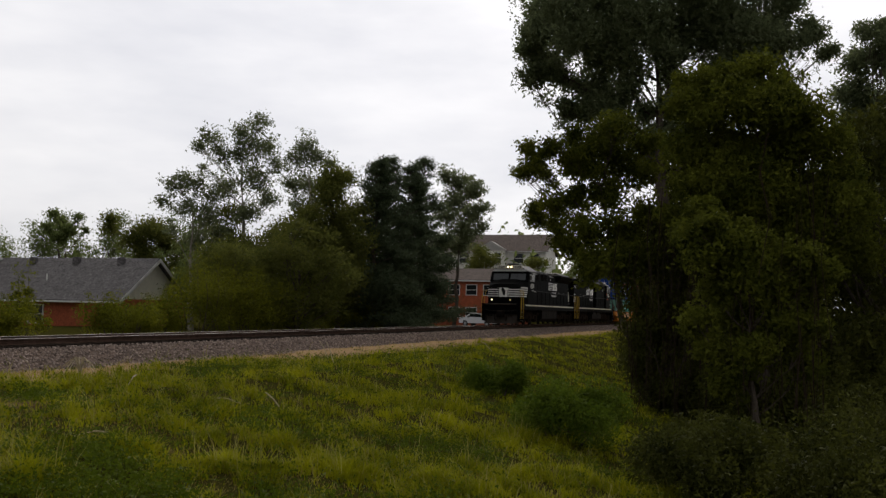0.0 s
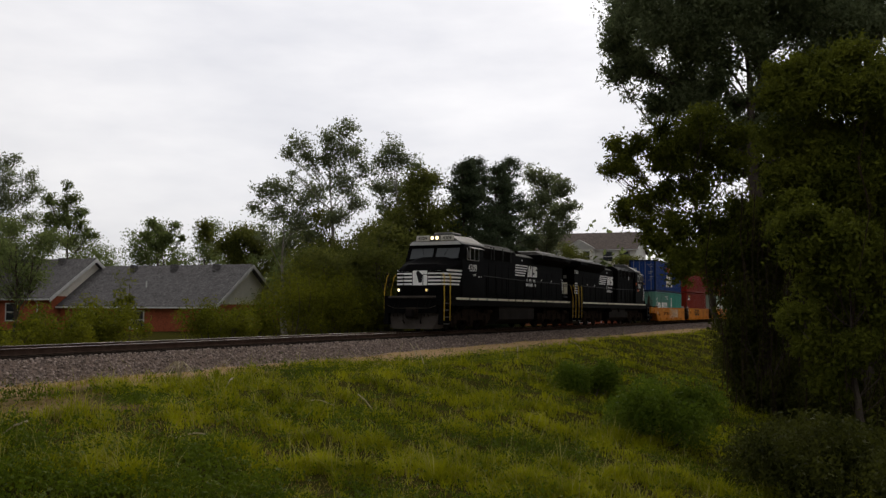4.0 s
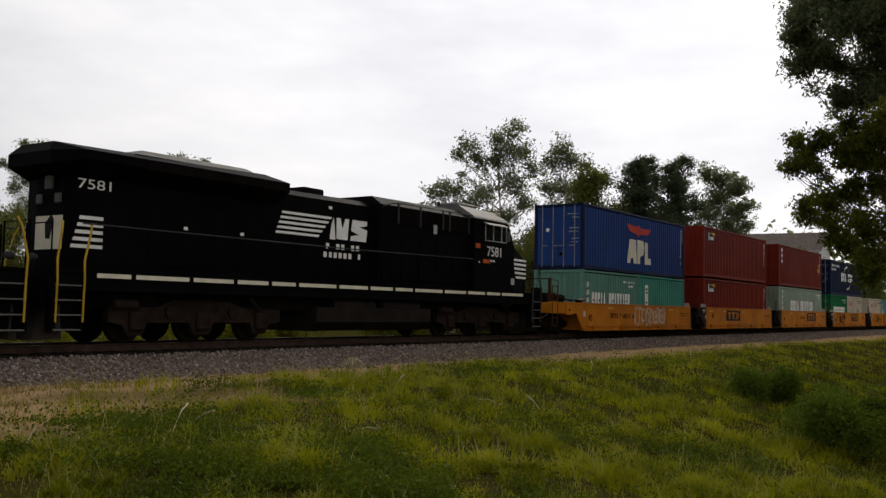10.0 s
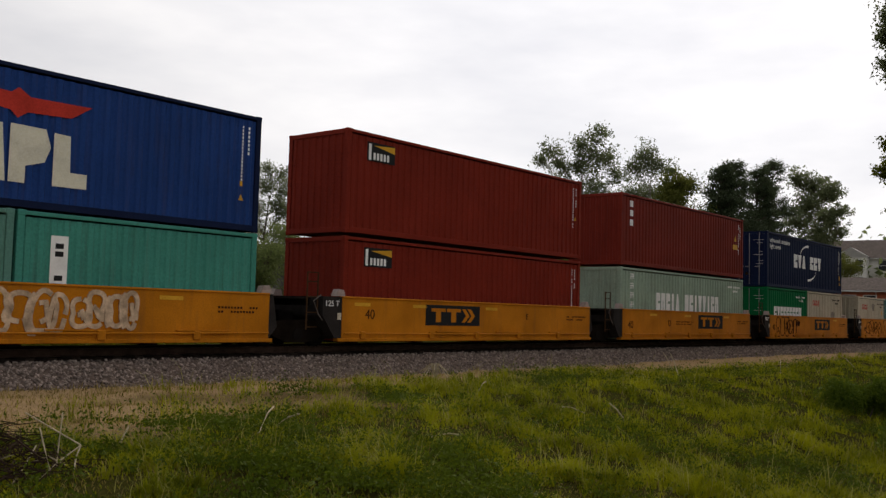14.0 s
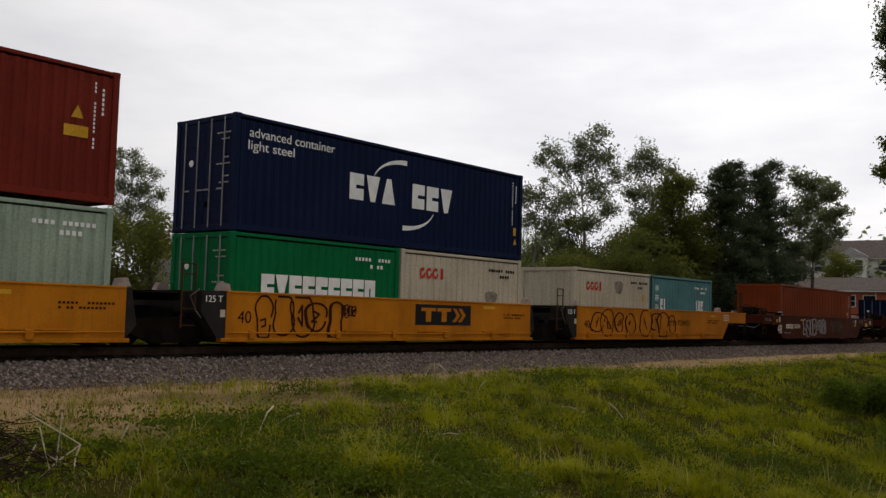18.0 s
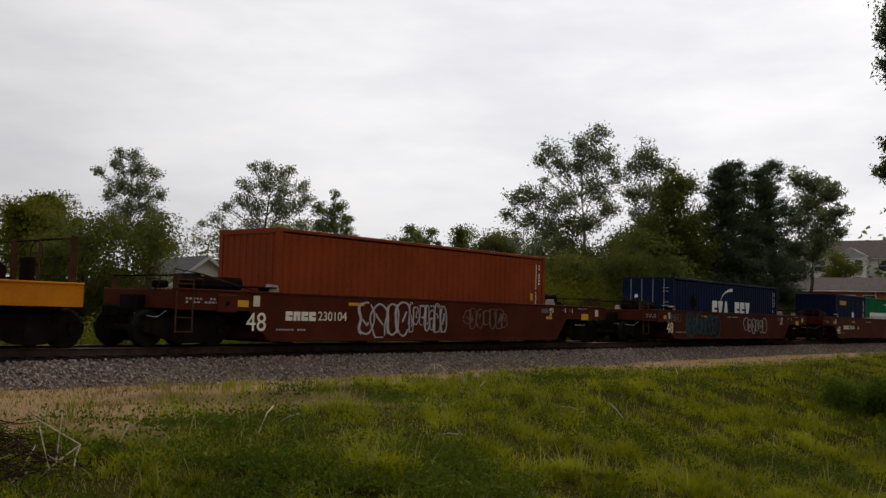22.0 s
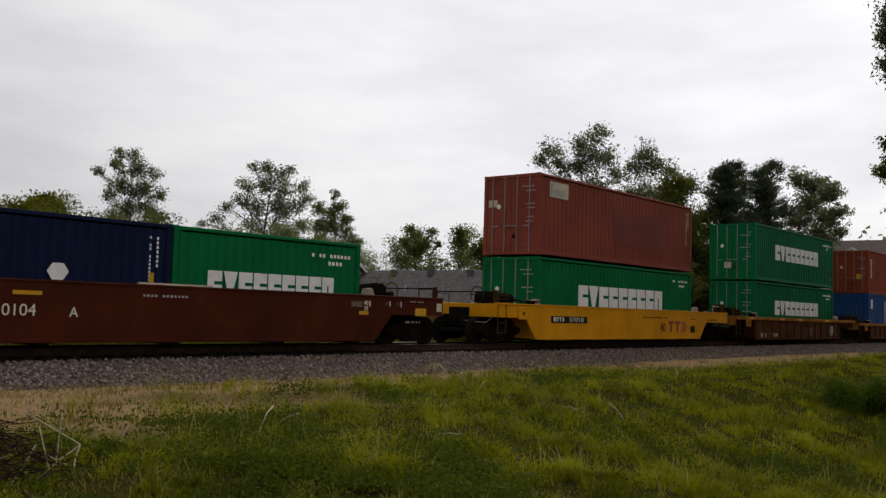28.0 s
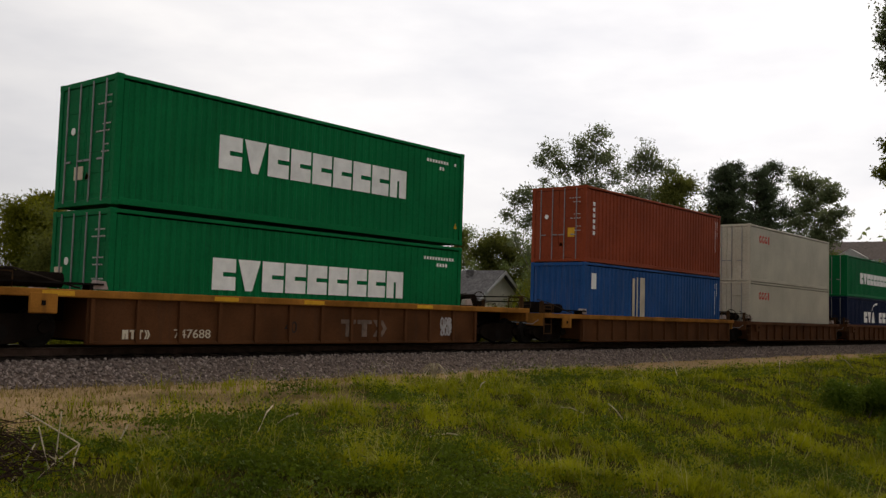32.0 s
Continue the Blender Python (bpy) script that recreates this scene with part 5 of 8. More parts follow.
def well_car(u, paint, label, front, back, trucks, z1=1.40, ribs=False, sill_paint=None, group="well cars of the train", hang=True, rail=1.0):
    t = thing("well_car", label, "well car", group=group)
    sp = sill_paint or paint
    z0 = 0.28
    for s in (-1, 1):
        y0, y1 = sorted((s * 1.40, s * 1.47))
        if ribs:
            part("side_plate", prism(bmesh.new(), [(-0.55, z0 - 0.06), (12.7, z0 - 0.06), (12.7, z1 - 0.14), (-0.55, z1 - 0.14)], *sorted((s * 1.36, s * 1.42))), paint, t)
            n = 13
            for k in range(n):
                x = -0.5 + k * 13.1 / (n - 1)
                shared_part("side_rib", (s, z1), lambda: prism(bmesh.new(), [(0, z0 - 0.06), (0.09, z0 - 0.06), (0.09, z1 - 0.15), (0, z1 - 0.15)], *sorted((s * 1.42, s * 1.50))), paint, t, pose(x, 0, 0))
            part("top_sill", boxes((-front, 12.19 + back, *sorted((s * 1.36, s * 1.52)), z1 - 0.14, z1 + 0.02), bevel=0.015), sp, t)
            part("bottom_sill", boxes((-0.55, 12.7, *sorted((s * 1.34, s * 1.46)), z0 - 0.10, z0 - 0.02), bevel=0.012), paint, t)
        else:
            part("side_plate", prism(bmesh.new(), side_outline(front, back, z0, z1), y0, y1), paint, t)
            part("top_sill", boxes((-front, 12.19 + back, *sorted((s * 1.34, s * 1.50)), z1, z1 + 0.05), bevel=0.012), sp, t)
            part("bottom_sill", boxes((-0.40, 12.55, *sorted((s * 1.30, s * 1.51)), z0 - 0.04, z0 + 0.05), bevel=0.012), sp, t)
            # pipe and its brackets along the side
            if hang:
                part("brake_pipe", bar([(-0.2, s * 1.53, 0.46), (3.6, s * 1.53, 0.45), (7.8, s * 1.53, 0.45), (12.4, s * 1.53, 0.47)], 0.022), sp, t)
                for x in (0.5, 3.4, 5.6, 7.9, 10.3):
                    shared_part("pipe_bracket", (s,), lambda: boxes((-0.09, 0.09, *sorted((s * 1.47, s * 1.56)), 0.30, 0.52), bevel=0.02), sp, t, pose(x, 0, 0))
                for x in (4.4, 7.4, 10.5):
                    shared_part("ledge", (s,), lambda: boxes((-0.75, 0.75, *sorted((s * 1.47, s * 1.54)), 0.50, 0.53)), sp, t, pose(x, 0, 0))
    for x in (0.3, 3.0, 6.1, 9.2, 11.9):
        shared_part("floor_beam", (), lambda: boxes((-0.15, 0.15, -1.40, 1.40, 0.19, 0.26)), M_UNDER, t, pose(x, 0, 0))
    for e, reach in ((0, front), (1, back)):
        m = pose(0, 0, 0) if e == 0 else pose(12.19, 0, 0, 0, 0, 180)
        if reach > 0.8:
            part("end_platform", moved(boxes((-reach, -0.45, -1.36, 1.36, z1 - 0.10, z1), (-reach - 0.02, -reach + 0.10, -1.44, 1.44, z1 - 0.42, z1 + 0.02), bevel=0.012), m), sp, t)
            part("center_sill", moved(boxes((-reach - 0.25, -0.4, -0.35, 0.35, 0.66, z1 - 0.11), bevel=0.02), m), M_UNDER, t)
            part("bulkhead", moved(boxes((-0.47, -0.38, -1.40, 1.40, z0, z1 - 0.01)), m), paint, t)
            for sy in (-1, 1):
                shared_part("end_post", (sy, rail), lambda: boxes((-0.06, 0.06, *sorted((sy * 1.34, sy * 1.22)), 0, rail + 0.02), bevel=0.012), M_ENDRAIL, t, m @ pose(-reach + 0.16, 0, z1))
                part("handrail", moved(bar([(-reach + 0.16, sy * 1.28, z1 + rail - 0.05), (-reach + 0.9, sy * 1.28, z1 + rail - 0.08), (-reach + 0.9, sy * 1.28, z1)], 0.02), m), M_ENDRAIL, t)
            part("crossover_rail", moved(bar([(-reach + 0.12, -1.28, z1 + rail - 0.02), (-reach + 0.12, 1.28, z1 + rail - 0.02)], 0.02), m), M_TRUCK, t)
            ring = [(-reach - 0.06, -0.70 + 0.27 * math.cos(a), z1 + 0.72 * rail + 0.27 * math.sin(a)) for a in [k * math.pi / 8 for k in range(17)]]
            part("brake_wheel", moved(bar(ring, 0.018), m), M_BRAKE, t)
            part("brake_wheel_spoke", moved(bar([(-reach - 0.05, -0.97, z1 + 0.72 * rail), (-reach - 0.02, -0.70, z1 + 0.72 * rail), (-reach - 0.05, -0.43, z1 + 0.72 * rail)], 0.014), m), M_BRAKE, t)
            part("valve_box", moved(boxes((-reach + 1.15, -reach + 1.75, -1.53, -1.47, z1 - 0.48, z1 - 0.06), bevel=0.02), m), sp, t)
            part("latch", moved(boxes((-reach + 1.40, -reach + 1.48, -1.55, -1.53, z1 - 0.32, z1 - 0.22)), m), M_UNDER, t)
            part("air_reservoir", moved(tube(bmesh.new(), [(-reach + 0.9, 0, 0), (-reach + 0.95, 0, 0), (-0.75, 0, 0), (-0.7, 0, 0)], 0.17, 12), m @ pose(0, -0.55, z1 + 0.22)), M_TRUCK, t)
            part("rigging_rod", moved(bar([(-reach + 0.3, -1.0, z1 + 0.5), (-reach + 1.1, -0.9, z1 + 0.42), (-0.5, -1.0, z1 + 0.06)], 0.02), m), M_BRAKE, t)
            part("walkway", moved(boxes((-reach + 0.3, -0.2, -1.44, -1.06, z1 + 0.13, z1 + 0.17), (-reach + 0.5, -reach + 0.58, -1.4, -1.1, z1, z1 + 0.14), (-0.5, -0.42, -1.4, -1.1, z1, z1 + 0.14)), m), M_UNDER, t)
            part("brake_cylinder", moved(lathe_y(bmesh.new(), [(0.06, -0.62), (0.2, -0.6), (0.21, 0.1), (0.1, 0.12)], -reach * 0.62, z1 + 0.24, 14), m), M_TRUCK, t)
            part("hand_brake", moved(boxes((-reach + 0.05, -reach + 0.2, -0.95, -0.45, z1 + 0.05, z1 + 0.62 * rail), bevel=0.04), m), M_TRUCK, t)
            for xx in (-reach + 0.05, -reach + 0.50):
                part("ladder_rail", moved(bar([(xx, -1.47, 0.46), (xx, -1.47, z1 + 0.70 * rail)], 0.022), m), M_ENDRAIL, t)
            for z in (0.48, 0.80, z1 + 0.10 * rail, z1 + 0.40 * rail, z1 + 0.68 * rail):
                shared_part("ladder_rung", ("end", e, reach), lambda: moved(bar([(-reach + 0.05, -1.47, 0), (-reach + 0.50, -1.47, 0)], 0.018), m), M_ENDRAIL, t, pose(0, 0, z))
            part("coupler", moved(boxes((-reach - 0.75, -reach - 0.2, -0.1, 0.1, 0.82, 1.02), (-reach - 0.85, -reach - 0.6, -0.2, 0.12, 0.78, 1.06), bevel=0.03), m), M_UNDER, t)
            part("release_rod", moved(bar([(-reach - 0.12, -1.35, 0.95), (-reach - 0.25, -1.2, 0.80), (-reach - 0.25, -0.3, 0.85)], 0.014), m), M_GALV, t)
        else:
            # articulated end: a dark shrouded connector, a ladder and guide cones
            if e == 0:
                part("end_shroud", moved(prism(bmesh.new(), [(-0.95, 0.92), (-0.50, 0.34), (-0.26, 0.30), (-0.26, z1 + 0.03), (-0.95, z1 + 0.03)], -1.46, 1.46), m), M_SHROUD, t)
            else:
                part("end_shroud", moved(prism(bmesh.new(), [(-0.55, 0.62), (-0.26, 0.30), (-0.26, z1 + 0.02), (-0.40, z1 + 0.02)], -1.44, 1.44), m), M_SHROUD, t)
                part("crossover_platform", moved(boxes((-1.75, -0.42, -1.30, 1.30, z1 - 0.06, z1 - 0.01), (-1.75, -1.69, -1.34, 1.34, z1 - 0.22, z1 + 0.02), bevel=0.01), m), M_UNDER, t)
                part("platform_rail", moved(bar([(-1.70, -1.30, z1), (-1.70, -1.30, z1 + 0.62), (-0.95, -1.30, z1 + 0.50), (-0.45, -1.30, z1 + 0.02)], 0.022), m), M_ENDRAIL, t)
                part("hose_bundle", moved(bar([(-0.45, -1.42, z1 - 0.10), (-0.90, -1.46, z1 + 0.12), (-1.25, -1.46, z1 - 0.05), (-1.55, -1.44, z1 - 0.55), (-1.30, -1.44, z1 - 0.80)], 0.026), m), M_PALEHOSE, t)
                part("valve_body", moved(boxes((-1.30, -0.95, -1.36, -1.05, 0.70, 1.12), bevel=0.04), m), M_TRUCK, t)
            part("connector", moved(boxes((-1.6, -0.9, -0.3, 0.3, 0.62, 1.05), bevel=0.05), m), M_UNDER, t)
            if e == 0:
                part("ladder_rail", moved(bar([(-1.45, -1.38, 0.55), (-1.45, -1.38, 2.05)], 0.022), m), M_ENDRAIL, t)
                part("ladder_rail", moved(bar([(-1.08, -1.38, 0.95), (-1.08, -1.38, 2.05)], 0.022), m), M_ENDRAIL, t)
                for z in (0.62, 1.0, 1.4, 1.8, 2.04):
                    shared_part("ladder_rung", (e,), lambda: moved(bar([(-1.45, -1.38, 0), (-1.08, -1.38, 0)], 0.016), m), M_ENDRAIL, t, pose(0, 0, z))
            part("air_hose", moved(bar([(-0.98, -1.40, 1.46), (-1.25, -1.42, 1.30), (-1.10, -1.46, 0.95), (-0.97, -1.47, 0.80)], 0.018), m), M_PALEHOSE, t)
        for s in (-1, 1):
            part("guide_cone", moved(prism(bmesh.new(), [(-0.42, z1 + 0.05), (-0.06, z1 + 0.05), (-0.12, z1 + 0.22), (-0.32, z1 + 0.24)], *sorted((s * 1.18, s * 1.38))), m), M_CONE, t)
    for x in trucks:
        freight_truck(t, x)
    return ride(t, u)


M_PALEHOSE = material("dusty_rubber_hose", (0.12, 0.10, 0.085), 0.8, vary=0.3, scale=5)
M_SHROUD = material("dark_shroud_paint", (0.028, 0.024, 0.022), 0.7, vary=0.3, scale=2)
M_ENDRAIL = material("rusty_end_rail", (0.058, 0.030, 0.014), 0.8, vary=0.35, scale=4)
M_BRAKE = material("dark_brake_steel", (0.035, 0.026, 0.020), 0.8, vary=0.3, scale=4)
M_CONE = material("pale_guide_cone", (0.34, 0.27, 0.24), 0.7, vary=0.25, scale=5)

ORANGE = "orange articulated well car, grimy, with black stencils"
car_a = well_car(0.06, M_ORANGE, "orange well car with chalky graffiti and black stencils", 3.3, 0.25, (-2.35, 13.75))
car_b = well_car(15.27, M_ORANGE, ORANGE, 0.25, 0.30, (13.75,))
car_c = well_car(30.50, M_ORANGE, ORANGE, 0.25, 0.25, (13.75,))
car_d = well_car(45.86, M_ORANGE, "orange well car with black loop graffiti", 0.25, 0.25, (13.85,))
car_e = well_car(61.55, M_ORANGE, "orange well car with large black graffiti", 0.25, 3.1, (14.4,), z1=1.43)
car_f = well_car(82.25, M_BROWNCAR, "red-brown well car with white graffiti and stencils", 3.2, 3.8, (-2.5, 14.9), z1=1.42, hang=False, rail=0.36)
car_g = well_car(104.4, M_BROWNCAR, "red-brown well car with pale blue graffiti", 3.2, 3.8, (-2.5, 14.9), z1=1.42, hang=False, rail=0.36)
car_h = well_car(126.35, M_BROWNCAR, "red-brown well car with plain sides and stencils", 3.2, 3.3, (-2.5, 14.6), z1=1.46, hang=False, rail=0.36)
car_i = well_car(147.3, M_YELLOWCAR, "clean yellow well car with dark stencils", 2.7, 3.4, (-2.0, 14.4), z1=1.40, hang=False, rail=0.42)
car_j = well_car(166.9, M_OLDBROWN, "faded brown ribbed well car with an orange top sill", 3.0, 3.4, (-2.2, 14.4), z1=1.30, ribs=True, sill_paint=M_RUSTYSILL, rail=0.42)
well_car(186.5, M_OLDBROWN, "faded brown ribbed well car with a yellowed top sill", 3.1, 1.0, (-2.2,), z1=1.16, ribs=True, sill_paint=M_RUSTYSILL, rail=0.42)
well_car(202.3, M_OLDBROWN, "grey-brown ribbed well car", 1.0, 1.0, (-1.75,), z1=1.12, ribs=True, rail=0.42)
well_car(218.0, M_OLDBROWN, "grey-brown ribbed well car", 1.0, 3.2, (-1.75, 14.2), z1=1.14, ribs=True, rail=0.42)

# stencils and graffiti on the car sides
Y_SIDE = -1.474
M_CHALK = material("chalky_spray_paint", (0.50, 0.36, 0.24), 0.8, vary=0.45, scale=5)
M_SPRAYWHITE = material("white_spray_paint", (0.38, 0.36, 0.35), 0.7, vary=0.2, scale=6)
M_SPRAYBLUE = material("faded_blue_spray_paint", (0.022, 0.070, 0.082), 0.8, vary=0.45, scale=4)
M_SPRAYBLACK = material("black_spray_paint", (0.045, 0.016, 0.008), 0.8, vary=0.3, scale=4)
M_DECAL = material("yellow_reflective_strip", (0.60, 0.32, 0.03), 0.4)
M_PALEDECAL = material("pale_paper_label", (0.55, 0.48, 0.36), 0.7)
M_FADEDMARK = material("faded_tan_stencil", (0.15, 0.11, 0.085), 0.8, vary=0.35, scale=6)
M_FADED = material("faded_red_stencil", (0.33, 0.085, 0.045), 0.6)


def stencils(car, z1, num=True, plate=None, forty=None, seed=0, strips=(2.0, 5.2, 9.3)):
    plates(car, "reflective_strip", [rect(x, x + 0.62, z1 - 0.20, z1 - 0.11) for x in strips], Y_SIDE, M_DECAL)
    if forty:
        write(car, forty[0], forty[1], Y_SIDE, forty[2], forty[3], forty[4])
    if plate:
        plates(car, "emblem_panel", [rect(plate, plate + 2.62, 0.70, 1.31)], Y_SIDE, M_BLACK)
        plates(car, "emblem", emblem_blocks(plate + 0.22, plate + 2.40, 0.80, 1.21, "ppk", 0.10), Y_SIDE - 0.006, M_ORANGE)
    if num:
        plates(car, "small_stencil", unread_bars(10.9, 12.2, 1.04, 0.05, 14, seed) + unread_bars(10.9, 12.0, 0.94, 0.05, 12, seed + 1), Y_SIDE, M_SPRAYBLACK)


stencils(car_a, 1.40, forty=("40", 0.22, 0.80, 0.42, M_SPRAYBLACK), seed=1)
plates(car_a, "owner_stencil", emblem_blocks(2.32, 3.12, 0.80, 1.02, "oppk", 0.2), Y_SIDE, M_SPRAYBLACK)
write(car_a, "7 58027 A", 4.10, Y_SIDE, 0.89, 0.32, M_SPRAYBLACK, span=1.7)
plates(car_a, "graffiti", scrawl(5.15, 8.8, 0.50, 1.32, 9, 0.10, 5), Y_SIDE, M_CHALK, label="chalky sprayed graffiti")
plates(car_a, "paper_label", [rect(-0.46, -0.24, 0.86, 1.10)], Y_SIDE, M_PALEDECAL)
stencils(car_b, 1.40, plate=3.17, forty=("40", 0.82, 0.97, 0.38, M_SPRAYBLACK), seed=2, strips=(0.2, 2.6, 6.1))
write(car_b, "E", 8.43, Y_SIDE, 1.02, 0.28, M_SPRAYBLACK)
stencils(car_c, 1.40, plate=6.57, forty=("40", 0.39, 0.81, 0.42, M_SPRAYBLACK), seed=3)
write(car_c, "D", 3.77, Y_SIDE, 0.9, 0.36, M_SPRAYBLACK)
plates(car_c, "small_stencil", unread_bars(4.4, 6.1, 0.96, 0.05, 18, 8) + unread_bars(4.4, 5.9, 0.86, 0.05, 16, 9), Y_SIDE, M_SPRAYBLACK)
stencils(car_d, 1.43, plate=6.53, forty=("40", 0.30, 0.82, 0.42, M_SPRAYBLACK), seed=4, strips=(9.8,))
plates(car_d, "graffiti", scrawl(0.6, 3.6, 0.34, 1.36, 5, 0.05, 9), Y_SIDE, M_SPRAYBLACK, label="black looping graffiti")
plates(car_d, "graffiti", scrawl(3.52, 4.10, 0.85, 1.26, 4, 0.03, 10), Y_SIDE, M_SPRAYBLACK, label="small black graffiti tag")
stencils(car_e, 1.43, forty=("40", 0.45, 0.80, 0.40, M_SPRAYBLACK), seed=5, strips=(11.2,))
plates(car_e, "graffiti", scrawl(0.8, 4.2, 0.34, 1.40, 4, 0.045, 12), Y_SIDE, M_SPRAYBLACK, label="large black graffiti")
plates(car_e, "graffiti", scrawl(4.7, 7.7, 0.34, 1.40, 4, 0.045, 13), Y_SIDE, M_SPRAYBLACK, label="large black graffiti")
write(car_e, "758027", 8.5, Y_SIDE, 0.92, 0.32, M_SPRAYBLACK, span=1.22)
plates(car_e, "owner_stencil", emblem_blocks(6.95, 7.8, 0.81, 1.02, "oppk", 0.2), Y_SIDE, M_SPRAYBLACK)
plates(car_e, "paper_label", [rect(12.68, 12.74, 1.08, 1.36), rect(13.19, 13.25, 1.08, 1.36), rect(12.74, 13.19, 1.30, 1.36), rect(12.74, 13.19, 1.08, 1.14), rect(12.84, 13.1, 1.19, 1.26)], Y_SIDE, M_PALEDECAL)
for car, x48 in ((car_f, -0.84), (car_g, -0.77), (car_h, -0.3)):
    write(car, "48", x48, Y_SIDE, 0.70, 0.64, M_CREAM)
    plates(car, "reflective_strip", [rect(-1.6, -1.1, 1.08, 1.24), rect(2.3, 2.9, 1.20, 1.28), rect(14.24, 14.71, 0.96, 1.18), rect(11.92, 12.28, 0.96, 1.06)], Y_SIDE, M_DECAL)
    plates(car, "paper_label", [rect(-0.95, -0.75, 1.10, 1.36), rect(15.2, 15.43, 1.10, 1.34)], Y_SIDE, M_PALEDECAL)
    plates(car, "small_stencil", unread_bars(-2.9, -1.75, 1.22, 0.04, 12, 3) + unread_bars(-2.9, -1.85, 1.14, 0.04, 10, 4) + unread_bars(-0.2, 0.8, 0.52, 0.04, 10, 5)
           + unread_bars(5.2, 6.4, 1.24, 0.05, 12, 6)+ unread_bars(13.82, 14.47, 0.75, 0.05, 10, 7) + unread_bars(14.0, 14.62, 1.35, 0.03, 9, 8), Y_SIDE, M_SPRAYWHITE)
    write(car, "40", 12.18, Y_SIDE, 1.28, 0.17, M_CREAM)
    write(car, "20", 12.18, Y_SIDE, 1.13, 0.17, M_CREAM)
    write(car, "45", 13.02, Y_SIDE, 1.28, 0.14, M_FADEDMARK)
    write(car, "45", 13.48, Y_SIDE, 1.28, 0.14, M_FADEDMARK)
    plates(car, "side_mark", [rect(12.31, 12.35, 1.19, 1.35), rect(13.13, 13.16, 1.20, 1.36), rect(13.60, 13.63, 1.20, 1.36)], Y_SIDE, M_CREAM)
    plates(car, "paper_label", [rect(11.62, 12.04, 1.17, 1.32)], Y_SIDE, M_FADEDMARK)
for car, x0 in ((car_f, 0.07), (car_h, 0.62)):
    plates(car, "owner_stencil", emblem_blocks(x0, x0 + 1.06, 0.77, 1.00, "bobb", 0.14), Y_SIDE, M_CREAM)
    write(car, "230104", x0 + 1.65, Y_SIDE, 0.885, 0.33, M_CREAM, span=1.04)
part("plank", boxes((5.07, 7.02, -1.50, -1.43, 1.51, 1.55)), M_PALEDECAL, car_h, "pale plank lying on the sill")
write(car_h, "A", 3.6, Y_SIDE, 0.86, 0.3, M_CREAM)
plates(car_f, "graffiti", scrawl(2.8, 4.8, 0.34, 1.34, 4, 0.05, 21), Y_SIDE, M_SPRAYWHITE, label="white bubble graffiti")
plates(car_f, "graffiti", scrawl(4.7, 6.4, 0.5, 1.34, 7, 0.028, 22), Y_SIDE, M_SPRAYWHITE, label="white scrawled graffiti")
plates(car_f, "graffiti", scrawl(7.3, 9.6, 0.60, 1.24, 7, 0.024, 23), Y_SIDE, M_FADEDMARK, label="faint pink graffiti")
plates(car_g, "graffiti", scrawl(-1.15, 0.2, 0.98, 1.30, 6, 0.022, 26), Y_SIDE, M_FADEDMARK, label="faint chalk scrawl")
plates(car_g, "graffiti", scrawl(0.75, 4.2, 0.34, 1.38, 9, 0.075, 24), Y_SIDE, M_SPRAYBLUE, label="faded blue graffiti")
plates(car_g, "graffiti", scrawl(7.2, 9.95, 0.46, 1.34, 6, 0.035, 25), Y_SIDE, M_SPRAYWHITE, label="white scrawled graffiti")
plates(car_i, "number_panel", [rect(0.49, 2.92, 0.83, 1.07)], Y_SIDE, M_BLACK)
plates(car_i, "owner_stencil", emblem_blocks(0.62, 1.36, 0.88, 1.03, "oppk", 0.2), Y_SIDE - 0.006, M_CREAM)
write(car_i, "57018", 2.16, Y_SIDE - 0.006, 0.95, 0.22, M_CREAM, span=0.95)
write(car_i, "40", 9.0, Y_SIDE, 0.70, 0.50, M_SPRAYBLACK)
plates(car_i, "emblem", emblem_blocks(9.42, 11.26, 0.52, 1.00, "ppk", 0.10), Y_SIDE, M_FADED)
plates(car_i, "small_stencil", unread_bars(7.0, 9.4, 1.10, 0.05, 20, 31) + unread_bars(11.6, 12.2, 1.08, 0.04, 8, 32) + unread_bars(13.3, 14.4, 1.06, 0.05, 10, 33), Y_SIDE, M_SPRAYBLACK)
plates(car_i, "data_plate", [rect(11.6, 12.05, 0.52, 0.80)], Y_SIDE, M_SPRAYBLACK)
Y_RIB = -1.424
plates(car_j, "owner_stencil", emblem_blocks(0.28, 1.0, 0.30, 0.50, "oppk", 0.2), Y_RIB, M_PALEDECAL)
write(car_j, "747688", 2.10, Y_RIB, 0.41, 0.28, M_PALEDECAL, span=1.0)
write(car_j, "40", 5.07, Y_RIB, 0.58, 0.42, M_SHROUD)
plates(car_j, "emblem", emblem_blocks(6.8, 8.66, 0.36, 0.82, "ppk", 0.1), Y_RIB, M_FADEDMARK)
plates(car_j, "graffiti", scrawl(11.0, 11.62, 0.42, 0.92, 4, 0.05, 41), Y_RIB - 0.004, M_SPRAYWHITE, label="small white graffiti tag")
plates(car_j, "reflective_strip", [rect(x, x + 0.7, 1.19, 1.29) for x in (-1.6, 2.6, 5.4, 9.8)], -1.524, M_DECAL)
for car in (car_b, car_d, car_e):
    write(car, "125 T", -0.62, -1.464, 1.24, 0.22, M_WHITE)
    plates(car, "paper_label", [rect(-0.42, -0.28, 0.82, 1.0)], -1.464, M_PALEDECAL)


# ---- markings of the containers ----
def on(name):
    ob, length, height, z = CONT[name]
    return ob, -1.2085, z, length, height


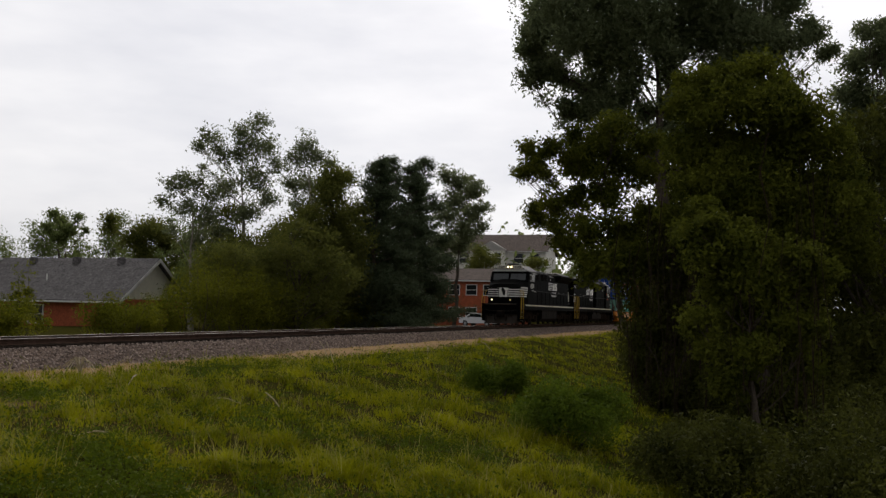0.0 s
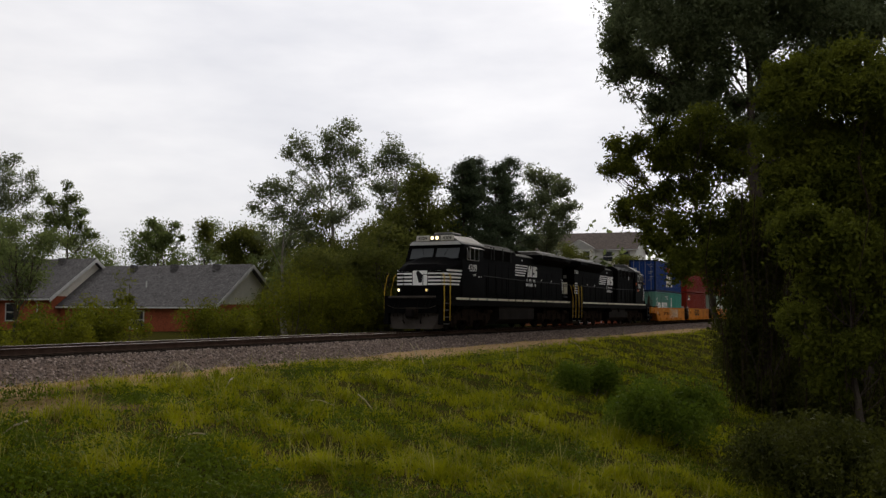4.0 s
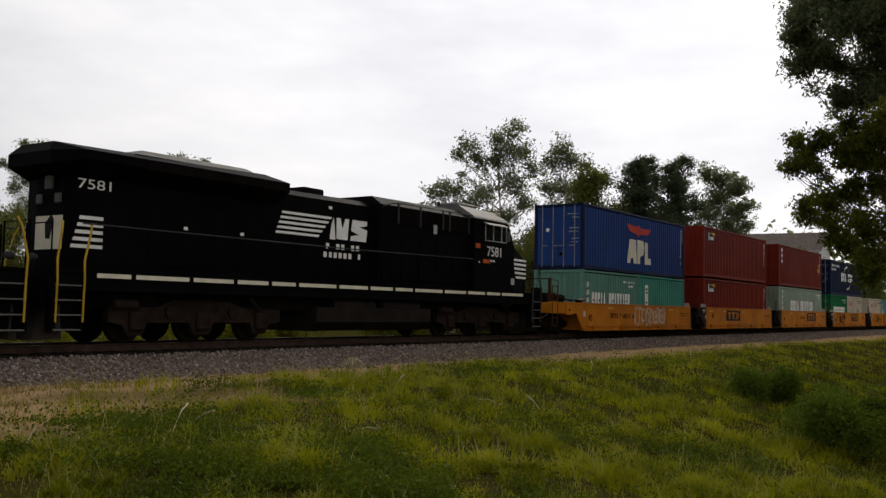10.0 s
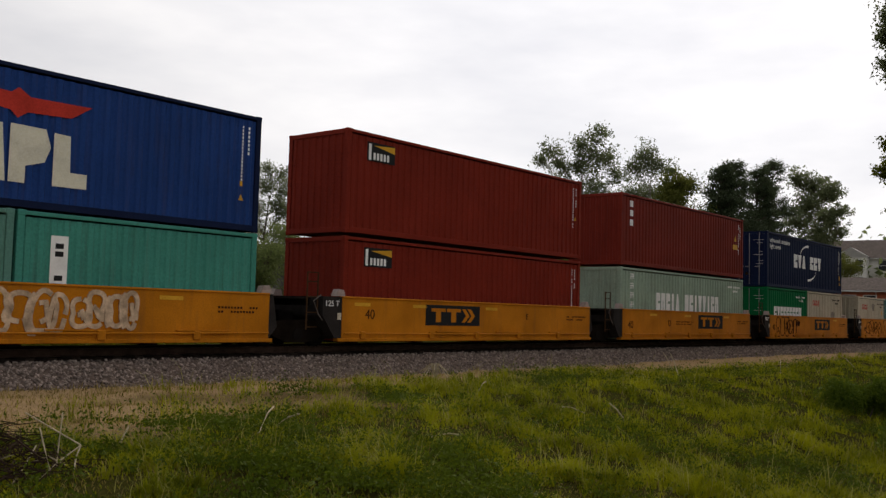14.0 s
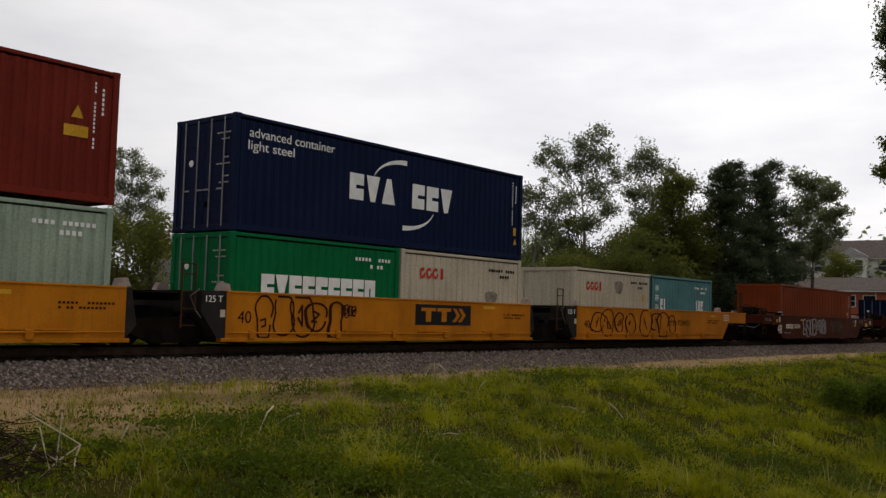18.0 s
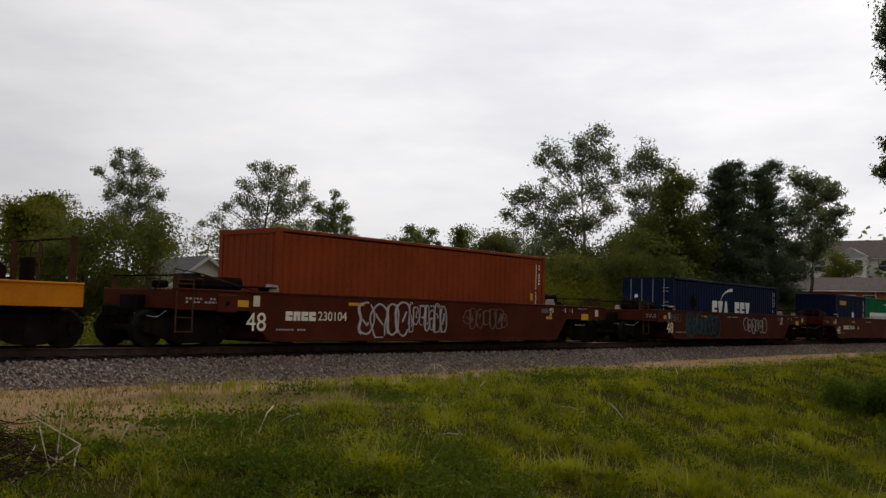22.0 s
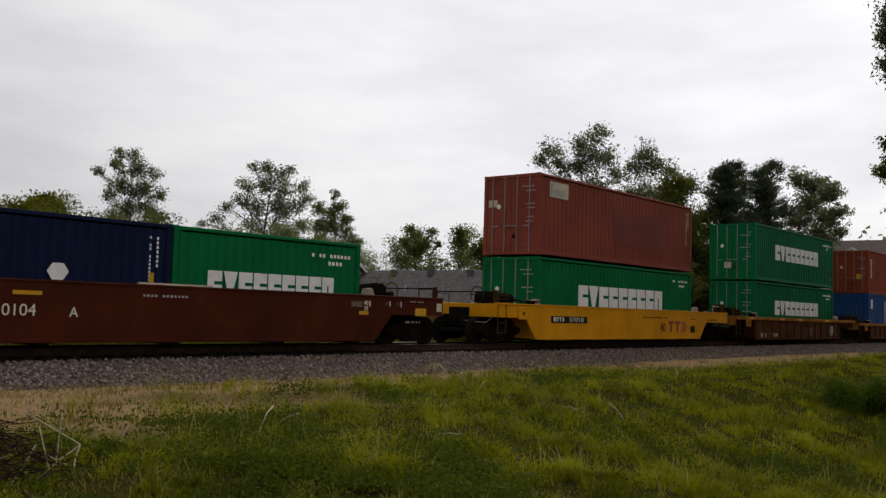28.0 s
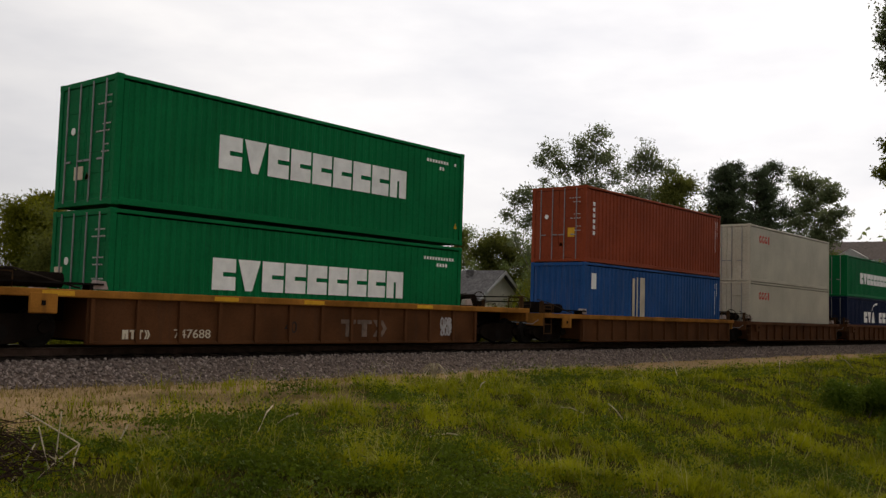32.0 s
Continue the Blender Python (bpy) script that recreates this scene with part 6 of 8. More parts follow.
def number_marks(name, pale=M_WHITE, side_x=None, seed=0, col=False):
    """Owner's numbers and small writing near the end of the side, as bars."""
    ob, y, z, length, height = on(name)
    x1 = length - 0.35
    if col:
        plates(ob, "small_marks", upright_bars(length - 0.58, z + height - 1.75, z + height - 0.28, 0.04, 17, seed) + upright_bars(length - 0.40, z + height - 1.0, z + height - 0.28, 0.05, 7, seed + 1), y, pale)
    else:
        plates(ob, "small_marks", unread_bars(x1 - 1.45, x1, z + height - 0.46, 0.09, 11, seed) + unread_bars(x1 - 0.85, x1 - 0.3, z + height - 0.66, 0.10, 4, seed + 1), y, pale)


M_WORN = material("worn_pale_marking", (0.42, 0.41, 0.38), 0.7, vary=0.25, scale=6)


def door_marks(name, pale=M_WHITE, seed=0):
    ob, y, z, length, height = on(name)
    bm = bmesh.new()
    rng = random.Random(seed)
    for k in range(9):
        zz = z + height - 0.48 - 0.155 * k
        if k in (2, 3, 6):
            continue
        x = -1.02 + 0.08 * rng.random()
        end = x + 0.20 + 0.30 * rng.random()
        while x < end:
            w = 0.05 + 0.06 * rng.random()
            box(bm, 0.008, 0.016, x, x + w, zz, zz + 0.032)
            x += w + 0.03
    part("door_marks", bm, M_WORN, ob)
    # a warning triangle and a round plate
    tri = bmesh.new()
    v = [tri.verts.new((0.012, -0.12 + dy, z + 0.62 + dz)) for dy, dz in ((-0.09, 0), (0.09, 0), (0, 0.16))]
    tri.faces.new(v)
    bmesh.ops.solidify(tri, geom=tri.faces[:], thickness=0.006)
    part("warning_triangle", tri, M_DECAL, ob)
    part("round_plate", moved(lathe_y(bmesh.new(), [(0.001, -0.005), (0.085, -0.005), (0.09, 0.005)], 0, 0, 14), pose(0.010, 0.55, z + 1.75, 0, 0, -90)), pale, ob)


def green_emblem(name, x0, x1, dz0, dz1):
    ob, y, z, length, height = on(name)
    plates(ob, "emblem", emblem_blocks(x0, x1, z + dz0, z + dz1, "btbbbbbbo", 0.09), y, M_WHITE, label="big white block emblem")


for nm, a, b, lo, hi in (("green_a", 2.7, 9.52, 1.22, 1.98), ("green_b", 2.74, 9.52, 1.17, 1.98), ("green_low", 2.66, 9.44, 1.22, 2.00), ("green_20a", 0.96, 5.1, 1.02, 1.60), ("green_20b", 0.96, 5.1, 1.02, 1.60), ("green_last", 2.7, 9.5, 0.9, 1.6)):
    green_emblem(nm, a, b, lo, hi)
for k, nm in enumerate(("green_a", "green_b", "green_low", "green_20a", "green_20b", "white_20a", "white_20b", "teal_a", "sage", "slate_20")):
    number_marks(nm, M_WHITE if "white" not in nm else M_TRUCK, seed=k)
for k, nm in enumerate(("blue_top", "red_low", "red_top", "red_single", "navy_top", "orange", "navy_low", "navy_20", "dull_red", "rust_red", "blue")):
    number_marks(nm, seed=20 + k, col=True)
for k, nm in enumerate(("blue_top", "navy_top", "green_low", "green_a", "green_b", "dull_red", "rust_red", "navy_low", "green_20a")):
    door_marks(nm, seed=k)
ob, y, z, _, _ = on("blue_top")
shapes = ([(4.67, 0.51), (5.05, 0.51), (5.12, 0.76), (5.40, 0.76), (5.44, 0.51), (5.82, 0.51), (5.72, 1.66), (4.96, 1.66)],
          [(5.88, 0.51), (6.22, 0.51), (6.22, 0.86), (6.62, 0.98), (6.74, 1.30), (6.62, 1.66), (5.88, 1.68)],
          [(6.80, 0.52), (7.56, 0.53), (7.56, 0.84), (7.18, 0.84), (7.16, 1.60), (6.80, 1.62)])
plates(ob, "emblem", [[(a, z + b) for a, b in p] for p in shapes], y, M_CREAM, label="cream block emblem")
wing = [(4.66, 2.38), (4.96, 2.04), (5.86, 1.94), (6.01, 1.80), (6.21, 1.94), (7.16, 1.98), (7.61, 2.28), (6.26, 2.26), (6.01, 2.42), (5.86, 2.30)]
plates(ob, "emblem", [[(a, z + b) for a, b in wing]], y, M_RED, label="red winged emblem")
for nm in ("red_low", "red_top"):
    ob, y, z, _, _ = on(nm)
    plates(ob, "sign_plate", [rect(0.77, 1.92, z + 2.09, z + 2.63)], y, M_BLACK)
    plates(ob, "emblem", [[(1.05, z + 2.54), (1.90, z + 2.40), (1.90, z + 2.60)]], y - 0.006, M_DECAL)
    plates(ob, "emblem", unread_bars(1.02, 1.86, z + 2.14, 0.2, 6, 3) + [rect(0.83, 0.93, z + 2.12, z + 2.58)], y - 0.006, M_WHITE)
for nm, x0, x1, lo, hi, code in (("teal_a", 0.87, 5.02, 0.92, 1.62, "bobia-sbittibo"), ("sage", 3.0, 9.34, 1.18, 1.96, "bobia-sbittibo"), ("slate_20", 0.9, 1.45, 1.0, 1.62, "bi")):
    ob, y, z, _, _ = on(nm)
    plates(ob, "emblem", emblem_blocks(x0, x1, z + lo, z + hi, code, 0.2), y, M_WHITE, label="white block emblem")
for nm in ("teal_a", "sage", "slate_20"):
    ob, y, z, _, height = on(nm)
    polys = []
    x, dz, top = (0.78, 0.375, 0.24) if nm == "sage" else (0.48, 0.40, 0.43) if nm == "slate_20" else (0.34, 0.34, 0.54)
    for k in range(4):
        zz = z + height - top - dz * k - 0.24
        polys += [rect(x, x + 0.30, zz + 0.11, zz + 0.15), rect(x + 0.13, x + 0.17, zz, zz + 0.24), rect(x, x + 0.30, zz + 0.2, zz + 0.235), rect(x + 0.02, x + 0.06, zz, zz + 0.15), rect(x + 0.24, x + 0.28, zz + 0.02, zz + 0.18)]
    plates(ob, "side_mark", polys, y, M_WHITE)
ob, y, z, _, _ = on("slate_20")
plates(ob, "emblem", emblem_blocks(4.35, 5.14, z + 1.0, z + 1.62, "iob", 0.2), y, M_WHITE)
ob, y, z, _, _ = on("teal_b")
plates(ob, "sign_plate", [rect(0.72, 1.10, z + 0.95, z + 2.12)], y, M_WHITE)
plates(ob, "side_mark", upright_bars(0.82, z + 1.03, z + 2.02, 0.18, 6, 2), y - 0.006, M_BLACK)
ob, y, z, _, _ = on("navy_top")
write(ob, "advanced container", 1.88, y, z + 2.46, 0.34, M_WHITE, span=2.9)
write(ob, "light steel", 1.16, y, z + 2.14, 0.34, M_WHITE, span=1.5)


def arc(cx, cz, rx, rz, a0, a1, w0, w1, n=12):
    out = []
    for i in range(n):
        t0, t1 = i / n, (i + 1) / n
        q = []
        for t, sg in ((t0, -1), (t1, -1), (t1, 1), (t0, 1)):
            a = math.radians(a0 + (a1 - a0) * t)
            w = (w0 + (w1 - w0) * t) / 2 * sg
            q.append((cx + (rx + w) * math.cos(a), cz + (rz + w) * math.sin(a)))
        out.append(q)
    return out


def navy_emblem(name, x0, x1, lo, hi):
    ob, y, z, _, _ = on(name)
    plates(ob, "emblem", emblem_blocks(x0, x1, z + lo, z + hi, "bta-bbt", 0.16), y, M_WHITE, label="white block emblem")
    cx, mid = (x0 + x1) / 2, z + (lo + hi) / 2
    plates(ob, "white_arc", arc(cx + 0.05, mid + 0.22, 1.35, 0.70, 165, 88, 0.02, 0.15), y, M_WHITE)
    plates(ob, "white_arc", arc(cx + 0.03, mid - 0.28, 1.37, 0.70, -15, -92, 0.02, 0.15), y, M_WHITE)


navy_emblem("navy_top", 3.89, 8.44, 1.20, 1.93)
navy_emblem("navy_low", 4.0, 8.54, 0.95, 1.68)
ob, y, z, _, _ = on("navy_low")
plates(ob, "faded_diamond", [[(1.62, z + 1.55), (2.0, z + 1.20), (2.38, z + 1.55), (2.0, z + 1.92)]], y, M_TRUCK, label="dark rubbed-out diamond mark")
navy_emblem("navy_last", 3.5, 9.5, 1.0, 1.7)
for nm in ("white_20a", "white_20b"):
    ob, y, z, _, _ = on(nm)
    plates(ob, "emblem", emblem_blocks(0.81, 2.02, z + 1.76, z + 2.10, "ccci", 0.12), y, M_RED, label="red block emblem")
for nm in ("reefer_a", "reefer_b"):
    ob, y, z, _, _ = on(nm)
    plates(ob, "emblem", emblem_blocks(1.2, 2.7, z + 2.0, z + 2.4, "ccci", 0.12), y - 0.002, M_RED, label="red block emblem")
M_PRIMER = material("grey_primer_patch", (0.25, 0.21, 0.17), 0.9, vary=0.3, scale=4)
for nm, cx, cz in (("white_20b", 3.3, 1.95), ("white_20a", 4.4, 1.25)):
    ob, y, z, _, _ = on(nm)
    plates(ob, "primer_patch", [[(cx + (0.32 + 0.07 * math.sin(3 * a)) * math.cos(a), z + cz + (0.30 + 0.06 * math.cos(2 * a)) * math.sin(a)) for a in [k * 0.5236 for k in range(12)]]], y, M_PRIMER)
ob, y, z, _, _ = on("navy_20")
plates(ob, "emblem", emblem_blocks(0.75, 2.0, z + 1.95, z + 2.2, "bobbo", 0.12), y, M_DECAL, label="yellow block emblem")
plates(ob, "emblem", [[(3.35 + 0.24 * math.cos(a * math.pi / 3), z + 1.38 + 0.2 * math.sin(a * math.pi / 3)) for a in range(6)]], y, M_WHITE)
P_REPAINT = box_paint("darker_red_repaint", (0.185, 0.046, 0.034), streak=0.2, dirt=(0.10, 0.03, 0.025))
ob, y, z, _, _ = on("dull_red")
plates(ob, "sign_plate", [rect(0.65, 1.88, z + 2.10, z + 2.66)], y, M_PALEDECAL)
plates(ob, "emblem", unread_bars(0.9, 1.8, z + 2.18, 0.22, 6, 3) + [rect(0.72, 0.82, z + 2.15, z + 2.6)], y - 0.006, M_SPRAYWHITE)
plates(ob, "repaint_patch", [rect(5.2, 9.6, z + 0.75, z + 2.1)], y + 0.002, P_REPAINT)
for nm, mat, y0, y1, z0, z1 in (("rust_red", M_DECAL, -0.72, -0.42, 0.95, 1.3), ("green_b", M_PALEDECAL, 0.05, 0.42, 0.62, 0.92), ("dull_red", M_PALEDECAL, 0.62, 1.0, 1.75, 2.0), ("green_a", M_PALEDECAL, 0.72, 1.05, 1.25, 1.62)):
    ob, y, z, _, _ = on(nm)
    part("door_plate", boxes((0.006, 0.018, y0, y1, z + z0, z + z1)), mat, ob)
ob, y, z, _, _ = on("rust_red")
plates(ob, "side_mark", upright_bars(0.52, z + 1.05, z + 2.6, 0.16, 7, 5), y, M_WHITE)
ob, y, z, _, _ = on("red_single")
plates(ob, "side_mark", upright_bars(0.70, z + 1.61, z + 2.75, 0.26, 3, 6), y, M_WHITE)
ob, y, z, _, _ = on("blue")
plates(ob, "scrape", [rect(3.7, 3.9, z + 0.75, z + 2.45), rect(4.05, 4.15, z + 0.75, z + 2.5), rect(4.35, 4.75, z + 0.8, z + 2.5)], y, M_PALEDECAL)
plates(ob, "paper_label", [rect(0.5, 0.85, z + 1.9, z + 2.5)], y, M_WHITE)


def side_labels(name, rows):
    """Small stickers and warning triangles on a side."""
    ob, y, z, length, height = on(name)
    for kind, x, dz, w, h in rows:
        if kind == "triangle":
            plates(ob, "warning_triangle", [[(x, z + dz), (x + w, z + dz), (x + w / 2, z + dz + h)]], y - 0.002, M_DECAL)
        else:
            plates(ob, "sticker", [rect(x, x + w, z + dz, z + dz + h)], y - 0.002, M_DECAL if kind == "yellow" else M_PALEDECAL)


side_labels("red_single", (("triangle", 11.1, 1.75, 0.28, 0.28), ("yellow", 10.95, 1.35, 0.55, 0.24)))
side_labels("orange", (("yellow", 11.3, 1.35, 0.14, 0.24), ("pale", 11.3, 0.95, 0.2, 0.26), ("triangle", 11.28, 0.42, 0.26, 0.24)))
side_labels("blue_top", (("triangle", 11.55, 0.75, 0.15, 0.15), ("yellow", 11.58, 1.1, 0.08, 0.12)))
side_labels("navy_top", (("triangle", 11.7, 0.5, 0.2, 0.2), ("yellow", 11.7, 0.8, 0.14, 0.26)))
side_labels("navy_20", (("yellow", 5.5, 1.2, 0.12, 0.26), ("yellow", 5.5, 0.85, 0.12, 0.2)))
side_labels("red_top", (("triangle", 11.7, 1.4, 0.14, 0.14),))
side_labels("green_b", (("triangle", 11.75, 0.5, 0.16, 0.16),))
side_labels("white_20b", (("yellow", 5.2, 1.45, 0.16, 0.26), ("pale", 4.8, 1.45, 0.2, 0.26)))


# ---- the two engines ----
def hull(pts):
    bm = bmesh.new()
    for p in pts:
        bm.verts.new(p)
    bmesh.ops.convex_hull(bm, input=bm.verts[:])
    bmesh.ops.delete(bm, geom=[v for v in bm.verts if not v.link_faces], context="VERTS")
    bmesh.ops.dissolve_limit(bm, angle_limit=0.01, verts=bm.verts[:], edges=bm.edges[:])
    bmesh.ops.recalc_face_normals(bm, faces=bm.faces[:])
    return bm


def flip(polys, cx, side):
    """Mirror shapes about cx on the side that is read the other way round."""
    return polys if side < 0 else [[(2 * cx - x, z) for x, z in p] for p in polys]


def sym(pts):
    return [(x, s * y, z) for x, y, z in pts for s in (-1, 1)]


def engine_truck(parent, x, way):
    """A three-axle truck with a heavy cast frame, journal boxes and dampers."""
    t = new("truck")
    t.parent = parent
    t.matrix_basis = pose(x, 0, 0)
    for s in (-1, 1):
        out = [(-2.75, 0.95), (-2.75, 0.62), (-2.35, 0.55), (-2.2, 0.30), (-1.8, 0.30), (-1.65, 0.60), (-0.40, 0.60), (-0.25, 0.30), (0.25, 0.30), (0.40, 0.60), (1.65, 0.60), (1.8, 0.30),
               (2.2, 0.30), (2.35, 0.55), (2.75, 0.62), (2.75, 0.95), (1.35, 0.98), (0.9, 1.14), (-0.9, 1.14), (-1.35, 0.98)]
        shared_part("side_frame", ("engine", s), lambda: prism(bmesh.new(), out, *sorted((s * 1.02, s * 1.20))), M_ENGTRUCK, t)
        for e in (-2.0, 0.0, 2.0):
            shared_part("journal_box", ("engine", s), lambda: boxes((-0.20, 0.20, *sorted((s * 1.16, s * 1.32)), 0.42, 0.86), bevel=0.04), M_ENGTRUCK, t, pose(e, 0, 0))
        for e in (-1.0, 1.0):
            shared_part("spring_nest", ("engine", s), lambda: lathe_y(bmesh.new(), [(0.15, s * 1.18), (0.16, s * 1.27), (0.1, s * 1.28)], 0, 0.86, 12), M_ENGTRUCK, t, pose(e, 0, 0))
        shared_part("brake_cylinder", ("engine", s), lambda: moved(tube(bmesh.new(), [(-0.32, 0, 0), (0.32, 0, 0)], 0.12, 12), pose(2.35, s * 1.25, 1.02)), M_ENGTRUCK, t)
        shared_part("damper", ("engine", s), lambda: bar([(-1.9, s * 1.27, 0.95), (-1.5, s * 1.30, 1.28)], 0.05), M_ENGTRUCK, t)
    shared_part("bolster", ("engine",), lambda: boxes((-0.4, 0.4, -1.0, 1.0, 0.55, 1.05), (-2.5, 2.5, -0.55, 0.55, 0.60, 0.95), bevel=0.03), M_UNDER, t)
    for e in (-2.0, 0.0, 2.0):
        wheelset(t, e, 0.52, way)
    return t


def hood_bars(t, x0, x1, z0, z1, y, side, slant=0.25, n=5, edge=0.0):
    """Five pale bars with gaps, cut on a slant at one end."""
    h = (z1 - z0) / (2 * n - 1)
    polys = []
    for k in range(n):
        a, b = z0 + 2 * k * h, z0 + (2 * k + 1) * h
        fa, fb = (a - z0) / (z1 - z0), (b - z0) / (z1 - z0)
        polys.append([(x0 - edge * (1 - fa), a), (x1 - slant * (1 - fa), a), (x1 - slant * (1 - fb), b), (x0 - edge * (1 - fb), b)])
    plates(t, "stripe_bar", polys, y, M_WHITE, side)


def engine(u, turn, number, label, lit, near, L, emb, num, tail):
    """A wide-nosed six-axle diesel: nose, cab, hoods, radiator wings, tank, trucks, steps and rails. near: which of its sides faces the viewer."""
    t = thing("locomotive", label, "locomotive", group="engines at the head of the train")
    he = L - tail          # end of the long hood
    ch = 0.02 if lit else 0.08     # bevel of its corners
    ew = 0.98 if lit else 0.52     # half width of its flat end
    wing = 0.30 if lit else 0.58   # overhang of the radiator over it
    way = 1 if turn == 0 else -1
    # frame, walkway, pilot
    part("frame", boxes((0.55, L - 0.55, -1.5, 1.5, 1.30, 1.70), bevel=0.02), M_LOCO, t)
    part("walkway", boxes((0.55, L - 0.55, -1.54, 1.54, 1.70, 1.75)), M_LOCO, t)
    part("underframe", boxes((2.0, L - 2.0, -0.9, 0.9, 0.95, 1.32), bevel=0.03), M_UNDER, t)
    for e in (0, 1):
        m = pose(0, 0, 0) if e == 0 else pose(L, 0, 0, 0, 0, 180)
        part("pilot", moved(hull([(0.52, -1.26, 0.95), (0.52, 1.26, 0.95), (0.52, -1.26, 1.7), (0.52, 1.26, 1.7), (0.70, -1.26, 0.95), (0.70, 1.26, 0.95), (0.70, 1.26, 1.7), (0.70, -1.26, 1.7)]), m), M_LOCO, t)
        part("snowplow", moved(hull([(0.45, 0, 0.22), (0.50, -1.0, 0.22), (0.50, 1.0, 0.22), (0.95, -1.4, 0.26), (0.95, 1.4, 0.26), (0.88, -1.4, 1.0), (0.88, 1.4, 1.0), (0.72, -0.9, 0.95), (0.72, 0.9, 0.95)]), m), M_PLOW, t)
        part("coupler", moved(boxes((0.15, 0.9, -0.11, 0.11, 0.84, 1.06), (0.0, 0.3, -0.22, 0.13, 0.78, 1.12), bevel=0.04), m), M_UNDER, t)
        for s in (-1, 1):
            part("air_hose", moved(bar([(0.85, s * 0.5, 1.1), (0.55, s * 0.5, 0.95), (0.45, s * 0.45, 0.6), (0.6, s * 0.42, 0.42)], 0.03), m), M_UNDER, t)
            # corner steps
            part("step_well", moved(boxes((0.64, 1.38, *sorted((s * 1.28, s * 1.33)), 0.42, 1.70), (1.34, 1.40, *sorted((s * 1.30, s * 1.52)), 0.42, 1.72), (0.60, 0.66, *sorted((s * 1.30, s * 1.52)), 0.42, 1.72)), m), M_LOCO, t)
            for z in (0.44, 0.76, 1.08, 1.40):
                shared_part("step_tread", (e, s, L), lambda: moved(boxes((0.68, 1.32, *sorted((s * 1.33, s * 1.54)), 0, 0.03)), m), M_GREYTRIM, t, pose(0, 0, z))
            for x, bend in ((0.70, -0.10), (1.36, -0.16)):
                shared_part("step_handrail", (e, s, x, L), lambda: moved(bar([(x, s * 1.54, 0.62), (x, s * 1.56, 1.5), (x - 0.02, s * 1.56, 1.95), (x - bend, s * 1.5, 2.62), (x - bend + 0.06, s * 1.42, 2.80)], 0.025), m), M_YELLOW if (lit or e == 1) else M_GREYDARK, t)
        part("end_handrail", moved(bar([(0.60, -1.45, 1.75), (0.60, -1.45, 2.75), (0.60, -0.5, 2.75), (0.60, -0.5, 1.78)], 0.022), m), M_LOCO, t)
        part("end_handrail", moved(bar([(0.60, 1.45, 1.75), (0.60, 1.45, 2.75), (0.60, 0.5, 2.75), (0.60, 0.5, 1.78)], 0.022), m), M_LOCO, t)
        for s in (-1, 1):
            part("ditch_lamp", moved(moved(lathe_y(bmesh.new(), [(0.03, -0.09), (0.085, -0.09), (0.085, 0.0), (0.05, 0.10)], 0, 0, 14), pose(0.62, s * 0.72, 2.02, 0, 0, -90)), m), M_GREYDARK, t)
            part("lamp_lens", moved(moved(lathe_y(bmesh.new(), [(0.01, -0.105), (0.05, -0.10), (0.06, -0.088)], 0, 0, 14), pose(0.62, s * 0.72, 2.02, 0, 0, -90)), m), (M_DITCH if s > 0 else M_DIMDITCH) if (lit and e == 0) else M_GREYTRIM, t)
    # nose and cab
    part("nose", hull(sym([(1.32, 0.85, 1.75), (1.50, 1.30, 1.75), (1.32, 0.85, 2.95), (1.50, 1.30, 2.95), (1.55, 0.75, 3.28), (1.75, 1.15, 3.22), (2.95, 1.54, 1.75), (2.95, 1.54, 3.50), (2.95, 0.6, 3.72)])), M_LOCO, t)
    part("cab", hull(sym([(2.80, 1.54, 1.75), (2.80, 1.54, 3.46), (3.18, 1.50, 4.28), (5.55, 1.54, 1.75), (5.55, 1.50, 4.30), (2.92, 0.0, 3.62), (3.20, 0.6, 4.45), (5.55, 0.9, 4.45)])), M_LOCO, t)
    part("cab_roof", hull(sym([(2.98, 1.42, 4.32), (5.62, 1.56, 4.32), (3.02, 1.30, 4.44), (5.62, 1.5, 4.40), (3.15, 0.75, 4.76), (5.62, 0.85, 4.80)])), M_GREYTRIM, t)
    for s in (-1, 1):
        # windscreen halves lie on the raked front
        slope = math.degrees(math.atan2(0.40, 0.78))
        part("windscreen", moved(boxes((-0.02, 0.015, *sorted((s * 0.08, s * 1.30)), -0.30, 0.30), bevel=0.01), pose(2.955, 0, 3.86, 0, slope, 0)), M_SCREEN, t)
        part("windscreen_frame", moved(boxes((-0.012, 0.0, *sorted((s * 0.03, s * 1.36)), -0.36, 0.36)), pose(2.965, 0, 3.86, 0, slope, 0)), M_LOCO, t)
        part("wiper", moved(bar([(-0.03, s * 0.7, 0.30), (-0.03, s * 0.55, -0.12)], 0.012, 4), pose(2.955, 0, 3.86, 0, slope, 0)), M_BLACK, t)
        # side windows with pale frames and an awning
        y = s * 1.535
        for a, b in ((3.42, 3.72), (3.78, 4.30), (4.34, 4.84)):
            part("side_window", boxes((a, b, *sorted((y, y + s * 0.012)), 3.58, 4.10)), M_GLASS, t)
            part("window_frame", boxes((a - 0.03, a, *sorted((y, y + s * 0.025)), 3.55, 4.13), (b, b + 0.025, *sorted((y, y + s * 0.025)), 3.55, 4.13), (a - 0.03, b + 0.025, *sorted((y, y + s * 0.025)), 3.545, 3.575)), M_FRAMEPALE, t)
        part("window_awning", hull([(3.6, y, 4.20), (5.0, y, 4.20), (3.6, y + s * 0.28, 4.10), (5.0, y + s * 0.28, 4.10), (3.6, y, 4.22), (5.0, y, 4.22)]), M_GREYTRIM, t)
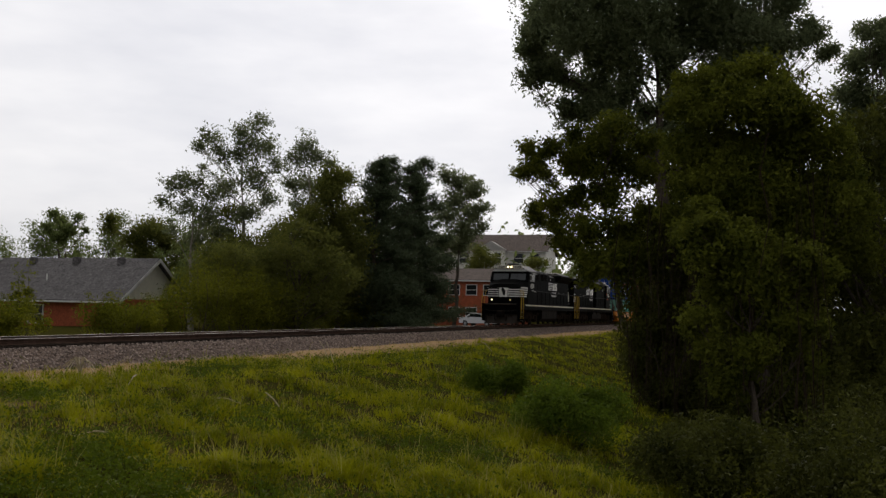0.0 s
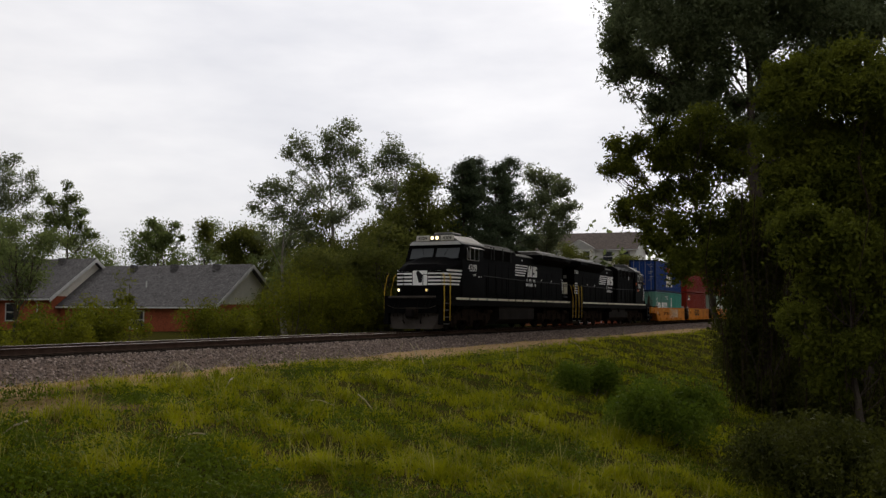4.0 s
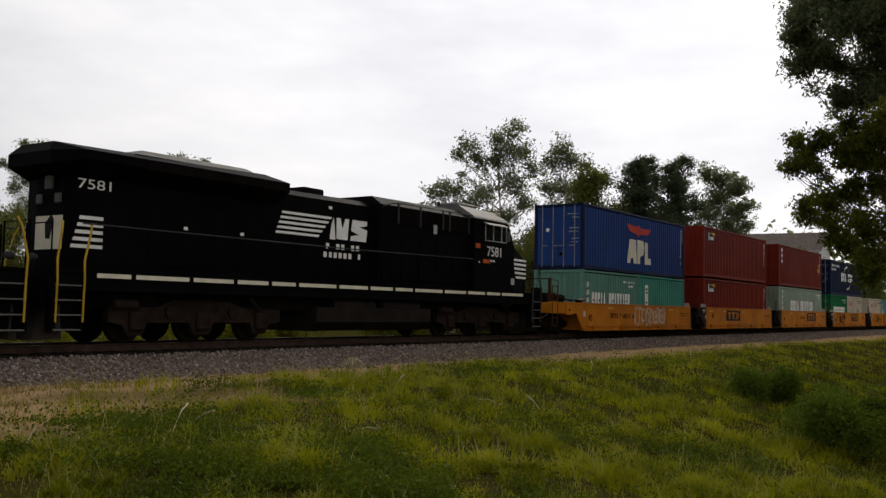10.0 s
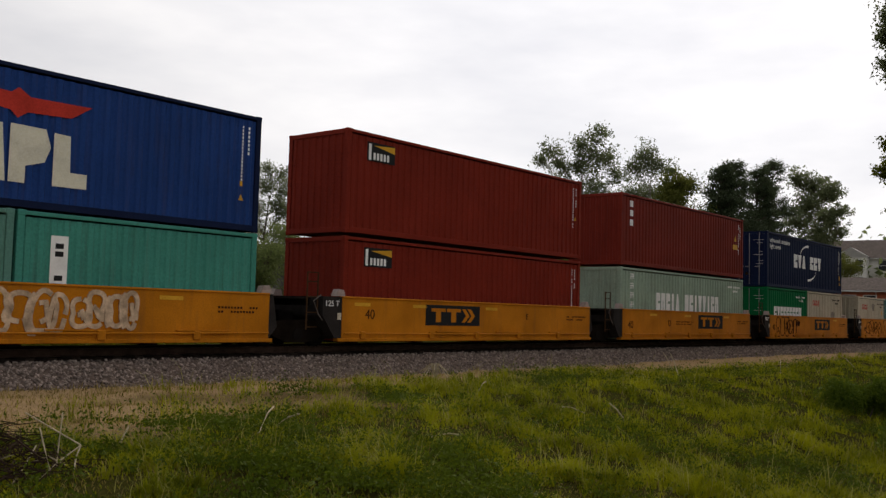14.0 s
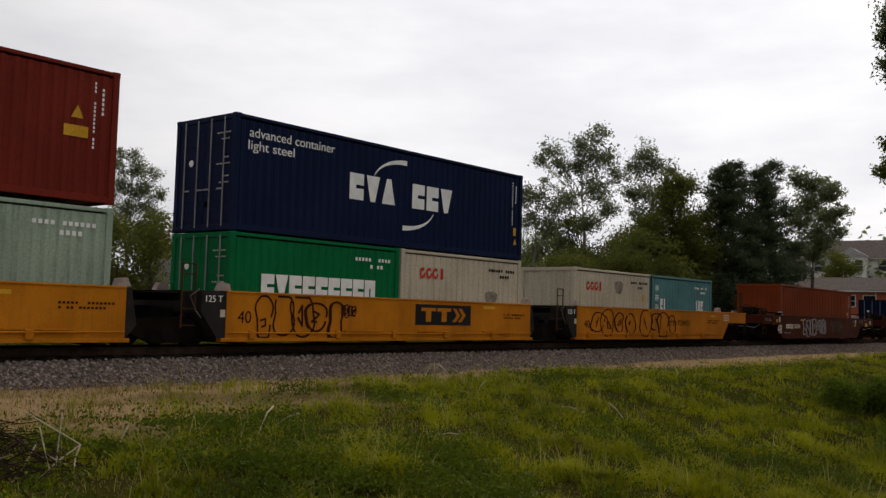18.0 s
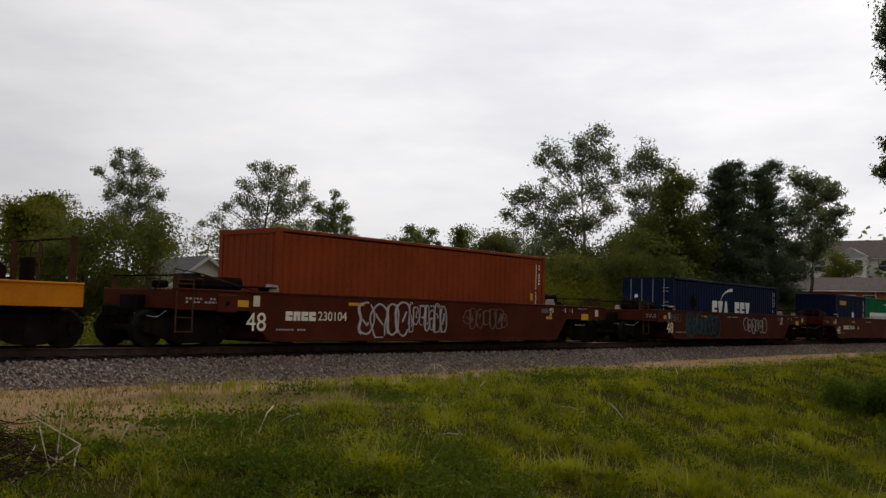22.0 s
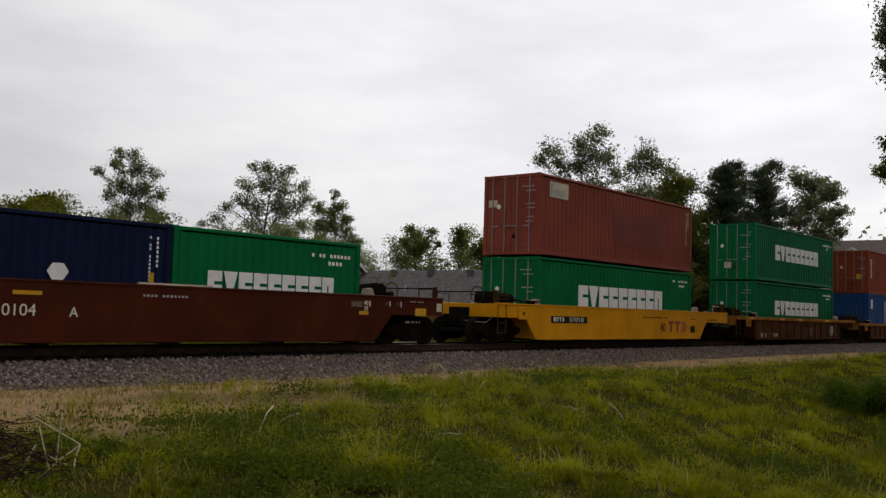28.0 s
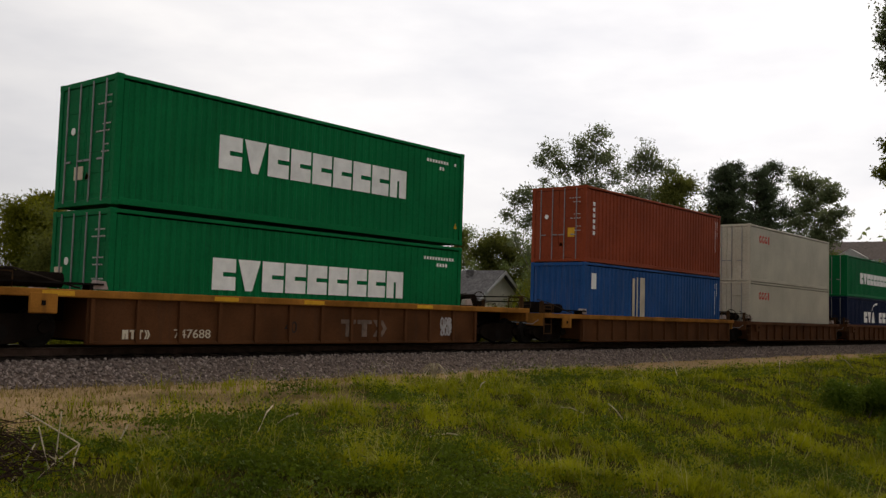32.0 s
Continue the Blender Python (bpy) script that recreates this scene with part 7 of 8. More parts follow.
        part("mirror", boxes((3.36, 3.40, *sorted((y, y + s * 0.16)), 3.62, 3.98), bevel=0.01), M_GREYTRIM, t)
        part("number_board", moved(boxes((-0.03, 0.02, *sorted((s * 0.30, s * 1.02)), -0.14, 0.14), bevel=0.015), pose(3.00, 0, 4.62, 0, 12, 0)), M_GLOWBOARD, t)
        ob = write(t, number, 0, 0, 0, 0.24, M_BLACK)
        ob.matrix_basis = pose(2.955, s * 0.66, 4.61, 0, 0, -90)
    part("headlamp_box", boxes((2.94, 3.12, -0.27, 0.27, 4.48, 4.76), bevel=0.03), M_GREYTRIM, t)
    for s in (-1, 1):
        part("headlamp", moved(lathe_y(bmesh.new(), [(0.02, -0.03), (0.065, -0.03), (0.08, 0.02)], 0, 0, 14), pose(2.92, s * 0.13, 4.63, 0, 0, -90)), M_HEAD if lit else M_GREYTRIM, t)
    part("roof_air_conditioner", boxes((3.9, 5.1, -0.5, 0.5, 4.84, 4.98), bevel=0.05), M_GREYTRIM, t)
    for x in (5.2,):
        part("antenna", bar([(x, -0.3, 4.80), (x, -0.3, 5.0)], 0.04), M_LOCO, t)
    # hoods behind the cab
    part("inverter_hood", hull(sym([(5.5, 1.30, 1.75), (10.7, 1.30, 1.75), (5.5, 1.36, 4.30), (10.7, 1.36, 4.30), (5.5, 0.9, 4.58), (10.6, 0.9, 4.58)])), M_LOCO, t)
    part("engine_hood", hull(sym([(10.7, 1.0, 1.75), (he - ch, 1.0, 1.75), (he, ew, 1.75), (10.7, 1.0, 4.20), (he - ch, 1.0, 4.20), (he, ew, 4.20), (10.7, 0.6, 4.40), (he, 0.45, 4.40)])), M_LOCO, t)
    part("radiator_cab", hull(sym([(14.9, 1.02, 3.85), (14.9, 1.5, 4.18), (14.9, 1.5, 4.42), (15.3, 0.9, 4.66), (he - ch, 1.02, 3.88), (he + 0.26 - 2 * ch, 1.5, 4.22), (he + 0.26 - 2 * ch, 1.5, 4.42), (he + wing, ew + 0.3, 4.10), (he + wing, ew + 0.3, 4.40), (he + wing - 0.2, ew + 0.1, 4.64)])), M_LOCO, t)
    part("radiator_top", hull(sym([(15.6, 1.0, 4.60), (19.6, 1.0, 4.60), (15.9, 0.8, 4.74), (19.3, 0.8, 4.74)])), M_GREYTRIM, t)
    part("exhaust", boxes((12.2, 13.1, -0.35, 0.35, 4.38, 4.62), bevel=0.05), M_UNDER, t)
    part("horn", moved(boxes((-0.3, 0.3, -0.2, 0.2, 0, 0.12), (-0.28, -0.1, -0.16, -0.06, 0.1, 0.22), (0.05, 0.3, 0.04, 0.16, 0.1, 0.22), bevel=0.02), pose(13.9, -0.2, 4.40)), M_UNDER, t)
    for s in (-1, 1):
        # louvres beside the inverter hood, doors along the engine hood
        for k in range(7):
            shared_part("louvre", (s,), lambda: boxes((5.75, 9.9, *sorted((s * 1.36, s * 1.40)), 0, 0.035)), M_UNDER, t, pose(0, 0, 3.78 + 0.075 * k))
        part("roof_rail", bar([(5.6, s * 1.38, 4.40), (10.0, s * 1.38, 4.40), (10.6, s * 1.36, 4.24)], 0.022), M_GREYDARK, t)
        for x in (5.7, 6.9, 7.3, 8.6, 9.8):
            shared_part("grille_post", (s,), lambda: boxes((0, 0.06, *sorted((s * 1.36, s * 1.41)), 3.74, 4.40)), M_GREYDARK, t, pose(x, 0, 0))
        for k in range(8):
            x = 10.9 + k * 1.04
            shared_part("hood_door", (s,), lambda: boxes((0, 1.0, *sorted((s * 1.0, s * 1.018)), 1.95, 3.45), bevel=0.008), M_LOCO, t, pose(x, 0, 0))
        for k in range(5):
            x = 5.7 + k * 0.98
            shared_part("cabinet_door", (s,), lambda: boxes((0, 0.9, *sorted((s * 1.32, s * 1.345)), 1.95, 3.55), bevel=0.008), M_LOCO, t, pose(x, 0, 0))
        for k in range(10):
            shared_part("radiator_slat", (s,), lambda: boxes((15.2, 19.6, *sorted((s * 1.49, s * 1.51)), 0, 0.012)), M_UNDER, t, pose(0, 0, 4.19 + 0.021 * k))
        # side rail on posts
        for k in range(11):
            x = 6.0 + k * 1.45
            if abs(x) < L - 1.4:
                shared_part("rail_post", (s,), lambda: bar([(0, s * 1.50, 1.72), (0, s * 1.50, 2.78)], 0.018), M_LOCO, t, pose(x, 0, 0))
        part("side_handrail", bar([(5.6, s * 1.50, 2.85), (12, s * 1.50, 2.78), (L - 1.3, s * 1.50, 2.78)], 0.02), M_GREYDARK, t)
        # pale dashes along the sill
        x, k = 2.1, 0
        polys = []
        while x < L - (2.2 if lit else 1.6):
            w = (1.55, 0.9, 1.1, 1.3)[k % 4]
            polys.append(rect(x, min(x + w, L - (2.0 if lit else 1.42)), 1.60, 1.70))
            x += w + 0.14
            k += 1
        plates(t, "sill_stripe", polys, s * 1.541, M_CREAM, s)
    # tank and air reservoirs
    part("fuel_tank", hull(sym([(8.0, 1.05, 0.36), (13.6, 1.05, 0.36), (8.0, 1.42, 0.62), (13.6, 1.42, 0.62), (8.0, 1.42, 1.05 if near > 0 else 1.28), (13.6, 1.42, 1.05 if near > 0 else 1.28)])), M_TANK, t)
    for s in (-1, 1):
        for a, b in ((8.6, 10.5), (10.9, 12.8)):
            part("air_reservoir", moved(tube(bmesh.new(), [(a, 0, 0), (a + 0.08, 0, 0), (b - 0.08, 0, 0), (b, 0, 0)], 0.23, 14), pose(0, s * 1.18, 1.10 if near > 0 else 1.05)), M_TANK, t)
    engine_truck(t, 4.55, way)
    engine_truck(t, 17.6, way)
    # numbers, bars and emblem on both sides
    for s in (-1, 1):
        write(t, number, num, s * 1.545, 3.16, 0.50, M_WHITE, s, 1.1)
        plates(t, "small_marks", unread_bars(4.2, 4.55, 2.80, 0.08, 2, 1) + unread_bars(4.85, 5.3, 2.74, 0.06, 5, 2), s * 1.542, M_WHITE, s)
        a, b = 11.4, 12.9
        EC = emb + 1.95
        if s < 0:
            hood_bars(t, emb, emb + 2.1, 3.08, 3.72, s * 1.021, s, 0.6, edge=0.25)
        else:
            hood_bars(t, 2 * EC - emb, EC - 0.15, 3.08, 3.72, s * 1.021, s, -0.6, edge=-0.25)
        # a dark rearing shape stands before two pale slanted blocks
        shapes = [[(0.05, 3.06), (0.32, 3.06), (0.22, 3.72), (0.12, 3.50)], [(0.36, 3.10), (0.52, 3.08), (0.86, 3.08), (0.92, 3.72), (0.74, 3.72), (0.62, 3.40), (0.52, 3.72), (0.34, 3.72)],
                  [(1.00, 3.08), (1.74, 3.08), (1.80, 3.44), (1.42, 3.52), (1.78, 3.58), (1.78, 3.72), (1.08, 3.72), (1.02, 3.38), (1.40, 3.28), (1.02, 3.22)]]
        plates(t, "emblem", flip([[(x + EC, z) for x, z in p] for p in shapes], EC, s), s * 1.021, M_WHITE, s, label="white emblem shapes")
        plates(t, "emblem", flip(unread_bars(EC - 0.1, EC + 1.5, 2.78, 0.16, 7, 4) + unread_bars(EC - 0.2, EC + 1.6, 2.52, 0.16, 8, 5), EC, s), s * 1.021, M_WHITE, s, label="white emblem bars")
        # rear of the long hood
        if lit:
            hood_bars(t, he - 0.22, he - 0.02, 2.45, 3.12, s * 1.021, s, -0.05)
        else:
            hood_bars(t, he - 0.70, he - 0.09, 2.27, 3.0, s * 1.021, s, -0.22)
            write(t, number, he - 0.48, s * 1.024, 3.71, 0.32, M_WHITE, s, 1.55)
        plates(t, "small_marks", [rect(18.0, 18.12, 2.9, 2.98), rect(16.1, 16.22, 2.9, 2.98), rect(12.6, 12.75, 3.95, 4.03), rect(7.0, 7.12, 3.6, 3.66), rect(8.6, 8.72, 3.5, 3.56), rect(9.6, 9.7, 2.6, 2.66)], s * 1.022, M_WHITE, s)
    # pale panel and bars on the end of the long hood
    part("end_panel", boxes((he + 0.004, he + 0.012, -0.40 if lit else -ew, 0.40 if lit else ew, 2.42 if lit else 2.25, 3.14 if lit else 3.02)), M_CREAM, t)
    part("end_emblem", moved(hull([(0, -0.12, 2.5), (0, 0.05, 2.48), (0, 0.2, 2.92), (0, 0.1, 3.06), (0, -0.15, 2.85), (0.006, 0, 2.8)]), pose(he + 0.014, 0, 0)), M_BLACK, t)
    for s in (-1, 1):
        for k in range(5 if lit else 0):
            shared_part("end_bar", ("hood", s), lambda: boxes((0.004, 0.012, *sorted((s * 0.44, s * 1.0)), 0, 0.075)), M_CREAM, t, pose(he, 0, 2.45 + 0.149 * k))
        part("end_lamp", boxes((he, he + 0.08, *sorted((s * (ew - 0.26), s * (ew - 0.06))), 3.30, 3.52), bevel=0.02), M_GREYTRIM, t)
    part("end_lamp", boxes((he, he + 0.08, -0.14, 0.14, 3.62, 3.98), bevel=0.02), M_GREYTRIM, t)
    # bars round the nose
    for s in (-1, 1):
        h = (3.02 - 2.28) / 9
        for k in range(5):
            za, zb = 2.28 + 2 * k * h, 2.28 + (2 * k + 1) * h
            xe = 2.86 - 0.30 * (1 - k / 4)
            ye = 1.30 + 0.24 * (xe - 1.5) / 1.45
            zt = min(zb, 2.94)
            runs = (((1.318, 0.42), (1.318, 0.85), (-1, 0)), ((1.318, 0.853), (1.498, 1.30), (-0.93, 0.37)), ((1.50, 1.30), (xe, ye), (-0.16, 0.98)))
            for (xa, ya), (xb, yb), (nx, ny) in runs:
                pts = []
                for x, y in ((xa, ya), (xb, yb)):
                    for z in (za, zb if xb > 1.6 else zt):
                        for o in (-0.004, 0.012):
                            pts.append((x + nx * o, s * (y + ny * o), z))
                part("stripe_bar", hull(pts), M_WHITE, t)
    part("nose_panel", boxes((1.300, 1.318, -0.38, 0.38, 2.26, 2.96)), M_WHITE, t)
    part("nose_emblem", moved(hull([(0, -0.1, 2.4), (0, 0.05, 2.38), (0, 0.2, 2.85), (0, 0.1, 2.98), (0, -0.15, 2.75), (-0.006, 0, 2.7)]), pose(1.296, 0, 0)), M_BLACK, t)
    part("cab_fascia", hull(sym([(2.955, 1.38, 4.29), (2.985, 1.26, 4.46), (3.02, 1.38, 4.29), (3.02, 1.26, 4.46)])), M_FRAMEPALE, t)
    part("anticlimber", boxes((0.40, 0.56, -1.22, 1.22, 1.64, 1.75), bevel=0.03), M_PLOW, t)
    part("uncoupling_lever", bar([(0.46, -1.25, 1.30), (0.42, -0.9, 1.18), (0.42, 0.9, 1.18), (0.46, 1.25, 1.30)], 0.014), M_PLOW, t)
    for k in range(5):
        y = (-0.95, -0.75, -0.35, 0.62, 0.85)[k]
        part("jumper_hose", bar([(0.50, y, 1.55), (0.36, y + 0.03, 1.25), (0.38, y + 0.08, 0.92), (0.48, y + 0.10, 0.80)], 0.022), M_UNDER, t)
    part("draft_gear_pocket", boxes((0.44, 0.53, -0.32, 0.32, 0.72, 1.22), bevel=0.03), M_ENGTRUCK, t)
    part("nose_door", boxes((1.31, 1.325, 0.5, 0.52, 1.8, 2.9)), M_UNDER, t)
    if not lit:
        for x0, x1, z0, z1, mat in ((4.55, 5.0, 2.74, 2.88, M_ORANGESIGN), (5.2, 5.5, 3.26, 3.42, M_ORANGESIGN), (2.78, 3.02, 2.02, 2.26, M_FRAMEPALE), (7.9, 8.1, 3.55, 3.85, M_FRAMEPALE)):
            part("sign_plate", boxes((x0, x1, *sorted((near * 1.545, near * 1.552)), z0, z1)), mat, t)
    part("cab_steps", boxes((3.0, 3.6, near * 1.50, near * 1.545, 1.20, 1.30)), M_UNDER, t)
    return ride(t, u, turn)


M_ENGTRUCK = material("dusty_engine_truck", (0.022, 0.016, 0.012), 0.9, vary=0.35, scale=3.0, bump=0.3, gloss=0.0)
M_PLOW = material("dusty_plow_steel", (0.050, 0.042, 0.035), 0.8, vary=0.3, scale=2)
# Windscreen tint holds the grey sky reflection as a lighter base than the side glass.
M_SCREEN = glass_material("sky_grey_cab_glass", (0.055, 0.06, 0.06), 0.12)
M_GREYDARK = material("dark_grey_rail_paint", (0.045, 0.045, 0.045), 0.5)
M_FRAMEPALE = material("pale_window_frame", (0.42, 0.42, 0.40), 0.5, vary=0.1)
M_ORANGESIGN = material("orange_warning_sign", (0.50, 0.10, 0.03), 0.6, vary=0.15, scale=6)
M_TANK = material("dusty_tank_steel", (0.016, 0.013, 0.011), 0.75, vary=0.3, scale=1.5)

engine(-47.82, 0, "4309", "black wide-nosed diesel locomotive with white bars and lit headlamps", True, -1, 22.3, 11.6, 4.08, 1.85)
engine(-3.6, 180, "7581", "black diesel locomotive running long hood first, coupled behind", False, 1, 22.6, 10.78, 4.2, 1.45)


# ---- thickets, grass and litter ----
def thicket_row():
    """The hedge-like thicket that grows along the far side of the line."""
    rng = random.Random(7)
    n = 0
    for x in [k * 1.9 for k in range(-6, 34)]:
        y = 25.6 + 2.2 * rng.random()
        lobes, wide = 16, 1.25
        if 29.0 < x < 33.5:
            continue
        if 39.0 < x < 54:
            h, w = 2.9 + 0.8 * rng.random(), 3.6
        elif 24 < x <= 39.0:
            h, w, wide = 1.6 + 0.5 * rng.random(), 2.3, 1.0
        elif x >= 54:
            h, w = 1.5 + 0.8 * rng.random(), 2.6
        elif 13 < x <= 24:
            h, w = 1.0 + 0.5 * rng.random(), 2.4
        else:
            h, w = 1.7 + 0.9 * rng.random(), 2.6
        n += 1
        bush("thicket_bush", "leafy olive green bush in the thicket along the line", x, y, w * wide, 2.8, h, 200 + n, L_BUSH, 6000 if x > 22 else 2000, 0.062, lobes=lobes, group="thicket along the line")


thicket_row()
bush("sapling", "slender young tree before the brick house", 29.6, 27.6, 1.0, 1.0, 2.9, 290, L_MID, 900, 0.09, stems=3, lobes=8)
bush("slope_bush", "bright green bush on the grassy slope", 27.5, 7.8, 1.8, 1.6, 1.05, 301, L_SLOPE, 14000, 0.045, lobes=20)
bush("slope_bush", "bright green bush on the grassy slope", 21.0, 4.35, 2.5, 2.0, 1.25, 302, L_SLOPE, 16000, 0.045, lobes=12)
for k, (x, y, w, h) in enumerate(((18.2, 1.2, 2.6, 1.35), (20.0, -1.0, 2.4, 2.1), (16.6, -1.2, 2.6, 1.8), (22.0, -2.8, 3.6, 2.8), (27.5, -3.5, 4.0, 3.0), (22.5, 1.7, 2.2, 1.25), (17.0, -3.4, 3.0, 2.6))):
    bush("hollow_bush", "dull olive undergrowth in the hollow", x, y, w, w, h, 310 + k, L_SHADED, 15000, 0.050, lobes=22, group="undergrowth in the hollow")
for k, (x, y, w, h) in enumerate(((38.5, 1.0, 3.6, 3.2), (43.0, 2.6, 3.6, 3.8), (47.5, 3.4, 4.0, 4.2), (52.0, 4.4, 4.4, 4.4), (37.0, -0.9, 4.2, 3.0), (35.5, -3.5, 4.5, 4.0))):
    bush("hollow_bush", "dark leafy undergrowth beneath the trees", x, y, w, w, h, 330 + k, L_SHADED, 11000, 0.085, lobes=22, group="undergrowth in the hollow")


def spot(count, rng, r0=7.0, r1=95.0):
    a = np.radians(rng.uniform(-8, 78, count))
    r = r0 * (r1 / r0) ** rng.rand(count)
    return r * np.cos(a), r * np.sin(a)


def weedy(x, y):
    """Where broad-leaved weeds crowd out the grass: in patches, and more of them low on the bank, where their dark
    leaves also stand in for shade.
    """
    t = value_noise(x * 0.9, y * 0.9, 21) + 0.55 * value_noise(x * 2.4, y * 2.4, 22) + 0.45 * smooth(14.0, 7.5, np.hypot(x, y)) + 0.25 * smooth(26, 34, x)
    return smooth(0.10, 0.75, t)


def grass(name, label, count, seed, mat, tall, keep, width=0.012, near=0.0):
    """Bent tapering blades, thick in tufts and thin on the worn earth."""
    rng = np.random.RandomState(seed)
    x, y = spot(count, rng)
    x += 0.10 * rng.normal(size=count)
    tuft = 0.8 * value_noise(x * 1.5, y * 1.5, 11) + 0.8 * value_noise(x * 5.5, y * 5.5, 12)
    worn = np.maximum(smooth(13.8, 15.6, y + 0.5 * value_noise(x, y, 13)), 0.9 * smooth(16, 8, x + 2.0 * value_noise(x * 0.6, y * 0.6, 14)) * smooth(9.6, 12.0, y))
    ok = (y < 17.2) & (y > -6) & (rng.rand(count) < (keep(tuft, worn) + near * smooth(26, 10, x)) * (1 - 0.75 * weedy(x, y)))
    x, y, tuft = x[ok], y[ok], tuft[ok]
    n = len(x)
    z = ground_height(x, y) - 0.02
    far = np.hypot(x, y)
    h = tall * (0.55 + 0.6 * rng.rand(n)) * np.clip(np.exp(0.85 * tuft), 0.35, 2.4)
    w = width * (0.7 + 0.6 * rng.rand(n)) * (0.75 + far / 32)
    a = rng.rand(n) * 6.283
    d = np.stack([np.cos(a), np.sin(a)], -1)
    lean = (0.35 + 1.0 * rng.rand(n)) * h
    s = np.stack([-d[:, 1], d[:, 0]], -1)
    base = np.stack([x, y, z], -1)
    def at(along, up, side, k):
        p = base.copy()
        p[:, :2] += d * (lean * along)[:, None] + s * (w * side)[:, None]
        p[:, 2] += h * up
        return p
    v = np.stack([at(0, 0, -1, 0), at(0, 0, 1, 0), at(0.3, 0.6, -0.7, 0), at(0.3, 0.6, 0.7, 0), at(1.0, 0.95, 0, 0)], 1).reshape(-1, 3)
    i = 5 * np.arange(n)[:, None]
    f = np.concatenate([i, i + 1, i + 3, i, i + 3, i + 2, i + 2, i + 3, i + 4], 1).reshape(-1)
    ob = link_mesh(name, raw_mesh(name, v, f, 3), mat)
    return tagged(ob, label, "grass", kind="stuff")


grass("grass", "rough green grass over the embankment", 850000, 51, L_GRASS, 0.15, lambda t, w: np.clip(0.45 + 1.1 * t, 0.05, 1) * (1 - w) ** 1.2, 0.007)
grass("dry_grass", "dry straw blades among the grass and on bare earth", 200000, 52, L_DRY, 0.12, lambda t, w: np.clip(0.12 - 0.30 * t + 0.42 * w, 0.03, 1), 0.006, 0.16)
grass("seeding_grass", "tall thin seeding stems standing above the grass", 90000, 53, L_STEM, 0.34, lambda t, w: np.clip(0.10 + 0.25 * t, 0.02, 0.4) * (1 - w), 0.004)


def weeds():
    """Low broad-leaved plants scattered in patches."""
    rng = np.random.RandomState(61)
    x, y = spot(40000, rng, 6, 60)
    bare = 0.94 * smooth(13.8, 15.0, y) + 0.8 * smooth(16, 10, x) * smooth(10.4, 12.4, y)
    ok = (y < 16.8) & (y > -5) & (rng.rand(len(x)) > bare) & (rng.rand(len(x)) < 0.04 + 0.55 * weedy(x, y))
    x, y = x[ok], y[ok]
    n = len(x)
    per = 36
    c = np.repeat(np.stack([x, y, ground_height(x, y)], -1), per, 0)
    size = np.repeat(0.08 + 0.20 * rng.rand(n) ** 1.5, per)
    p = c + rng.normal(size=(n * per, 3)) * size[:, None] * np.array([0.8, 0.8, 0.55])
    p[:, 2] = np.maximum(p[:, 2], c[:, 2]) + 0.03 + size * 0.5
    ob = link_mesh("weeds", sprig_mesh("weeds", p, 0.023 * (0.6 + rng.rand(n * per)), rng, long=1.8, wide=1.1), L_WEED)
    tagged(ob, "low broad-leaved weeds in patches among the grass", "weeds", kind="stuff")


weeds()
M_STRAW = material("bleached_dead_stalk", (0.36, 0.30, 0.20), 0.9, vary=0.3, scale=6)
M_VINE = material("brown_hanging_vine", (0.030, 0.020, 0.014), 0.95)
M_TWIG = material("dead_brown_twig", (0.034, 0.021, 0.014), 0.95, vary=0.4, scale=6)


def stalk(x, y, length, ang, tilt, r=0.012, kink=0.3):
    z = float(ground_height(x, y))
    a, b = math.radians(ang), math.radians(tilt)
    d = Vector((math.cos(a) * math.cos(b), math.sin(a) * math.cos(b), math.sin(b)))
    p0 = Vector((x, y, z + 0.10))
    p1 = p0 + d * length * 0.6
    p2 = p1 + Vector((d.x, d.y, d.z - kink)).normalized() * length * 0.4
    ob = finish("dead_stalk", bar([p0, p1, p2], r, 5), M_STRAW)
    return tagged(ob, "bleached broken stalk lying in the grass", "dead stalk", group="stalks in the grass")


for row in ((15.2, 11.6, 0.55, 20, 25), (15.6, 9.4, 0.5, 150, 20), (15.9, 8.7, 0.45, 100, 50), (10.2, 8.6, 0.5, -20, 8), (8.0, 9.6, 0.75, 35, 28), (8.5, 9.9, 0.4, -60, 35), (24.5, 11.8, 0.7, 60, 60),
            (30.0, 11.0, 0.8, 20, 40), (27.0, 13.2, 0.6, 100, 65), (34.0, 13.0, 0.9, 30, 30), (41.0, 12.0, 0.9, 60, 35), (6.4, 10.2, 0.25, 10, 60)):
    stalk(*row)


def dead_tuft():
    t = thing("dead_weed_tuft", "clump of bleached drooping dead stalks", "dead weeds", pose(16.6, 13.9, float(ground_height(16.6, 13.9))))
    rng = random.Random(3)
    for k in range(14):
        a, r = rng.random() * 6.28, 0.15 + 0.35 * rng.random()
        part("stalk", bar([(0, 0, 0), (r * 0.3 * math.cos(a), r * 0.3 * math.sin(a), 0.42), (r * math.cos(a), r * math.sin(a), 0.30 - 0.2 * rng.random())], 0.009, 4), M_STRAW, t)


dead_tuft()


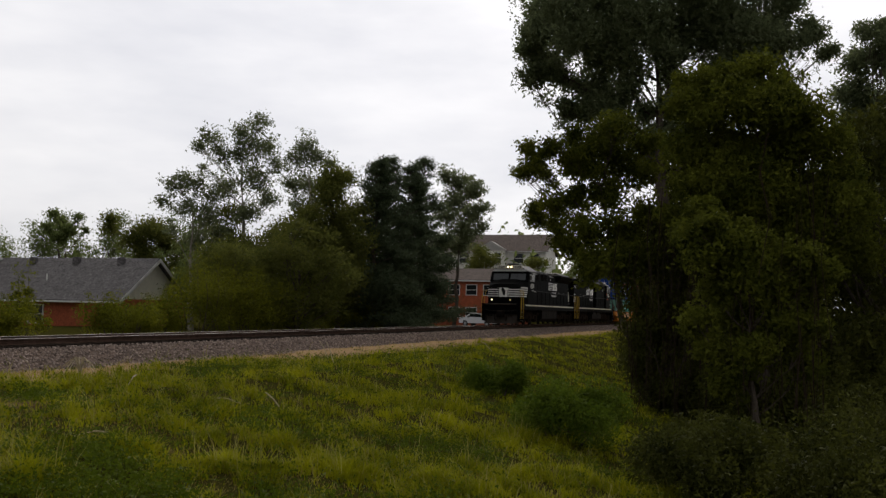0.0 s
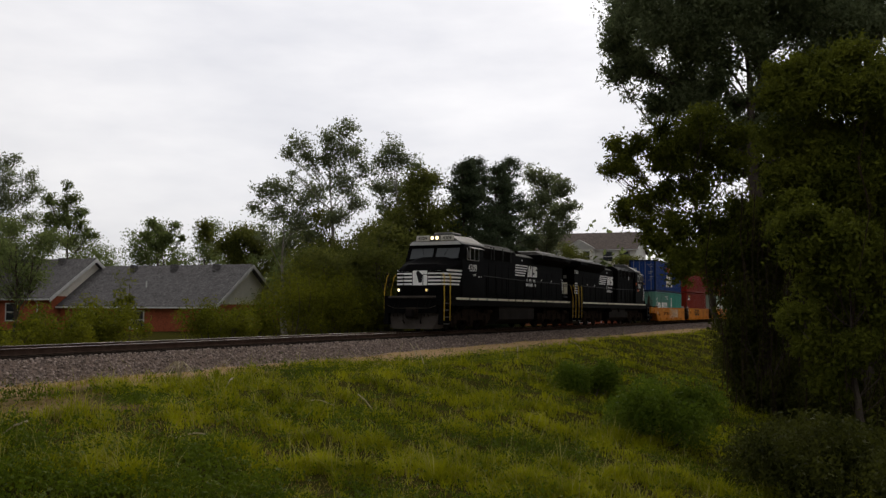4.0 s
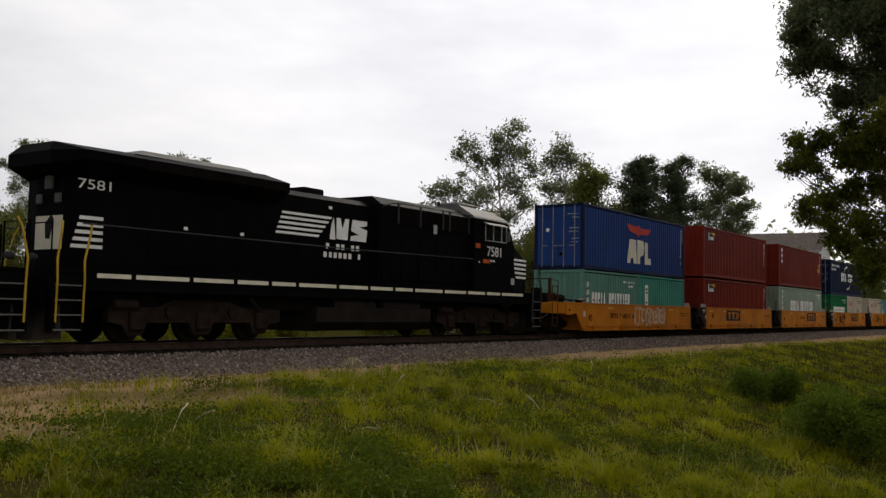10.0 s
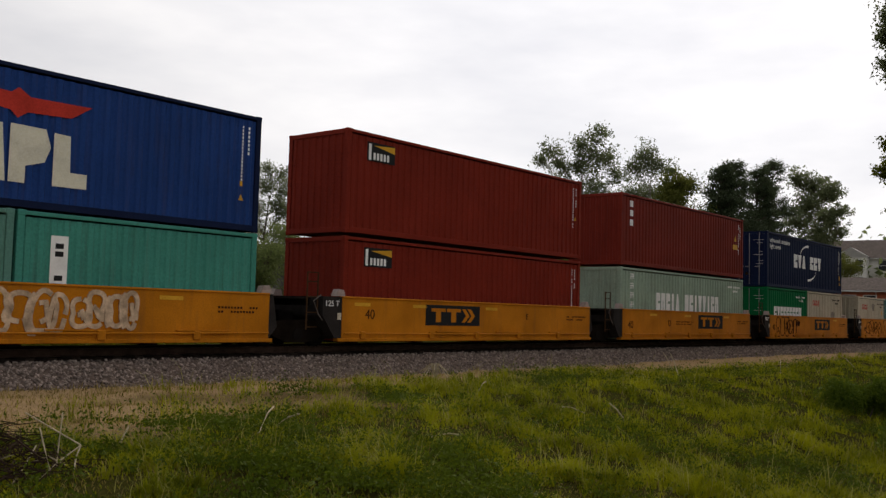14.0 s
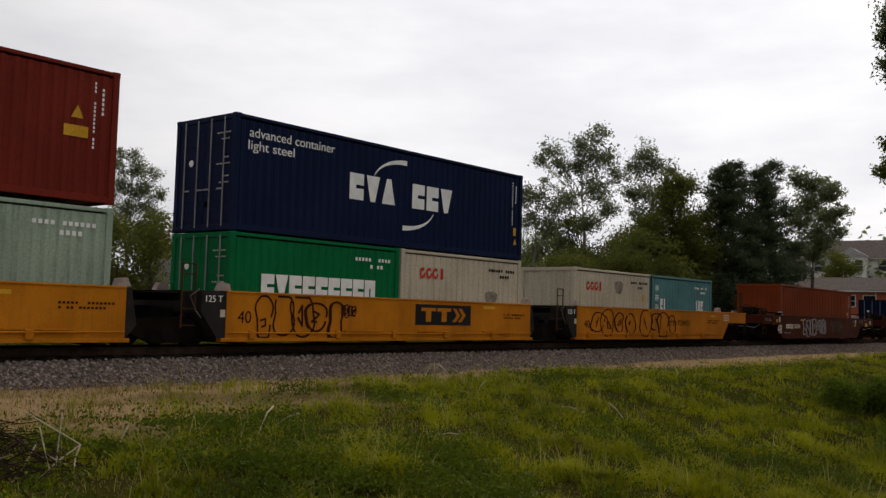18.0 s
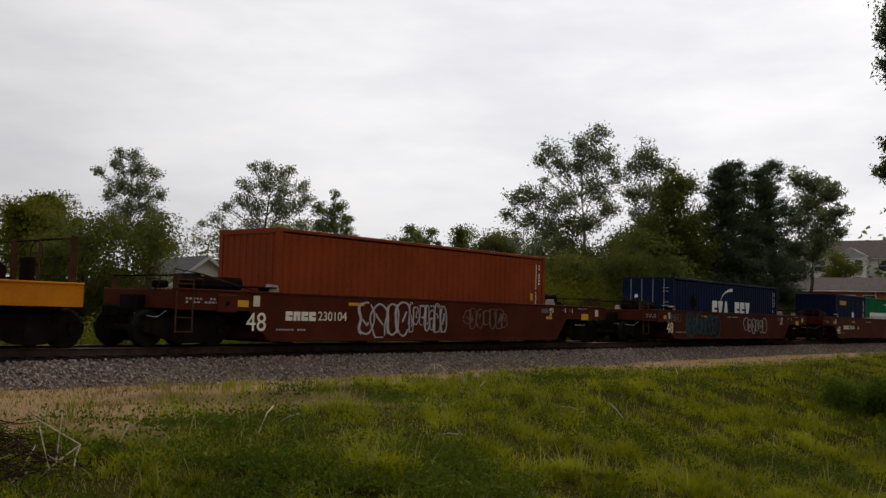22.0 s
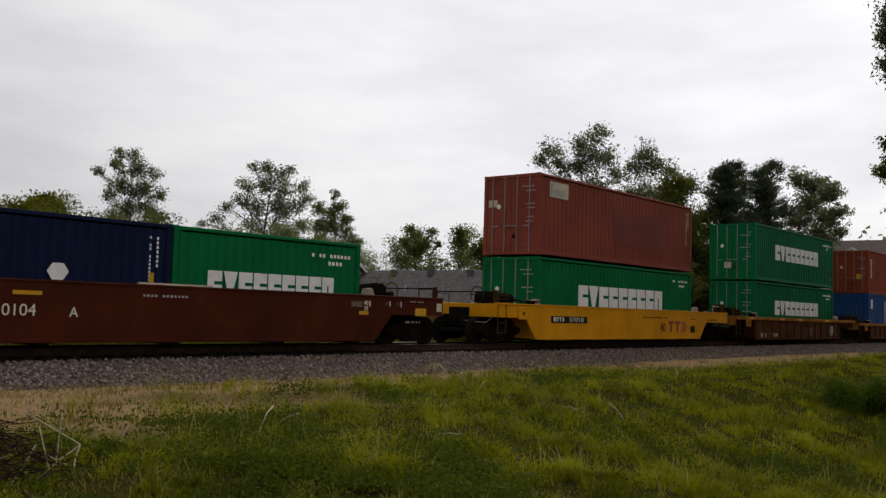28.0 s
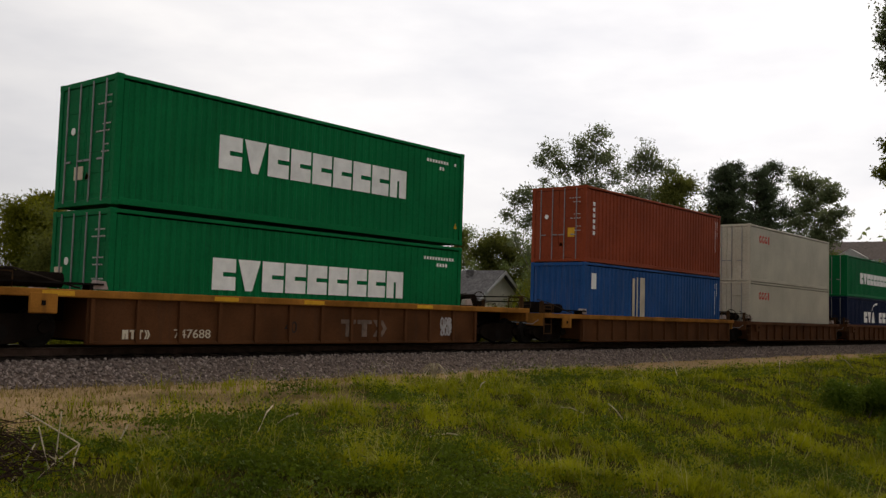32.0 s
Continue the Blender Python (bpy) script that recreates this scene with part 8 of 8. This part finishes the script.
def brush_pile():
    z0 = float(ground_height(4.9, 9.6))
    t = thing("brush_pile", "heap of dead brown brush and pale broken stalks", "brush pile", pose(4.9, 9.6, z0))
    rng = random.Random(5)
    for k in range(230):
        a = rng.random() * 6.28
        r = 0.95 * math.sqrt(rng.random())
        c = Vector((r * math.cos(a) * 0.8 - 0.15, r * math.sin(a) * 0.9 + 0.2, 0.50 * (1 - r * r) * rng.random() + 0.03))
        b = rng.random() * 6.28
        ln = 0.25 + 0.6 * rng.random()
        d = Vector((math.cos(b), math.sin(b), 0.9 * rng.random() - 0.3)) * ln
        part("twig", bar([c - d * 0.5, c + Vector((0, 0, 0.08)), c + d * 0.5], 0.004 + 0.005 * rng.random(), 4), M_TWIG if k % 45 else M_STRAW, t)
    # long pale stalks, some snapped over
    for pts in (((-0.14, -0.49, 0.02), (0.18, -0.40, 0.22), (0.46, -0.34, 0.36)), ((0.46, -0.34, 0.36), (0.32, 0.05, 0.52), (0.21, 0.37, 0.65)), ((0.31, -0.14, 0.12), (0.35, -0.10, 0.40), (0.39, -0.07, 0.68)),
                ((0.07, -0.46, 0.16), (0.07, -0.33, 0.36), (0.06, -0.23, 0.56)), ((0.31, -0.49, 0.15), (0.38, -0.40, 0.26), (0.46, -0.34, 0.36)), ((-0.25, -0.35, 0.05), (-0.05, -0.2, 0.2), (0.1, -0.1, 0.36))):
        part("pale_stalk", bar(list(pts), 0.008, 5), M_STRAW, t)


brush_pile()


def vines():
    t = thing("hanging_vines", "brown leafless vines hanging from the trees", "vines", pose(0, 0, 0))
    rng = random.Random(9)
    for k in range(110):
        if k % 3:
            x, y = 36.0 + 4.5 * rng.random(), 2.4 + 3.4 * rng.random()
        else:
            x, y = 30.2 + 1.8 * rng.random(), -1.6 + 2.8 * rng.random()
        top, ln = -1.0 + 8.0 * rng.random(), 2.0 + 4.0 * rng.random()
        pts = [(x, y, top), (x + 0.5 * rng.random(), y + 0.7 * rng.random() - 0.35, top - ln * 0.5), (x - 0.2 * rng.random(), y + 0.4 * rng.random() - 0.2, max(top - ln, -4.0))]
        part("vine", bar(pts, 0.008 + 0.012 * rng.random(), 4), M_VINE, t)


vines()


def far_woods():
    """The distant wood that closes the view behind the houses and beyond the trees."""
    rng = np.random.RandomState(71)
    n = 420
    a = np.radians(np.linspace(-25, 105, n) + rng.normal(size=n))
    r = 135 + 60 * rng.rand(n)
    per = 60
    top = 4.5 + 4.0 * rng.rand(n) + 2.0 * np.sin(a * 9)
    cx, cy = r * np.cos(a), r * np.sin(a)
    base = ground_height(cx, cy)
    c = np.repeat(np.stack([cx, cy, base], -1), per, 0)
    t = np.repeat(top, per)
    p = rng.normal(size=(n * per, 3))
    p /= np.linalg.norm(p, axis=1)[:, None]
    p *= rng.rand(n * per, 1) ** 0.4
    p = c + p * np.stack([np.full(n * per, 3.6), np.full(n * per, 3.6), t * 0.55], -1)
    p[:, 2] += t * 0.5
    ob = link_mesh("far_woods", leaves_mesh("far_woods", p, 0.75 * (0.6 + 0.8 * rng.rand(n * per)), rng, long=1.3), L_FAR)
    tagged(ob, "distant green woods behind the houses", "woods", kind="stuff")


far_woods()


# ---- houses behind the line ----
M_SHINGLE = material("dark_grey_shingles", (0.115, 0.108, 0.106), 0.9, vary=0.2, scale=2.5, grain=0.25, grain_scale=8, bump=0.4)
M_BROWNROOF = material("brown_shingles", (0.085, 0.068, 0.060), 0.9, vary=0.2, scale=2.5, grain=0.25, grain_scale=6, bump=0.4)
M_BRICK = material("red_brick_wall", (0.30, 0.085, 0.042), 0.9, vary=0.22, scale=3, grain=0.3, grain_scale=14, bump=0.4)
M_SIDING = material("cream_siding", (0.74, 0.69, 0.58), 0.7, vary=0.08, scale=2)
M_TRIM = material("white_house_trim", (0.55, 0.54, 0.51), 0.6, vary=0.08)
M_PALEWALL = material("pale_apartment_siding", (0.62, 0.60, 0.55), 0.7, vary=0.08, scale=1.5)
M_CARPAINT = material("white_car_paint", (0.62, 0.63, 0.64), 0.3, vary=0.03, gloss=0.5)
M_TYRE = material("tyre_rubber", (0.02, 0.02, 0.02), 0.9)


def window(parent, m, w, h, blind=False):
    """A framed window; m puts its lower middle on the wall, facing local -y."""
    fr = new("window")
    fr.parent = parent
    fr.matrix_basis = m
    for a in ((-w / 2 - 0.06, -w / 2 + 0.02, -0.05, 0.02, -0.06, h + 0.06), (w / 2 - 0.02, w / 2 + 0.06, -0.05, 0.02, -0.06, h + 0.06), (-w / 2, w / 2, -0.05, 0.02, h - 0.02, h + 0.06), (-w / 2, w / 2, -0.07, 0.02, -0.06, 0.02),
              (-w / 2, w / 2, -0.04, 0.02, h * 0.5 - 0.03, h * 0.5 + 0.03)):
        shared_part("frame_bar", tuple(round(q, 3) for q in a), lambda: boxes(a), M_TRIM, fr)
    shared_part("pane", (w, h), lambda: boxes((-w / 2, w / 2, -0.02, -0.005, 0, h)), M_GLASS, fr)
    return fr


def gable_house(name, label, x, y, z, turn, depth, length, eave, rise, roof, wall, gable, windows, vents=True):
    """A gabled house: its long side faces local -x, its near gable local -y; the corner between them is its origin."""
    t = thing(name, label, "house", pose(x, y, z, 0, 0, turn), "houses behind the line")
    th = 0.25
    part("front_wall", boxes((0, th, 0, length, -0.6, eave)), wall, t)
    part("back_wall", boxes((depth - th, depth, 0, length, -0.6, eave)), wall, t)
    part("end_wall", boxes((th, depth - th, 0, th, -0.6, eave)), wall, t)
    part("end_wall", boxes((th, depth - th, length - th, length, -0.6, eave)), wall, t)
    for yy in (0.03, length - th + 0.03):
        part("gable_wall", prism(bmesh.new(), [(0.1, eave), (depth - 0.1, eave), (depth / 2, eave + rise - 0.05)], yy, yy + th - 0.06), gable, t)
    o = 0.40
    k = rise / (depth / 2)
    for s in (0, 1):
        a = (-o, eave - o * k) if s == 0 else (depth + o, eave - o * k)
        p = [a, (depth / 2, eave + rise), (depth / 2, eave + rise + 0.14), (a[0], a[1] + 0.14)]
        part("roof_slope", prism(bmesh.new(), p, -o, length + o), roof, t)
        for yy in (-o - 0.05, length + o):
            q = [a, (depth / 2, eave + rise), (depth / 2, eave + rise + 0.16), (a[0], a[1] + 0.16)]
            part("rake_board", prism(bmesh.new(), [(a[0], a[1] - 0.16), (depth / 2, eave + rise - 0.16), (depth / 2, eave + rise + 0.10), (a[0], a[1] + 0.10)], yy, yy + 0.05), M_TRIM, t)
    part("gutter", boxes((-o - 0.10, -o, -o, length + o, eave - o * k - 0.05, eave - o * k + 0.07), bevel=0.02), M_TRIM, t)
    part("downpipe", bar([(-o - 0.05, 1.0, eave - o * k), (-0.06, 1.0, eave - 0.5), (-0.06, 1.0, -0.4)], 0.05), M_TRIM, t)
    for yy, ww, zz, hh in windows:
        window(t, pose(0, yy, zz, 0, 0, -90), ww, hh)
    if vents:
        for yy in [2.0 + 3.6 * i for i in range(int((length - 2) / 3.6))]:
            part("roof_vent", boxes((depth / 2 - 0.9, depth / 2 - 0.45, yy, yy + 0.45, eave + rise - 0.55, eave + rise + 0.16), bevel=0.04), M_SHINGLE, t)
        part("vent_pipe", bar([(depth / 2 - 2.6, length * 0.45, eave + rise - 2.0), (depth / 2 - 2.6, length * 0.45, eave + rise - 1.1)], 0.05), M_TRIM, t)
    return t


gable_house("brick_house", "low red brick house with a dark grey shingle roof", 51.9, 40.7, -1.0, 4, 8.5, 15.0, 2.45, 2.75, M_SHINGLE, M_BRICK, M_SIDING, ((6.2, 1.1, 0.75, 1.2), (10.4, 1.1, 0.75, 1.2)))
gable_house("brick_house", "low brown brick house with a grey roof and white rake boards", 49.9, 53.5, -0.55, 4, 8.5, 16.0, 2.55, 2.75, M_SHINGLE, M_BRICK, M_SIDING, ((3.4, 1.0, 0.8, 1.2), (6.6, 1.0, 0.8, 1.2), (9.8, 1.0, 0.8, 1.2)))
gable_house("small_house", "small cream house whose gable faces the line", 36.1, 53.9, -0.6, -14.5, 6.4, 9.0, 2.6, 2.4, M_SHINGLE, M_SIDING, M_SIDING, ((3.0, 1.0, 0.8, 1.1),), vents=False)
gable_house("brick_house", "two-storey red brick building with a brown roof", 105.3, 27.6, -0.5, 8, 9.0, 21.6, 5.2, 1.4, M_BROWNROOF, M_BRICK, M_BRICK,
            tuple((yy, 1.2, zz, 1.15) for yy in (1.6, 3.6, 5.6, 7.6, 12.6, 14.8, 17.0) for zz in (0.9, 3.5)), vents=False)


def porch():
    t = thing("brick_stair_tower", "red brick entrance tower of the two-storey building", "entrance", pose(102.6, 35.8, -0.5, 0, 0, 8))
    part("wall", boxes((0, 1.9, 0, 3.0, -0.3, 4.0)), M_BRICK, t)
    part("roof_slab", hull_box(-0.2, 1.95, -0.2, 3.2, 4.0, 4.4), M_BROWNROOF, t)
    for z in (0.6, 1.6, 2.6):
        window(t, pose(0, 1.5, z, 0, 0, -90), 0.7, 0.6)


def hull_box(x0, x1, y0, y1, z0, z1):
    return boxes((x0, x1, y0, y1, z0, z1), bevel=0.05)


porch()


def apartments():
    """The pale three-storey block on the rise behind."""
    t = gable_house("apartment_building", "pale three-storey apartment block with a brown roof", 143.0, 33.5, 3.0, 6, 13.0, 19.0, 7.6, 2.9, M_BROWNROOF, M_PALEWALL, M_PALEWALL,
                    tuple((yy, 1.5, zz, 1.5) for yy in (1.6, 4.2, 12.8, 15.4, 17.6) for zz in (0.8, 3.3, 5.7)), vents=False)
    part("bay", prism(bmesh.new(), [(-1.6, -0.5), (0.2, -0.5), (0.2, 7.7), (-1.6, 7.7)], 6.2, 10.4), M_PALEWALL, t)
    bm = bmesh.new()
    a = [bm.verts.new(p) for p in ((-1.7, 5.9, 7.6), (-1.7, 10.7, 7.6), (-1.7, 8.3, 9.0), (3.0, 8.3, 9.0), (3.0, 5.9, 7.6), (3.0, 10.7, 7.6))]
    for f in ((0, 1, 2), (0, 2, 3, 4), (1, 5, 3, 2)):
        bm.faces.new([a[i] for i in f])
    bmesh.ops.solidify(bm, geom=bm.faces[:], thickness=0.12)
    part("bay_gable", bm, M_TRIM, t)
    for yy in (7.2, 9.4):
        for zz in (0.8, 3.3, 5.7):
            window(t, pose(-1.6, yy, zz, 0, 0, -90), 1.0, 1.5)


apartments()


def parked_car(x, y, z, turn):
    t = thing("parked_car", "white parked saloon car by the brick building", "car", pose(x, y, z, 0, 0, turn))
    out = [(-2.2, 0.35), (-2.25, 0.7), (-1.9, 0.9), (-1.2, 0.98), (-0.6, 1.42), (0.7, 1.45), (1.4, 1.05), (2.1, 0.95), (2.25, 0.6), (2.2, 0.35)]
    part("body", prism(bmesh.new(), out, -0.88, 0.88), M_CARPAINT, t)
    for s in (-1, 1):
        part("side_window", prism(bmesh.new(), [(-0.95, 1.0), (-0.5, 1.36), (0.6, 1.38), (1.15, 1.04)], *sorted((s * 0.88, s * 0.895))), M_GLASS, t)
        for xx in (-1.4, 1.4):
            w = part("wheel", lathe_y(bmesh.new(), [(0.31, s * 0.72), (0.32, s * 0.90), (0.2, s * 0.905)], xx, 0.32, 18), M_TYRE, t)
            part("hubcap", lathe_y(bmesh.new(), [(0.19, s * 0.90), (0.17, s * 0.915), (0.03, s * 0.92)], xx, 0.32, 14), M_GALV2, w)
    return t


M_GALV2 = material("grey_wheel_metal", (0.35, 0.35, 0.36), 0.4, metal=0.6)
parked_car(100.8, 30.9, float(ground_height(100.8, 30.9)), 75)


def motions():
    """The whole train rolls by; its wheels turn with it."""
    for ob, u, turn in TRAIN:
        walk(ob, [(t, pose(s + u, TRACK_Y, 0, 0, 0, turn)) for t, s in TRAIN_ROWS])
    ts = [r[0] for r in TRAIN_ROWS]
    ss = [r[1] for r in TRAIN_ROWS]
    steps = [k / 15 for k in range(481)]
    gone = [ss[0] - float(np.interp(t, ts, ss)) for t in steps]
    for ob, rest, radius, way in WHEELS:
        walk(ob, [(t, rest @ Matrix.Rotation(-way * g / radius, 4, "Y")) for t, g in zip(steps, gone)])


motions()
